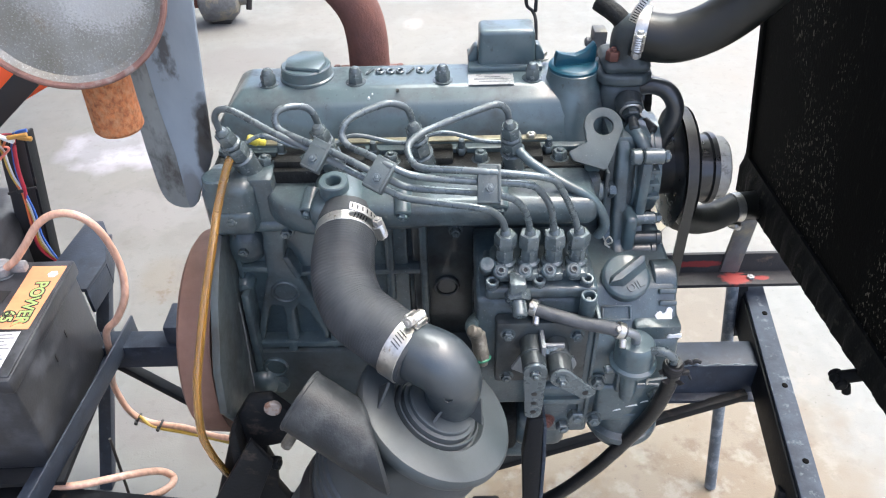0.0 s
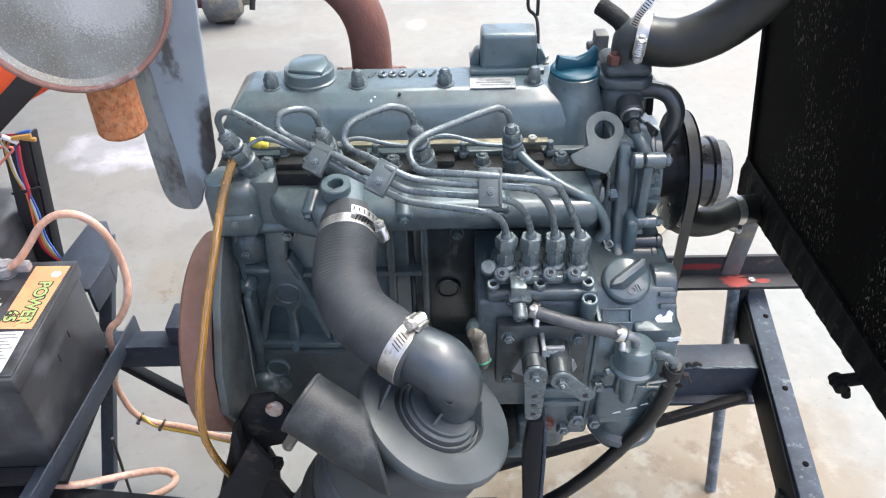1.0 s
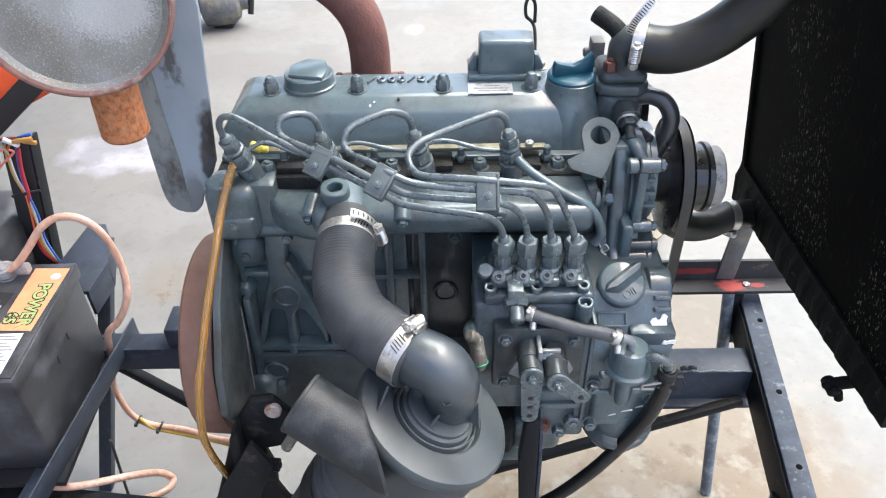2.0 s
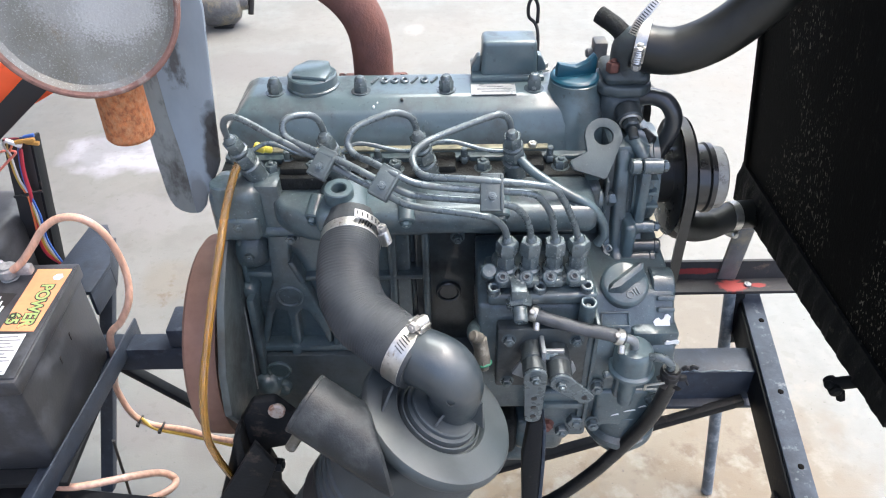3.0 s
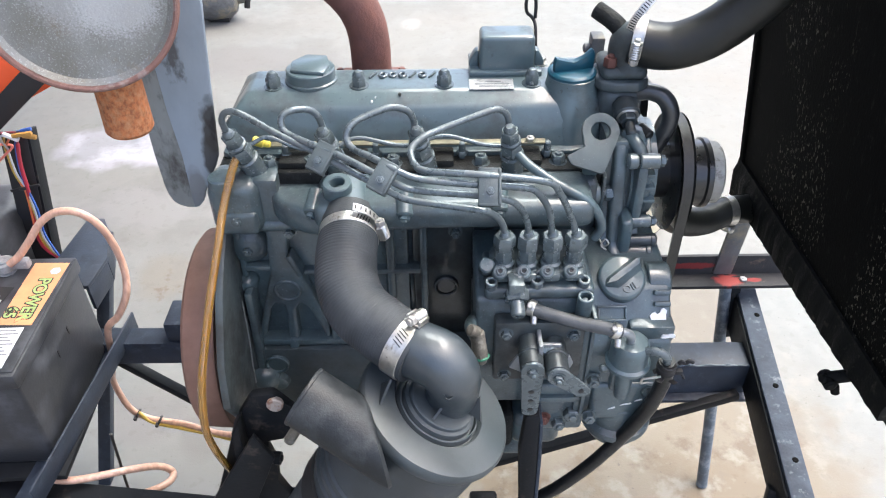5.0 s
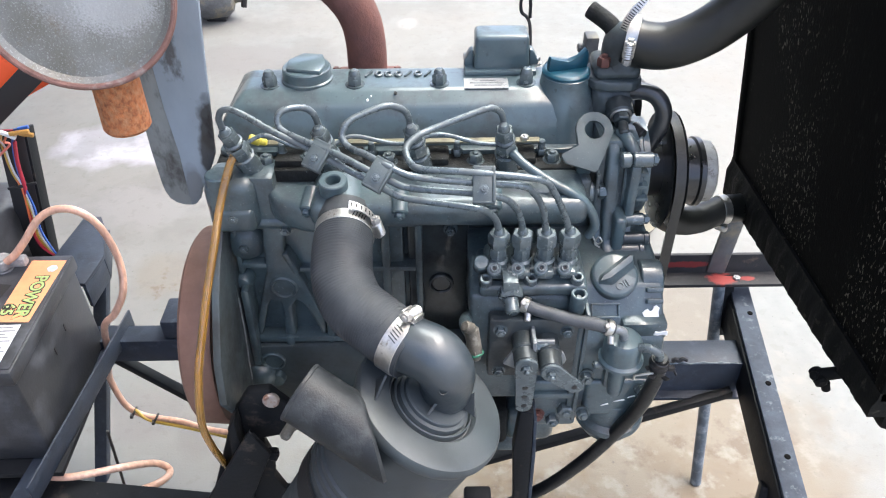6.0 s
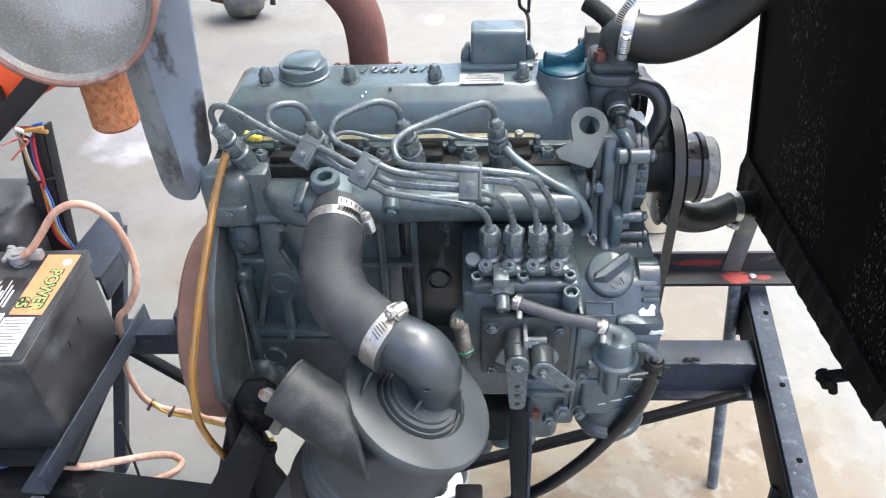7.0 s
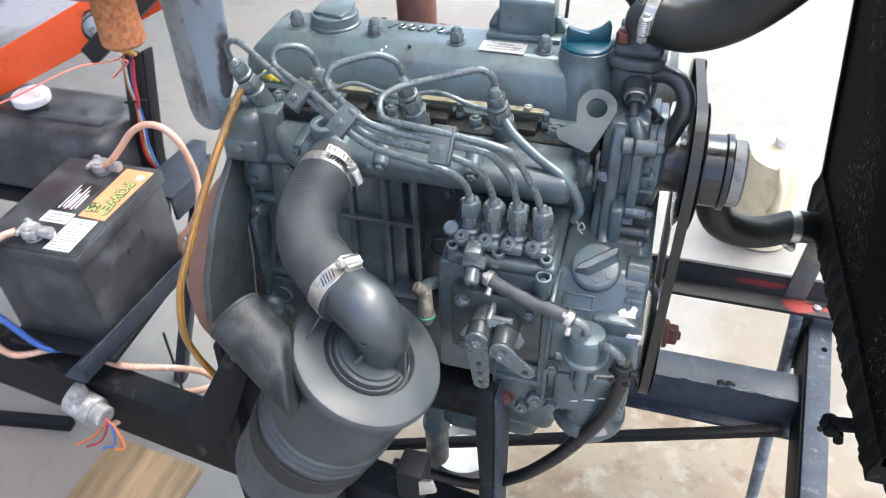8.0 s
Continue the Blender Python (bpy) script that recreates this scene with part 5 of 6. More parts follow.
part("stop_bracket", merge(box(0.088, 0.092, 0.462, 0.486, 0.690, 0.722, 0.001), box(0.088, 0.110, 0.470, 0.474, 0.705, 0.716, 0.001)), DULL, side)
part("adjust_screw", merge(cyl((0.080, 0.470, 0.709), (0.104, 0.470, 0.711), 0.0028), hexa((0.092, 0.470, 0.710), (1, 0, 0), 0.005, 0.004)), PIPE, side)
for x, y, z in ((0.082, 0.452, 0.703), (0.105, 0.448, 0.699)):
    part("lever_shaft", merge(cyl((x, 0.486, z + 0.004), (x, y, z), 0.0112), ring((x, 0.470, z + 0.002), (0, -1, -0.1), 0.0122, 0.0100, 0.004)), DARK_CAST, side)
    part("shaft_nut", merge(hexa((x, y - 0.003, z), (0, -1, -0.1), 0.0050, 0.0045, washer=0.0074), cyl((x, y - 0.006, z), (x, y - 0.0105, z - 0.0005), 0.0026)), NUT, side)


def lever(p, q, w, t, holes):
    """A flat arm with round ends from p to q, in a plane that faces the front, and holes as dark bores."""
    p, q = Vector(p), Vector(q)
    d = (q - p).normalized()
    n = d.cross(Vector((1, 0, 0)) if abs(d.x) < 0.9 else Vector((0, 0, 1)))
    n = Vector((0, -1, 0)) - d * d.dot(Vector((0, -1, 0)))
    n.normalize()
    s = n.cross(d)
    m = Matrix((d, s, n)).transposed().to_4x4()
    m.translation = p
    length = (q - p).length
    poly = arc(0, 0, w, 90, 270) + arc(length, 0, w * 0.74, -90, 90)
    bm = prism(poly, "z", 0, t, 0.0006, 1)
    bm.transform(m)
    arm = part("lever_arm", bm, PIPE, side, "flat grey steel lever arm")
    for h in holes:
        dot = lathe((0, 0, 0), (0, 0, 1), [(0.0028, 0), (0.0028, 0.0004)], 14)
        dot.transform(m @ Matrix.Translation((h, 0, t)))
        part("bore", dot, BLACK, arm)


lever((0.082, 0.4515, 0.705), (0.0845, 0.4625, 0.634), 0.0108, 0.003, (0.036, 0.052, 0.068))
lever((0.105, 0.4475, 0.700), (0.129, 0.449, 0.678), 0.0104, 0.003, (0.031,))
part("throttle_cam", prism([(0.062, 0.690), (0.070, 0.706), (0.079, 0.702), (0.082, 0.690), (0.074, 0.683)], "y", 0.466, 0.470, 0.001), DULL, side)
part("throttle_cam", prism([(0.106, 0.702), (0.118, 0.704), (0.122, 0.694), (0.118, 0.684), (0.110, 0.688)], "y", 0.466, 0.470, 0.001), DULL, side)
part("joint_face", box(0.1335, 0.1415, 0.4875, 0.51, 0.580, 0.728, 0.002), CAST, engine)
low = part("lower_cover", box(0.088, 0.147, 0.492, 0.53, 0.562, 0.634, 0.005, 3), CAST, engine)
part("cover_rib", box(0.092, 0.143, 0.487, 0.495, 0.612, 0.620, 0.002), CAST, low)
part("hex_plug", hexa((0.134, 0.492, 0.592), (0, -1, 0), 0.0095, 0.008, washer=0.011), NUT, low)
part("rusty_plug", hexa((0.104, 0.492, 0.583), (0, -1, 0), 0.0072, 0.006, washer=0.009), RUST_DARK, low, "rusty brown plug")
part("hex_plug", hexa((0.121, 0.492, 0.576), (0, -1, 0), 0.007, 0.008, washer=0.009), NUT, low)

# Lifting eye.
eye_out = arc(0.1517, 0.0, 0.0177, -8, 195, 22) + [(0.1357, -0.0153), (0.1290, -0.0190), (0.1200, -0.0235), (0.1190, -0.0260), (0.1225, -0.0322), (0.1255, -0.0335), (0.1500, -0.0417), (0.1525, -0.0405), (0.1586, -0.0277)]
eye_in = [(0.1517 + 0.0090 * math.cos(radians(a)), 0.0090 * math.sin(radians(a))) for a in range(0, 360, 12)]


def pierced(outer, inner, t):
    """A flat plate with a hole, in the plane of x and y."""
    bm = bmesh.new()
    ins = [[bm.verts.new((x, y, z)) for x, y in inner] for z in (0, t)]
    outs = [[bm.verts.new((x, y, z)) for x, y in outer] for z in (0, t)]
    for a, b in ((ins[0], ins[1]), (outs[0], outs[1])):
        for k in range(len(a)):
            j = (k + 1) % len(a)
            bm.faces.new((a[k], a[j], b[j], b[k]))
    for a, b in zip(ins, outs):
        edges = [bm.edges.get((r[k], r[(k + 1) % len(r)])) for r in (a, b) for k in range(len(r))]
        bmesh.ops.triangle_fill(bm, use_beauty=True, use_dissolve=False, edges=edges)
    bmesh.ops.recalc_face_normals(bm, faces=bm.faces)
    return bm


eye_plate = pierced(eye_out, eye_in, 0.005)
eye_plate.transform(Matrix.Translation((0, 0.6095, 0.857)) @ pose(0, 0, 0, math.degrees(math.atan2(0.636, 0.772)), 0, 0))
bevelled(eye_plate, 0.0006, 1, 50)
part("eye_stem", beam((0.140, 0.588, 0.838), (0.145, 0.600, 0.815), 0.014, 0.005, up=(0, -1, 0)), PAINT, engine)
part("lifting_eye", eye_plate, MATT_GREY, engine, "flat grey steel lifting eye with a round hole")


# ---- air intake ----
AX = Vector((0.465, -0.010, 0.885)).normalized()
LID = Vector((-0.0035, 0.4095, 0.707))
cleaner = thing("air_cleaner", (-0.06, 0.43, 0.58), "grey-black plastic air cleaner canister with an angled inlet", "air cleaner")
body_pts = [(0.045, -0.240), (0.062, -0.236), (0.0635, -0.127)]
for h in (-0.118, -0.107, -0.096):
    body_pts += [(0.0640, h - 0.005), (0.0668, h - 0.003), (0.0668, h + 0.001), (0.0645, h + 0.003)]
body_pts += [(0.0650, -0.070), (0.0655, -0.014), (0.0635, -0.013)]
part("canister", lathe(LID, AX, body_pts, 72), PLASTIC, cleaner)
lid = part("lid", lathe(LID, AX, [(0.0630, -0.014), (0.0690, -0.013), (0.0701, -0.010), (0.0701, -0.005), (0.0680, -0.0015), (0.064, 0.0), (0.0425, 0.0010), (0.0412, -0.0005), (0.0402, -0.0050), (0.0385, -0.0050), (0.0375, 0.0005), (0.0365, 0.0012), (0.0358, -0.0025), (0.0340, -0.0025), (0.0332, 0.0030), (0.030, 0.004), (0.0285, 0.007), (0.0265, 0.007), (0.024, 0.003)], 80), LID_PLASTIC, cleaner, "grey plastic lid, sky light put into its colour")
FOOT = Vector((0.0085, 0.4140, 0.7165))
elbow_path = [(-0.028, 0.4235, 0.7655), (-0.015, 0.4145, 0.7675), (-0.002, 0.4080, 0.7650), (0.006, 0.4055, 0.7550), (0.009, 0.4080, 0.7400), FOOT - AX * 0.002]
elbow = part("elbow", tube(elbow_path, 0.0240, 36, 8, swell=lambda s: 1.0 + 0.05 * math.sin(math.pi * s) - 0.07 * s * s), PLASTIC_GLOSS, cleaner, "smooth glossy black elbow")
part("moulding_mark", ring((0.0050, 0.3830, 0.7520), (0.15, -0.84, 0.52), 0.0040, 0.0032, 0.0022, 18), PLASTIC, elbow)
part("seat", lathe(LID, AX, [(0.0302, 0.0030), (0.0300, 0.0072), (0.0290, 0.0082), (0.0150, 0.0084)], 60), LID_PLASTIC, cleaner)
for ang in (-118, -28, 62, 152):
    d = Matrix.Rotation(radians(ang), 3, AX) @ Vector((AX.z, 0, -AX.x)).normalized()
    p = FOOT + d * 0.0225
    s = AX.cross(d).normalized()
    m = Matrix((d, s, AX)).transposed().to_4x4()
    m.translation = p
    fin = prism([(-0.003, -0.005), (0.0115, -0.005), (-0.003, 0.018)], "y", -0.0012, 0.0012, 0.0003, 1)
    fin.transform(m)
    part("fin", fin, PLASTIC, elbow)
SN0, SN1 = Vector((-0.0680, 0.3655, 0.7300)), Vector((-0.111, 0.3845, 0.7505))
snd = (SN1 - SN0).normalized()
spout = lathe(SN1 - snd * 0.073, snd, [(0.0, 0), (0.0215, 0.0), (0.0248, 0.004), (0.0258, 0.010), (0.0256, 0.073), (0.0238, 0.073)], 56)
rise = snd.cross(Vector((-0.18, 0.64, -0.75))).normalized()
for v in spout.verts:
    off = v.co - SN1
    deep = min(1.0, max(0.0, (-off.dot(snd) - 0.03) / 0.04))
    v.co += snd * (1.15 * rise.dot(off) * deep * (1 if rise.z > 0 else -1))
part("inlet_spout", merge(spout, ring(SN1 - snd * 0.003, snd, 0.0262, 0.0236, 0.004, 48)), SPOUT, cleaner, "short angled inlet spout, scuffed at its mouth")
part("spout_seam", prism([(-0.004, 0), (0.026, 0), (0.026, 0.016), (0.010, 0.020)], "y", -0.0012, 0.0012, 0.0004, 1), PLASTIC, cleaner).matrix_basis = Matrix.Translation((-0.062, 0.392, 0.712)) @ turned(AX)
part("drain_nub", tube([(-0.124, 0.404, 0.692), (-0.131, 0.401, 0.681), (-0.136, 0.399, 0.673)], 0.0050, 14), TAP, cleaner, "small brown drain nub")
part("lid_notch", prism([(-0.012, 0), (0.014, 0), (0.002, 0.022)], "y", -0.0012, 0.0012, 0.0004, 1), PLASTIC, cleaner).matrix_basis = Matrix.Translation((-0.052, 0.400, 0.730)) @ turned(AX)
part("mount_band", lathe(LID - AX * 0.160, AX, [(0.0630, 0), (0.0660, 0.001), (0.0660, 0.026), (0.0630, 0.027)], 60), BLACK, cleaner)
part("band_lug", box(0.024, 0.050, 0.372, 0.402, 0.548, 0.590, 0.003), FRAME, cleaner)
part("band_buckle", prism([(0.046, 0.560), (0.064, 0.572), (0.060, 0.588), (0.046, 0.584)], "y", 0.372, 0.376, 0.001), ZINC, cleaner, "bright steel band buckle")

HOSE = [(-0.083, 0.552, 0.803), (-0.083, 0.527, 0.8005), (-0.0835, 0.502, 0.796), (-0.081, 0.478, 0.786), (-0.070, 0.456, 0.7765), (-0.050, 0.4385, 0.7715), (-0.033, 0.4250, 0.7670), (-0.0195, 0.4150, 0.7640)]
hose = thing("intake_hose", (-0.05, 0.46, 0.77), "dark grey rubber intake hose bent between manifold and air cleaner", "hose")
sleeve = part("sleeve", tube(HOSE, 0.0262, 48, 60, swell=lambda s: 1.0 + 0.0062 * math.sin(s * 470) * (0.14 < s < 0.80) + 0.045 * math.sin(math.pi * s)), RUBBER, hose)
hose_line = smooth_path(HOSE, 12)
for k in range(20, 62, 2):
    p, d = hose_line[k], (hose_line[k + 1] - hose_line[k - 1]).normalized()
    up = Vector((0.75, -0.1, 0.65))
    up = (up - d * up.dot(d)).normalized()
    if k % 10 < 8:
        part("print_mark", beam(p + up * 0.0266, p + up * 0.0266 + d * 0.0022, 0.0012, 0.0006, up=up, bev=0), HOSE_PAINT, sleeve, "faint printed dash")


def clamp_band(p, axis, r, screw_at, name="hose_clamp", width=0.011, tail_turn=0.0, label="worm-drive steel hose clamp on the intake hose"):
    """A slotted band with its screw housing."""
    a = Vector(axis).normalized()
    root = thing(name, p, label, "hose clamp", "hose clamps")
    band = part("band", ring(Vector(p) - a * width / 2, a, r + 0.0011, r - 0.0005, width, 48, 0.0004), ZINC, root)
    d = Vector(screw_at) - Vector(p)
    d = (d - a * d.dot(a)).normalized()
    s = a.cross(d)
    m = Matrix((a, s, d)).transposed().to_4x4()
    m.translation = Vector(p) + d * (r + 0.001)
    h = width * 0.5
    part("screw_housing", merge(box(-h, h, -0.0080, 0.0080, 0, 0.0016, 0.0005, 1, m), box(-h * 0.95, -h * 0.62, -0.0075, 0.0075, 0.001, 0.0060, 0.0012, 2, m), box(h * 0.62, h * 0.95, -0.0075, 0.0075, 0.001, 0.0060, 0.0012, 2, m), box(-h * 0.5, h * 0.5, -0.0115, -0.0075, 0.001, 0.0050, 0.0012, 2, m)), ZINC, root)
    sc = lathe((0, -0.0085, 0.0046), (0, 1, 0), [(0.0030, 0)] + [(0.0050 if k % 2 else 0.0043, 0.0006 + 0.0011 * k) for k in range(15)] + [(0.0030, 0.0175)], 16)
    sc.transform(m)
    part("screw", sc, ZINC, root)
    hd = hexa((0, 0.0085, 0.0046), (0, 1, 0), 0.0046, 0.0050)
    hd.transform(m)
    part("screw_head", hd, FLANGE, root, "dull hexagon screw head")
    if tail_turn:
        for k in range(6):
            ang = tail_turn * (0.3 + 0.12 * k)
            strip = box(-width * 0.42, width * 0.42, -r * 0.090, r * 0.090, 0.0028 + 0.0004 * k, 0.0038 + 0.0004 * k, 0.0002, 1)
            strip.transform(Matrix.Translation(p) @ Matrix.Rotation(ang, 4, a) @ Matrix.Translation(-Vector(p)) @ m @ Matrix.Translation((-0.005, 0, 0)))
            part("band_end", strip, LABEL_WHITE if k > 3 else ZINC, root)
            notch = box(-width * 0.22, width * 0.22, -0.0006, 0.0006, 0.0037 + 0.0004 * k, 0.0041 + 0.0004 * k, 0)
            notch.transform(Matrix.Translation(p) @ Matrix.Rotation(ang, 4, a) @ Matrix.Translation(-Vector(p)) @ m @ Matrix.Translation((-0.005, 0, 0)))
            part("slot", notch, INK, band)
    for k in range(5):
        ang = (0.0155 + 0.0027 * k) / r
        mm = Matrix.Translation(p) @ Matrix.Rotation(ang, 4, a) @ Matrix.Translation(-Vector(p)) @ m @ Matrix.Rotation(0.3, 4, "Z")
        slot = box(-width * 0.28, width * 0.28, -0.00045, 0.00045, -0.0002, 0.0005, 0)
        slot.transform(mm)
        part("slot", slot, INK, band)
    return root


clamp_band((-0.083, 0.528, 0.8005), (0.02, -0.98, -0.14), 0.0262, (-0.03, 0.50, 0.806), tail_turn=1.25)
clamp_band((-0.0295, 0.4220, 0.7658), (0.80, -0.55, -0.18), 0.0262, (-0.0185, 0.4275, 0.7945), width=0.0155)

# ---- fuel lines ----
single("fuel_hose", tube([(0.079, 0.495, 0.741), (0.094, 0.488, 0.739), (0.125, 0.480, 0.734), (0.150, 0.474, 0.732), (0.163, 0.473, 0.727)], 0.0062, 18), HOSE_PAINT, "short dark grey fuel hose from pump to injection pump", "hose")
single("fuel_elbow", tube([(0.160, 0.473, 0.729), (0.168, 0.473, 0.727), (0.174, 0.475, 0.720), (0.175, 0.477, 0.706)], 0.0042, 14), DULL, "small bent steel fuel pipe on the lift pump", "pipe")
for p, a in (((0.083, 0.4935, 0.7405), (0.9, -0.4, -0.1)), ((0.158, 0.4735, 0.7295), (0.9, -0.1, -0.35))):
    c = thing("spring_clip", p, "small bright spring clip on the fuel hose", "hose clip", "spring clips")
    part("band", merge(ring(Vector(p) - Vector(a).normalized() * 0.003, a, 0.0078, 0.0062, 0.0065, 24, 0.0004)), ZINC, c)
    part("ear", merge(cyl(Vector(p) + Vector((0.002, -0.006, -0.004)), Vector(p) + Vector((0.001, -0.012, -0.010)), 0.0032), cyl(Vector(p) + Vector((-0.002, -0.004, 0.005)), Vector(p) + Vector((-0.003, -0.007, 0.010)), 0.0028)), ZINC, c)
single("fuel_supply_hose", tube([(0.209, 0.465, 0.697), (0.2115, 0.467, 0.680), (0.211, 0.470, 0.655), (0.204, 0.475, 0.610), (0.185, 0.482, 0.555), (0.157, 0.490, 0.492), (0.118, 0.500, 0.428), (0.06, 0.52, 0.36), (-0.05, 0.54, 0.332)], 0.0074, 18, 8), FUEL_RUBBER, "black rubber fuel hose running down past the stand", "hose")
single("cable_tie", merge(ring((0.2100, 0.4665, 0.686), (0.1, -0.1, 1), 0.0096, 0.0078, 0.004, 20), box(0.217, 0.224, 0.459, 0.464, 0.684, 0.689, 0.001), cyl((0.222, 0.462, 0.687), (0.226, 0.458, 0.680), 0.0012)), BLACK, "black cable tie round the fuel hose", "cable tie")
knot = thing("tape_knot", (0.212, 0.466, 0.684), "ragged black tape wound round the fuel hose joint", "tape")
part("wrap", merge(ring((0.2095, 0.4655, 0.689), (0.2, -0.1, 1), 0.0088, 0.0060, 0.006, 18), ring((0.2112, 0.467, 0.680), (-0.2, 0.1, 1), 0.0090, 0.0072, 0.005, 18)), BLACK, knot)
for k in range(5):
    a = 1.3 * k
    p = Vector((0.2105 + 0.007 * math.cos(a), 0.4645 + 0.007 * math.sin(a), 0.686 - 0.002 * k))
    part("loose_end", beam(p, p + Vector((0.006 * math.cos(a), -0.003 + 0.004 * math.sin(a), 0.003 * math.sin(2.1 * k))), 0.005, 0.0008, bev=0), BLACK, knot)
single("tape_scrap", tube([(0.352, 0.7535, 0.3735), (0.357, 0.7540, 0.3775), (0.362, 0.7535, 0.3745), (0.368, 0.7540, 0.3785), (0.374, 0.7535, 0.3760)], 0.0034, 8, 4), BLACK, "crumpled scrap of black tape on the beam", "tape")
single("fuel_tube", tube([(-0.186, 0.590, 0.851), (-0.190, 0.583, 0.845), (-0.195, 0.575, 0.833), (-0.201, 0.555, 0.812), (-0.204, 0.530, 0.791), (-0.211, 0.500, 0.757), (-0.217, 0.475, 0.723), (-0.222, 0.452, 0.689), (-0.2285, 0.445, 0.636), (-0.2315, 0.455, 0.588), (-0.2345, 0.475, 0.530), (-0.238, 0.505, 0.445), (-0.235, 0.53, 0.38)], 0.0039, 14, 8), AMBER, "clear amber fuel tube hanging past the flywheel", "tube")

# ---- radiator and its hoses ----
radiator = thing("radiator", (0.43, 0.64, 0.64), "matt black radiator standing before the fan pulley", "radiator")
TILT = Matrix(((1, -0.026, -0.135, 0.416 + 0.026 * 0.89 + 0.135 * 0.655), (0, 1, 0, 0), (0, 0, 1, -0.017), (0, 0, 0, 1)))


def leaned(bm):
    bm.transform(TILT)
    return bm


core = part("core", leaned(box(0.008, 0.05, 0.468, 0.876, 0.666, 1.16, 0.002)), CORE, radiator)
rnd = random.Random(4)
part("side_channel", leaned(box(0.004, 0.055, 0.874, 0.886, 0.655, 1.16, 0.002)), CORE, radiator)
part("side_channel", leaned(box(0.004, 0.055, 0.456, 0.470, 0.655, 1.16, 0.002)), CORE, radiator)


def crimped_rim(y0, y1, n=90):
    """A folded strip along the bottom of the core, bent and dented by hand."""
    bm, rows = bmesh.new(), []
    for k in range(n + 1):
        y = y0 + (y1 - y0) * k / n
        s, low = 0.001, 0.634 - 0.063 * (y - 0.456)
        d = 0.0015 * math.sin(k * 0.9) + 0.0010 * math.sin(k * 2.3 + 1) + rnd.uniform(-0.0006, 0.0006)
        rows.append([bm.verts.new((x, y, z)) for x, z in ((0.055, 0.668), (0.004, 0.668), (s + 0.002 + 0.4 * d, 0.660), (s - 0.003 + 0.7 * d, 0.648), (s - 0.004 + d, low - d), (0.055, low - 0.002))])
    for a, b in zip(rows, rows[1:]):
        for i in range(6):
            j = (i + 1) % 6
            bm.faces.new((a[i], a[j], b[j], b[i]))
    bm.faces.new(rows[0])
    bm.faces.new(rows[-1][::-1])
    bmesh.ops.recalc_face_normals(bm, faces=bm.faces)
    return bm


part("bottom_rim", leaned(crimped_rim(0.456, 0.886)), RIM, radiator, "crimped black bottom rim")
part("bottom_tank", leaned(box(0.020, 0.055, 0.462, 0.88, 0.600, 0.655, 0.008)), RIM, radiator)
part("top_tank", leaned(box(0.0, 0.065, 0.456, 0.886, 1.15, 1.23, 0.012)), RIM, radiator)
part("drain_cock", merge(cyl((0.408, 0.523, 0.603), (0.440, 0.522, 0.610), 0.0070), lathe((0.410, 0.511, 0.602), (0, 1, 0), [(0.004, 0), (0.0068, 0.002), (0.0068, 0.020), (0.004, 0.022)], 18),
                         cyl((0.409, 0.521, 0.603), (0.401, 0.519, 0.608), 0.0048), cyl((0.418, 0.519, 0.598), (0.421, 0.516, 0.586), 0.0046)), RIM, radiator)
part("lower_spigot", cyl((0.400, 0.813, 0.613), (0.45, 0.822, 0.613), 0.0175), RIM, radiator)

upper = thing("upper_radiator_hose", (0.25, 0.645, 0.93), "thick black upper radiator hose curving up from the thermostat", "hose")
part("sleeve", tube([(0.184, 0.663, 0.925), (0.200, 0.657, 0.922), (0.222, 0.651, 0.924), (0.247, 0.645, 0.937), (0.271, 0.640, 0.959), (0.295, 0.635, 0.990), (0.318, 0.63, 1.03), (0.338, 0.63, 1.09), (0.365, 0.63, 1.17)], 0.0218, 32, 10), RUBBER_SHINY, upper)
part("hose_end", ring((0.1825, 0.6635, 0.9255), (0.95, -0.3, -0.08), 0.0228, 0.0165, 0.004, 36), RUBBER_SHINY, upper)
clamp_band((0.1885, 0.6615, 0.9265), (0.95, -0.3, -0.05), 0.0216, (0.182, 0.60, 0.925), label="bright worm-drive clamp on the upper radiator hose")
tail = thing("band_tail", (0.176, 0.645, 0.945), "loose slotted end of the steel clamp band", "clamp band")
tail_path = ((0.1735, 0.641, 0.944), (0.1760, 0.640, 0.953), (0.1800, 0.640, 0.960), (0.1865, 0.642, 0.968), (0.1930, 0.646, 0.975))
for p, q in zip(tail_path, tail_path[1:]):
    d = Vector(q) - Vector(p)
    part("band", beam(p, Vector(q) + d * 0.06, 0.0075, 0.0009, up=(-0.3, -0.9, 0.4), bev=0.0002), ZINC, tail)
    for s in (0.15, 0.40, 0.65, 0.90):
        at = Vector(p) + d * s
        part("slot", beam(at, at + d.normalized() * 0.0010, 0.0050, 0.0013, up=(-0.3, -0.9, 0.4), bev=0), INK, tail)
single("lower_radiator_hose", tube([(0.435, 0.822, 0.611), (0.412, 0.817, 0.612), (0.387, 0.810, 0.614), (0.355, 0.80, 0.607), (0.325, 0.788, 0.614), (0.300, 0.778, 0.632), (0.285, 0.772, 0.665), (0.280, 0.77, 0.71)], 0.0195, 32, 10), RUBBER_SHINY, "black lower radiator hose elbow behind the pulley", "hose")
clamp_band((0.389, 0.8105, 0.614), (0.97, 0.22, -0.02), 0.0195, (0.395, 0.78, 0.55), label="steel clamp on the lower radiator hose")
jar = thing("plastic_jug", (0.512, 1.60, 0), "cream plastic jug standing on the concrete floor", "jug")
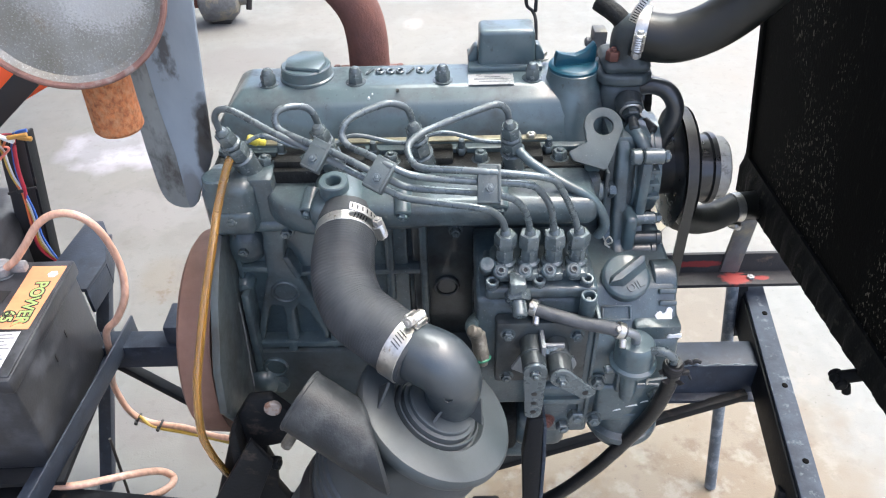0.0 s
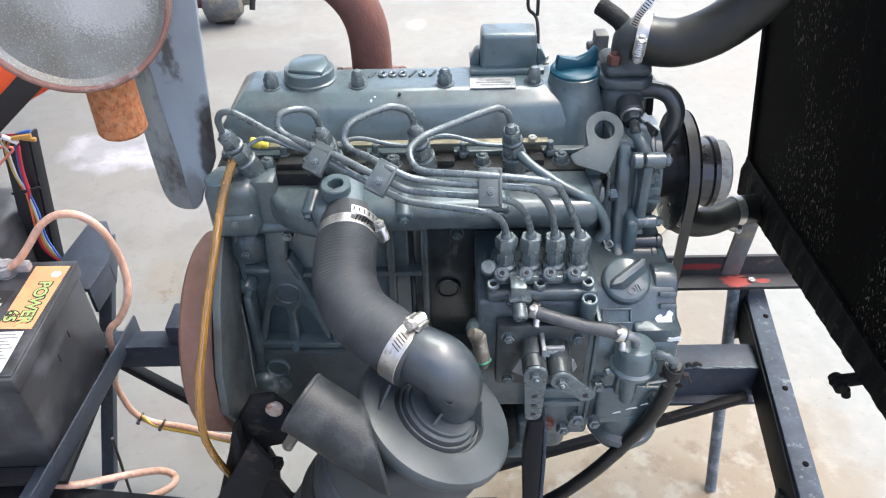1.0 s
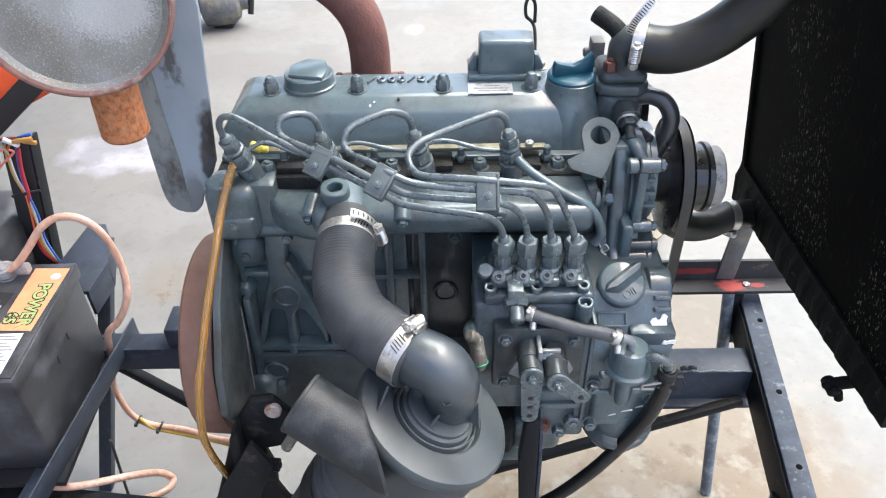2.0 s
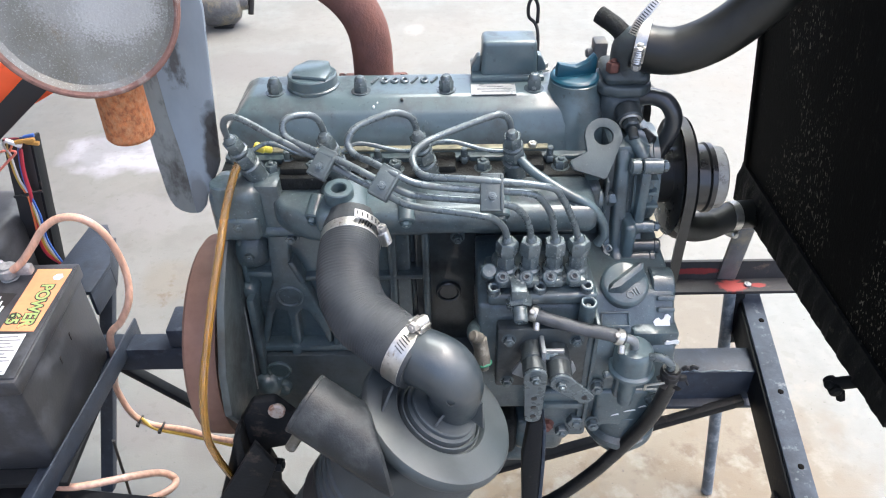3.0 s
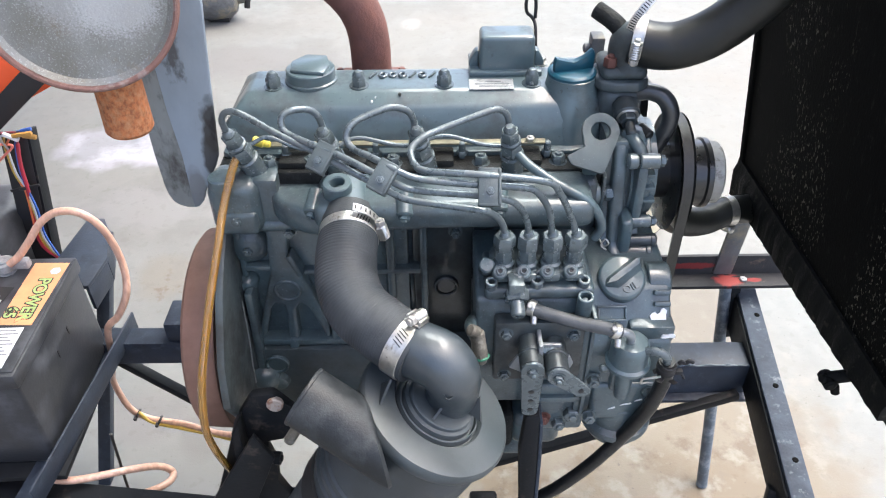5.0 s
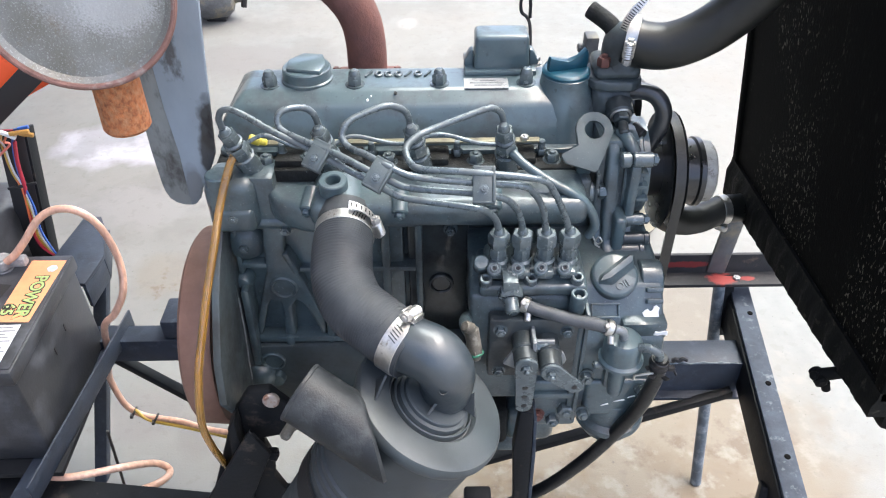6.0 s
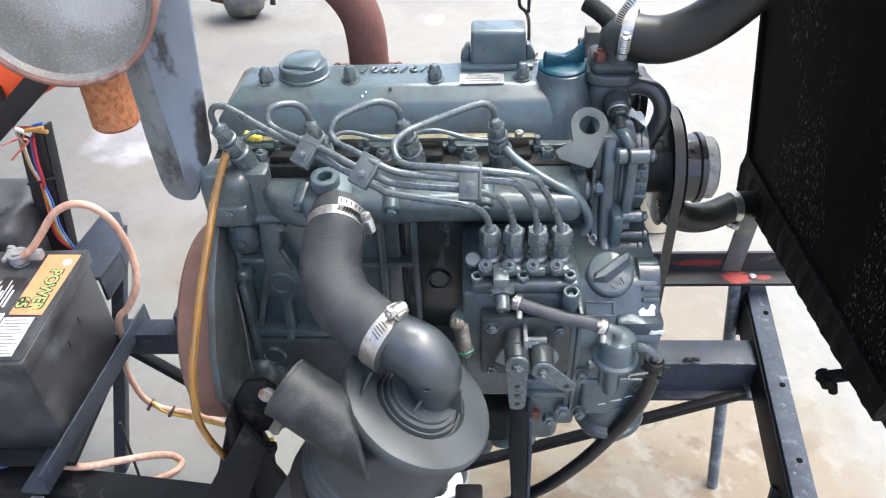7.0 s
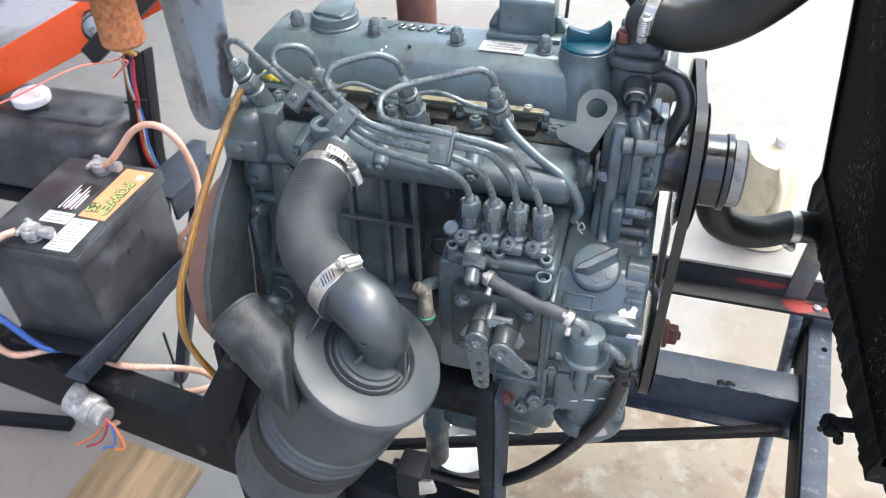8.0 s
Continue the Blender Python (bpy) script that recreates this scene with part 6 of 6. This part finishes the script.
part("body", lathe((0.512, 1.60, 0), (0, 0, 1), [(0.065, 0), (0.074, 0.006), (0.076, 0.05), (0.076, 0.19), (0.066, 0.232), (0.03, 0.255), (0.022, 0.262)], 40), CREAM, jar)
part("cap", lathe((0.512, 1.60, 0.262), (0, 0, 1), [(0.024, 0), (0.024, 0.018), (0.022, 0.02)], 24), CHIP, jar)
part("handle", tube([(0.512, 1.54, 0.235), (0.512, 1.50, 0.22), (0.512, 1.495, 0.16), (0.512, 1.525, 0.12)], 0.011, 14), CREAM, jar)

# ---- exhaust side ----
exhaust = thing("exhaust_pipe", (-0.078, 0.80, 0.80), "rusty red-brown exhaust pipe bending up behind the engine", "exhaust pipe")
part("pipe", tube([(-0.078, 0.800, 0.790), (-0.0775, 0.800, 0.840), (-0.078, 0.800, 0.868), (-0.082, 0.800, 0.892), (-0.093, 0.800, 0.915), (-0.113, 0.800, 0.937), (-0.15, 0.800, 0.962), (-0.22, 0.800, 0.995)], 0.0228, 32, 10), RUST_RED, exhaust)
part("flange", prism([(-0.118, 0.79), (-0.112, 0.776), (-0.044, 0.776), (-0.034, 0.79), (-0.034, 0.81), (-0.044, 0.824), (-0.112, 0.824), (-0.118, 0.81)], "z", 0.815, 0.825, 0.002), RUST_DARK, exhaust)
part("stud_nut", hexa((-0.042, 0.782, 0.825), (0, 0, 1), 0.0085, 0.014), RUST_DARK, exhaust)
part("stud_nut", hexa((-0.112, 0.782, 0.825), (0, 0, 1), 0.0085, 0.014), RUST_DARK, exhaust)
part("manifold", box(-0.16, 0.12, 0.765, 0.83, 0.77, 0.816, 0.012, 3), RUST_DARK, exhaust)

muffler = thing("muffler", (-0.24, 0.51, 0.925), "round galvanised muffler end with a rusty rim and outlet stub", "muffler")
MC, MA = Vector((-0.2348, 0.4758, 1.0411)), Vector((0.254, -0.962, 0.096)).normalized()
part("end_cap", lathe(MC, MA, [(0.0605, -0.004), (0.0598, 0.0), (0.0560, -0.0035), (0.034, -0.006), (0.0, -0.007)], 72), GALV, muffler, "stained galvanised end plate")
part("rolled_rim", ring(MC - MA * 0.005, MA, 0.0640, 0.0598, 0.008, 72, 0.002), RUST_RIM, muffler, "rusty rolled rim")
part("shell", lathe(MC - MA * 0.005, -MA, [(0.0628, 0), (0.0628, 0.24), (0.045, 0.25), (0.0, 0.25)], 64), RUST_RIM, muffler)
part("outlet_stub", lathe((-0.2385, 0.505, 0.975), (-0.02, 0.0, -1), [(0.0175, 0), (0.0178, 0.025), (0.0182, 0.046), (0.0165, 0.0485), (0.0145, 0.047), (0.0135, 0.02)], 36), RUST, muffler, "flaking orange-rust outlet stub")

strap = thing("hanger_plate", (-0.245, 0.605, 0.78), "blue-grey steel hanger plate with a rounded scuffed end", "bracket")
part("plate", prism([(-0.246, 0.7800), (-0.240, 0.7825), (-0.2345, 0.789), (-0.2305, 0.800), (-0.215, 0.829), (-0.210, 0.841), (-0.202, 0.923), (-0.195, 0.988), (-0.20, 1.12), (-0.25, 1.12), (-0.248, 0.89), (-0.2450, 0.842)], "y", 0.602, 0.608, 0.002), BLADE, strap)
fold = prism([(-0.2445, 0.7800), (-0.2435, 0.842), (-0.2455, 0.89), (-0.2475, 1.12), (-0.290, 1.12), (-0.272, 0.913), (-0.2725, 0.842), (-0.2715, 0.806), (-0.2703, 0.796), (-0.267, 0.787), (-0.261, 0.782), (-0.253, 0.7797)], "y", 0.602, 0.608, 0.002)
for v in fold.verts:
    v.co.y += 0.0015 + max(0.0, -0.2465 - v.co.x) * 0.10
# The half facing away from the light is shaded by material.
part("folded_edge", fold, BLADE_SHADED, strap, "scuffed half, its shade put into a grey-brown colour")

# ---- battery corner ----
battery = thing("car_battery", (-0.63, 0.715, 0.354), "black car battery with an orange label on a steel tray", "battery")
BM = Matrix.Translation((-0.5345, 0.715, 0)) @ pose(0, 0, 0, 0, 0, 1.5)


def bat(bm):
    bm.transform(BM)
    return bm


part("case", bat(box(-0.158, 0.006, -0.108, 0.112, 0.354, 0.510, 0.006, 3)), BATTERY, battery)
part("lid", bat(merge(box(-0.160, 0.0105, -0.112, 0.116, 0.508, 0.5325, 0.004, 2), box(-0.150, 0.0082, -0.106, 0.109, 0.531, 0.535, 0.002, 2))), BATTERY, battery)
lab = part("orange_label", bat(prism([(-0.0420, 0.1005), (0.0070, 0.0985), (0.0010, -0.0262), (-0.0445, -0.0238)], "z", 0.535, 0.5356, 0)), LABEL_ORANGE, battery)
turn = pose(-0.027, 0.034, 0.5357, 0, 0, -90)
for word, at, size in (("POWER", (0.0095, 0.0122), 0.0240), ("65", (0.0355, -0.0085), 0.0215)):
    part("word_edge", bat(writing(word, size, turn @ pose(*at, 0), 0.0002, 1.0, 0.0021)), INK, lab, "black outline of the lettering")
    part("word", bat(writing(word, size, turn @ pose(*at, 0.0005), 0.0002, 1.0, 0.0005)), INK_GREEN, lab, "green lettering")
part("logo_patch", bat(lathe((-0.0066, 0.0815, 0.5356), (0, 0, 1), [(0.0075, 0), (0.0075, 0.0003)], 6)), INK_BLUE, lab)
white = part("white_label", bat(box(-0.0480, -0.0065, -0.1000, -0.0300, 0.535, 0.5356, 0.0002, 1)), LABEL_WHITE, battery)
for k in range(11):
    part("print_bar", bat(box(-0.0455 + 0.0022 * (k % 2), -0.0095 - 0.005 * (k % 3), -0.0965 + 0.0060 * k, -0.0945 + 0.0060 * k, 0.5356, 0.5358, 0)), INK_GREY, white)
info = part("info_label", bat(prism([(-0.094, -0.0185), (-0.084, 0.053), (-0.051, 0.049), (-0.062, -0.0185)], "z", 0.535, 0.5356, 0)), INK, battery, "black label with white print bars")
for k in range(6):
    part("print_bar", bat(box(-0.0860 + 0.0050 * k, -0.0842 + 0.0050 * k + 0.0008 * (k % 3), -0.013 + 0.003 * (k % 2), 0.044 - 0.010 * (k % 3), 0.5356, 0.5359, 0)), LABEL_WHITE, info)
patch = part("warning_label", bat(box(-0.095, -0.0500, -0.0460, -0.0215, 0.535, 0.5356, 0.0002, 1)), LABEL_WHITE, battery)
for k in range(3):
    part("print_bar", bat(box(-0.090, -0.056 - 0.006 * (k % 2), -0.0425 + 0.0068 * k, -0.0400 + 0.0068 * k, 0.5356, 0.5358, 0)), INK_GREY, patch)
for y in (0.085, -0.082):
    post = part("terminal", bat(lathe((-0.075, y, 0.533), (0, 0, 1), [(0.013, 0), (0.0125, 0.004), (0.009, 0.005), (0.0085, 0.022)], 20)), LEAD, battery)
    part("terminal_clamp", bat(merge(ring((-0.075, y, 0.540), (0, 0, 1), 0.0145, 0.008, 0.013, 22), box(-0.070, -0.040, y - 0.006, y + 0.008, 0.541, 0.555, 0.003), cyl((-0.092, y - 0.012, 0.547), (-0.092, y + 0.014, 0.547), 0.004), hexa((-0.092, y + 0.012, 0.547), (0, 1, 0), 0.007, 0.007))), LEAD, post, "corroded grey terminal clamp")
part("side_mark", bat(box(0.0058, 0.0070, 0.03, 0.033, 0.462, 0.474, 0)), INK, battery)
part("side_mark", bat(box(0.0058, 0.0070, -0.01, -0.007, 0.456, 0.468, 0)), INK, battery)
single("battery_tray", bat(box(-0.165, 0.022, -0.13, 0.13, 0.345, 0.3538, 0.001)), FRAME, "black steel battery tray on the frame", "tray")

single("battery_cable", tube([(-0.600, 0.792, 0.552), (-0.585, 0.797, 0.563), (-0.567, 0.803, 0.583), (-0.546, 0.815, 0.608), (-0.520, 0.820, 0.621), (-0.490, 0.820, 0.617), (-0.468, 0.820, 0.588), (-0.459, 0.820, 0.530), (-0.459, 0.803, 0.487), (-0.477, 0.792, 0.452), (-0.50, 0.79, 0.425), (-0.53, 0.82, 0.33), (-0.556, 0.84, 0.265), (-0.557, 0.840, 0.230), (-0.548, 0.840, 0.180), (-0.520, 0.838, 0.155), (-0.456, 0.825, 0.155), (-0.389, 0.80, 0.16), (-0.30, 0.77, 0.19), (-0.24, 0.74, 0.25)], 0.0054, 16, 10), COPPER, "thick copper battery cable in a clear skin", "battery cable")
single("battery_cable", tube([(-0.628, 0.625, 0.548), (-0.645, 0.60, 0.545), (-0.68, 0.57, 0.50), (-0.70, 0.555, 0.42), (-0.68, 0.56, 0.345), (-0.627, 0.600, 0.330), (-0.575, 0.605, 0.324), (-0.515, 0.600, 0.322), (-0.447, 0.63, 0.303), (-0.424, 0.66, 0.266), (-0.410, 0.662, 0.245), (-0.412, 0.63, 0.262), (-0.469, 0.600, 0.26), (-0.54, 0.56, 0.22)], 0.0054, 16, 10), COPPER, "looped copper battery cable along the frame", "battery cable")
single("yellow_lead", tube([(-0.535, 0.836, 0.175), (-0.515, 0.832, 0.152), (-0.455, 0.818, 0.150), (-0.388, 0.795, 0.158), (-0.30, 0.76, 0.17)], 0.003, 10, 6), WIRES["yellow"], "thin yellow lead tied to the copper cable", "wire")
for p in ((-0.540, 0.838, 0.168), (-0.505, 0.835, 0.153)):
    single("cable_tie", merge(ring(p, (1, -0.1, -0.6), 0.0105, 0.008, 0.004, 18), box(p[0] - 0.002, p[0] + 0.003, p[1] - 0.014, p[1] - 0.006, p[2] - 0.003, p[2] + 0.003, 0.0008)), BLACK, "black cable tie holding lead and copper cable together", "cable tie", "cable ties")

harness_bar = thing("black_upright", (-0.67, 0.95, 0.35), "black flat steel upright behind the battery", "steel upright")
part("bar", beam((-0.6335, 0.971, 0.657), (-0.668, 0.930, 0.330), 0.041, 0.008, up=(0, -1, 0.1), bev=0.002), BLACK, harness_bar)
part("edge", beam((-0.6120, 0.981, 0.657), (-0.6465, 0.940, 0.330), 0.005, 0.026, up=(0, -1, 0.1), bev=0.001), FRAME, harness_bar)
harness = thing("wiring_harness", (-0.63, 0.93, 0.45), "loose coloured wires tied along a black steel upright", "wiring harness")
RUNS = (
    ("red", 0.0030, [(-0.622, 0.952, 0.650), (-0.626, 0.948, 0.626), (-0.628, 0.945, 0.604), (-0.628, 0.941, 0.579), (-0.633, 0.939, 0.550), (-0.636, 0.934, 0.520), (-0.637, 0.929, 0.490), (-0.630, 0.926, 0.470), (-0.613, 0.924, 0.453)]),
    ("yellow", 0.0017, [(-0.643, 0.951, 0.643), (-0.642, 0.948, 0.624), (-0.640, 0.944, 0.601), (-0.634, 0.941, 0.577), (-0.631, 0.937, 0.550), (-0.630, 0.933, 0.521), (-0.632, 0.929, 0.492), (-0.624, 0.926, 0.470), (-0.611, 0.924, 0.453)]),
    ("white", 0.0015, [(-0.639, 0.951, 0.641), (-0.639, 0.948, 0.622), (-0.637, 0.944, 0.601), (-0.631, 0.941, 0.579), (-0.628, 0.936, 0.548), (-0.628, 0.932, 0.520), (-0.628, 0.929, 0.492), (-0.620, 0.926, 0.468), (-0.606, 0.923, 0.448)]),
    ("blue", 0.0017, [(-0.626, 0.952, 0.649), (-0.630, 0.947, 0.620), (-0.631, 0.944, 0.600), (-0.629, 0.941, 0.579), (-0.624, 0.936, 0.546), (-0.624, 0.933, 0.525), (-0.625, 0.930, 0.500), (-0.618, 0.926, 0.472), (-0.610, 0.923, 0.451)]),
    ("orange", 0.0017, [(-0.641, 0.952, 0.645), (-0.643, 0.948, 0.615), (-0.638, 0.943, 0.592), (-0.633, 0.940, 0.572), (-0.635, 0.934, 0.532), (-0.636, 0.931, 0.508), (-0.634, 0.928, 0.483), (-0.624, 0.926, 0.464), (-0.611, 0.924, 0.451)]),
)
for c, r, pts in RUNS:
    part("wire", tube(pts, r, 8, 5), WIRES[c], harness, c + " wire")
for p, d in (((-0.634, 0.944, 0.576), (-0.1, 0.1, 1)), ((-0.613, 0.924, 0.455), (0.6, 0.1, -0.75))):
    part("tie", ring(Vector(p), d, 0.0080, 0.0045, 0.005, 18), BLACK, harness)
part("tie", beam((-0.655, 0.940, 0.574), (-0.610, 0.944, 0.582), 0.005, 0.003, up=(0, -1, 0)), BLACK, harness)
part("tie_tail", beam((-0.613, 0.920, 0.456), (-0.596, 0.918, 0.459), 0.003, 0.0014), BLACK, harness)
for c, p, d in (("white", (-0.574, 0.856, 0.722), (0.018, 0, -0.010)), ("amber", (-0.562, 0.855, 0.719), (0.026, 0.002, 0.003)), ("blue", (-0.554, 0.864, 0.721), (0.014, 0.002, 0.002)), ("amber", (-0.553, 0.862, 0.7155), (0.018, 0, -0.003))):
    part("connector", beam(p, Vector(p) + Vector(d), 0.0055, 0.005, bev=0.001), WIRES[c], harness, ("yellow" if c == "amber" else c) + " plug connector")
for k, (c, end) in enumerate((("white", (-0.570, 0.857, 0.719)), ("yellow", (-0.556, 0.857, 0.718)), ("blue", (-0.548, 0.864, 0.720)), ("orange", (-0.560, 0.857, 0.717)), ("red", (-0.572, 0.860, 0.719)))):
    a = Vector(RUNS[(2, 1, 3, 4, 0)[k]][2][0])
    b = Vector(end)
    part("loose_wire", tube([a, a.lerp(b, 0.35) + Vector((-0.006 + 0.004 * k, 0, 0.012)), a.lerp(b, 0.75) + Vector((0.004 - 0.003 * k, 0, 0.006)), b], 0.0016, 8, 6), WIRES[c], harness, c + " loose wire end")
part("loose_wire", tube([(-0.661, 0.940, 0.620), (-0.642, 0.942, 0.636), (-0.626, 0.945, 0.650), (-0.640, 0.943, 0.654), (-0.652, 0.943, 0.650)], 0.0018, 8, 6), WIRES["pink"], harness, "looped orange-pink wire")
part("pink_wire", tube([(-0.652, 0.943, 0.650), (-0.640, 0.90, 0.668), (-0.62, 0.82, 0.70), (-0.70, 0.76, 0.67), (-0.80, 0.70, 0.64)], 0.0014, 8, 6), WIRES["pink"], harness, "long thin pink wire")

bar = thing("orange_bar", (-0.75, 0.93, 0.70), "orange-red painted flat steel bar beside the battery", "steel bar")
part("bar", beam((-1.25, 0.95, 0.42), (-0.505, 0.95, 0.798), 0.012, 0.066), ORANGE, bar)
part("joint", merge(cyl((-0.665, 0.955, 0.712), (-0.645, 0.925, 0.712), 0.024), box(-0.650, -0.628, 0.925, 0.945, 0.680, 0.745, 0.004)), BLACK, bar)
part("cap", lathe((-0.650, 0.932, 0.715), (0.35, -0.75, 0.5), [(0.021, 0), (0.021, 0.008), (0.018, 0.014), (0.010, 0.019), (0, 0.020)], 28), DULL, bar, "dull grey metal cap")
part("rod", beam((-0.665, 0.915, 0.672), (-0.485, 0.912, 0.818), 0.022, 0.030), BLACK, bar)

tank = thing("fuel_tank", (-0.80, 1.0, 0.40), "black plastic fuel tank with a white screw cap", "fuel tank")
part("body", box(-1.02, -0.664, 0.86, 1.03, 0.40, 0.540, 0.028, 4), BATTERY, tank)
part("neck", cyl((-0.84, 0.93, 0.53), (-0.84, 0.93, 0.562), 0.022), BLACK, tank)
part("cap", lathe((-0.84, 0.93, 0.558), (0, 0, 1), [(0.031, 0), (0.032, 0.002), (0.032, 0.013), (0.029, 0.016), (0.012, 0.017)], 32), LABEL_WHITE, tank, "white screw cap")
part("moulded_ridge", box(-1.0, -0.69, 0.905, 0.925, 0.535, 0.546, 0.004, 2), BATTERY, tank)
single("tank_shelf", box(-1.04, -0.70, 0.86, 1.05, 0.375, 0.399, 0.002), FRAME, "black steel shelf under the fuel tank", "shelf")

plug_socket = thing("loose_connector", (-0.52, 0.53, 0.30), "grey plastic connector hanging with orange wires", "connector")
part("shell", merge(cyl((-0.60, 0.545, 0.290), (-0.553, 0.535, 0.283), 0.023), cyl((-0.560, 0.537, 0.284), (-0.535, 0.532, 0.280), 0.017), box(-0.585, -0.565, 0.525, 0.55, 0.305, 0.33, 0.004)), LEAD, plug_socket)
for k, (c, dx) in enumerate((("orange", -0.01), ("orange", 0.01), ("blue", 0.004), ("red", -0.004))):
    part("wire", tube([(-0.540, 0.532, 0.281), (-0.528 + dx, 0.525, 0.270), (-0.535 + 3 * dx, 0.515, 0.24), (-0.56 + 4 * dx, 0.51, 0.225 + dx)], 0.0018, 8, 6), WIRES[c], plug_socket, c + " wire")
plug_socket.location.x += 0.022
single("blue_cable", tube([(-0.70, 0.59, 0.50), (-0.695, 0.575, 0.44), (-0.67, 0.575, 0.40), (-0.63, 0.58, 0.352), (-0.60, 0.60, 0.337)], 0.005, 12, 8), WIRES["blue"], "blue cable hanging beside the battery", "cable")
single("speed_cable", tube([(-0.475, 0.66, 0.345), (-0.50, 0.68, 0.20), (-0.53, 0.70, 0.0)], 0.0022, 8, 6), WIRES["black"], "thin black cable hanging from the tray", "cable")

# ---- things beyond the engine ----
far = thing("small_motor", (-0.90, 2.98, 0), "dark dirty small motor lying on the workshop floor", "motor")
part("body", lathe((-0.985, 3.02, 0.085), (1, 0.1, 0.05), [(0.05, 0), (0.078, 0.012), (0.084, 0.04), (0.082, 0.12), (0.06, 0.15), (0.03, 0.16), (0.03, 0.19)], 28), FRAME_GREY, far)
part("foot", box(-0.945, -0.865, 2.99, 3.07, 0.0, 0.02, 0.005), BLACK, far)
part("end_bell", cyl((-1.03, 3.02, 0.115), (-0.98, 3.02, 0.105), 0.045), RUST_DARK, far)
part("lead", tube([(-0.84, 3.03, 0.12), (-0.80, 3.03, 0.15), (-0.78, 3.03, 0.12), (-0.79, 3.02, 0.05)], 0.012, 10), BLACK, far)
single("hook_wire", tube([(0.102, 0.735, 0.884), (0.1015, 0.745, 0.905), (0.0985, 0.752, 0.912), (0.0925, 0.752, 0.918), (0.0915, 0.752, 0.930), (0.0955, 0.752, 0.938), (0.101, 0.752, 0.930), (0.1015, 0.75, 0.912)], 0.0018, 10, 8), BLACK, "black wire hook standing behind the breather", "wire hook")
single("support_bracket", merge(box(0.163, 0.177, 0.745, 0.765, 0.80, 0.891, 0.002), cyl((0.156, 0.755, 0.876), (0.164, 0.755, 0.876), 0.005)), FRAME_GREY, "dusty flat bracket behind the thermostat", "bracket")
pan = thing("drain_dish", (-0.025, 0.790, 0), "small dull metal dish on the floor under the engine", "pan")
part("dish", lathe((-0.025, 0.790, 0.0), (0, 0, 1), [(0.042, 0.0), (0.046, 0.004), (0.054, 0.03), (0.056, 0.031), (0.052, 0.03), (0.044, 0.006), (0.0, 0.004)], 48), DISH, pan, "bright silvery dish")
board = box(-0.095, 0.095, -0.20, 0.15, 0.0, 0.019, 0.002)
board.transform(pose(-0.585, 0.49, 0, 0, 0, -5))
single("wooden_board", board, WOOD, "grimy yellow-brown wooden board lying on the concrete floor", "board")
single("floor_bar", beam((-1.25, 0.575, 0.012), (-0.775, 0.654, 0.012), 0.022, 0.022), FRAME, "dark steel bar lying on the concrete floor", "steel bar")
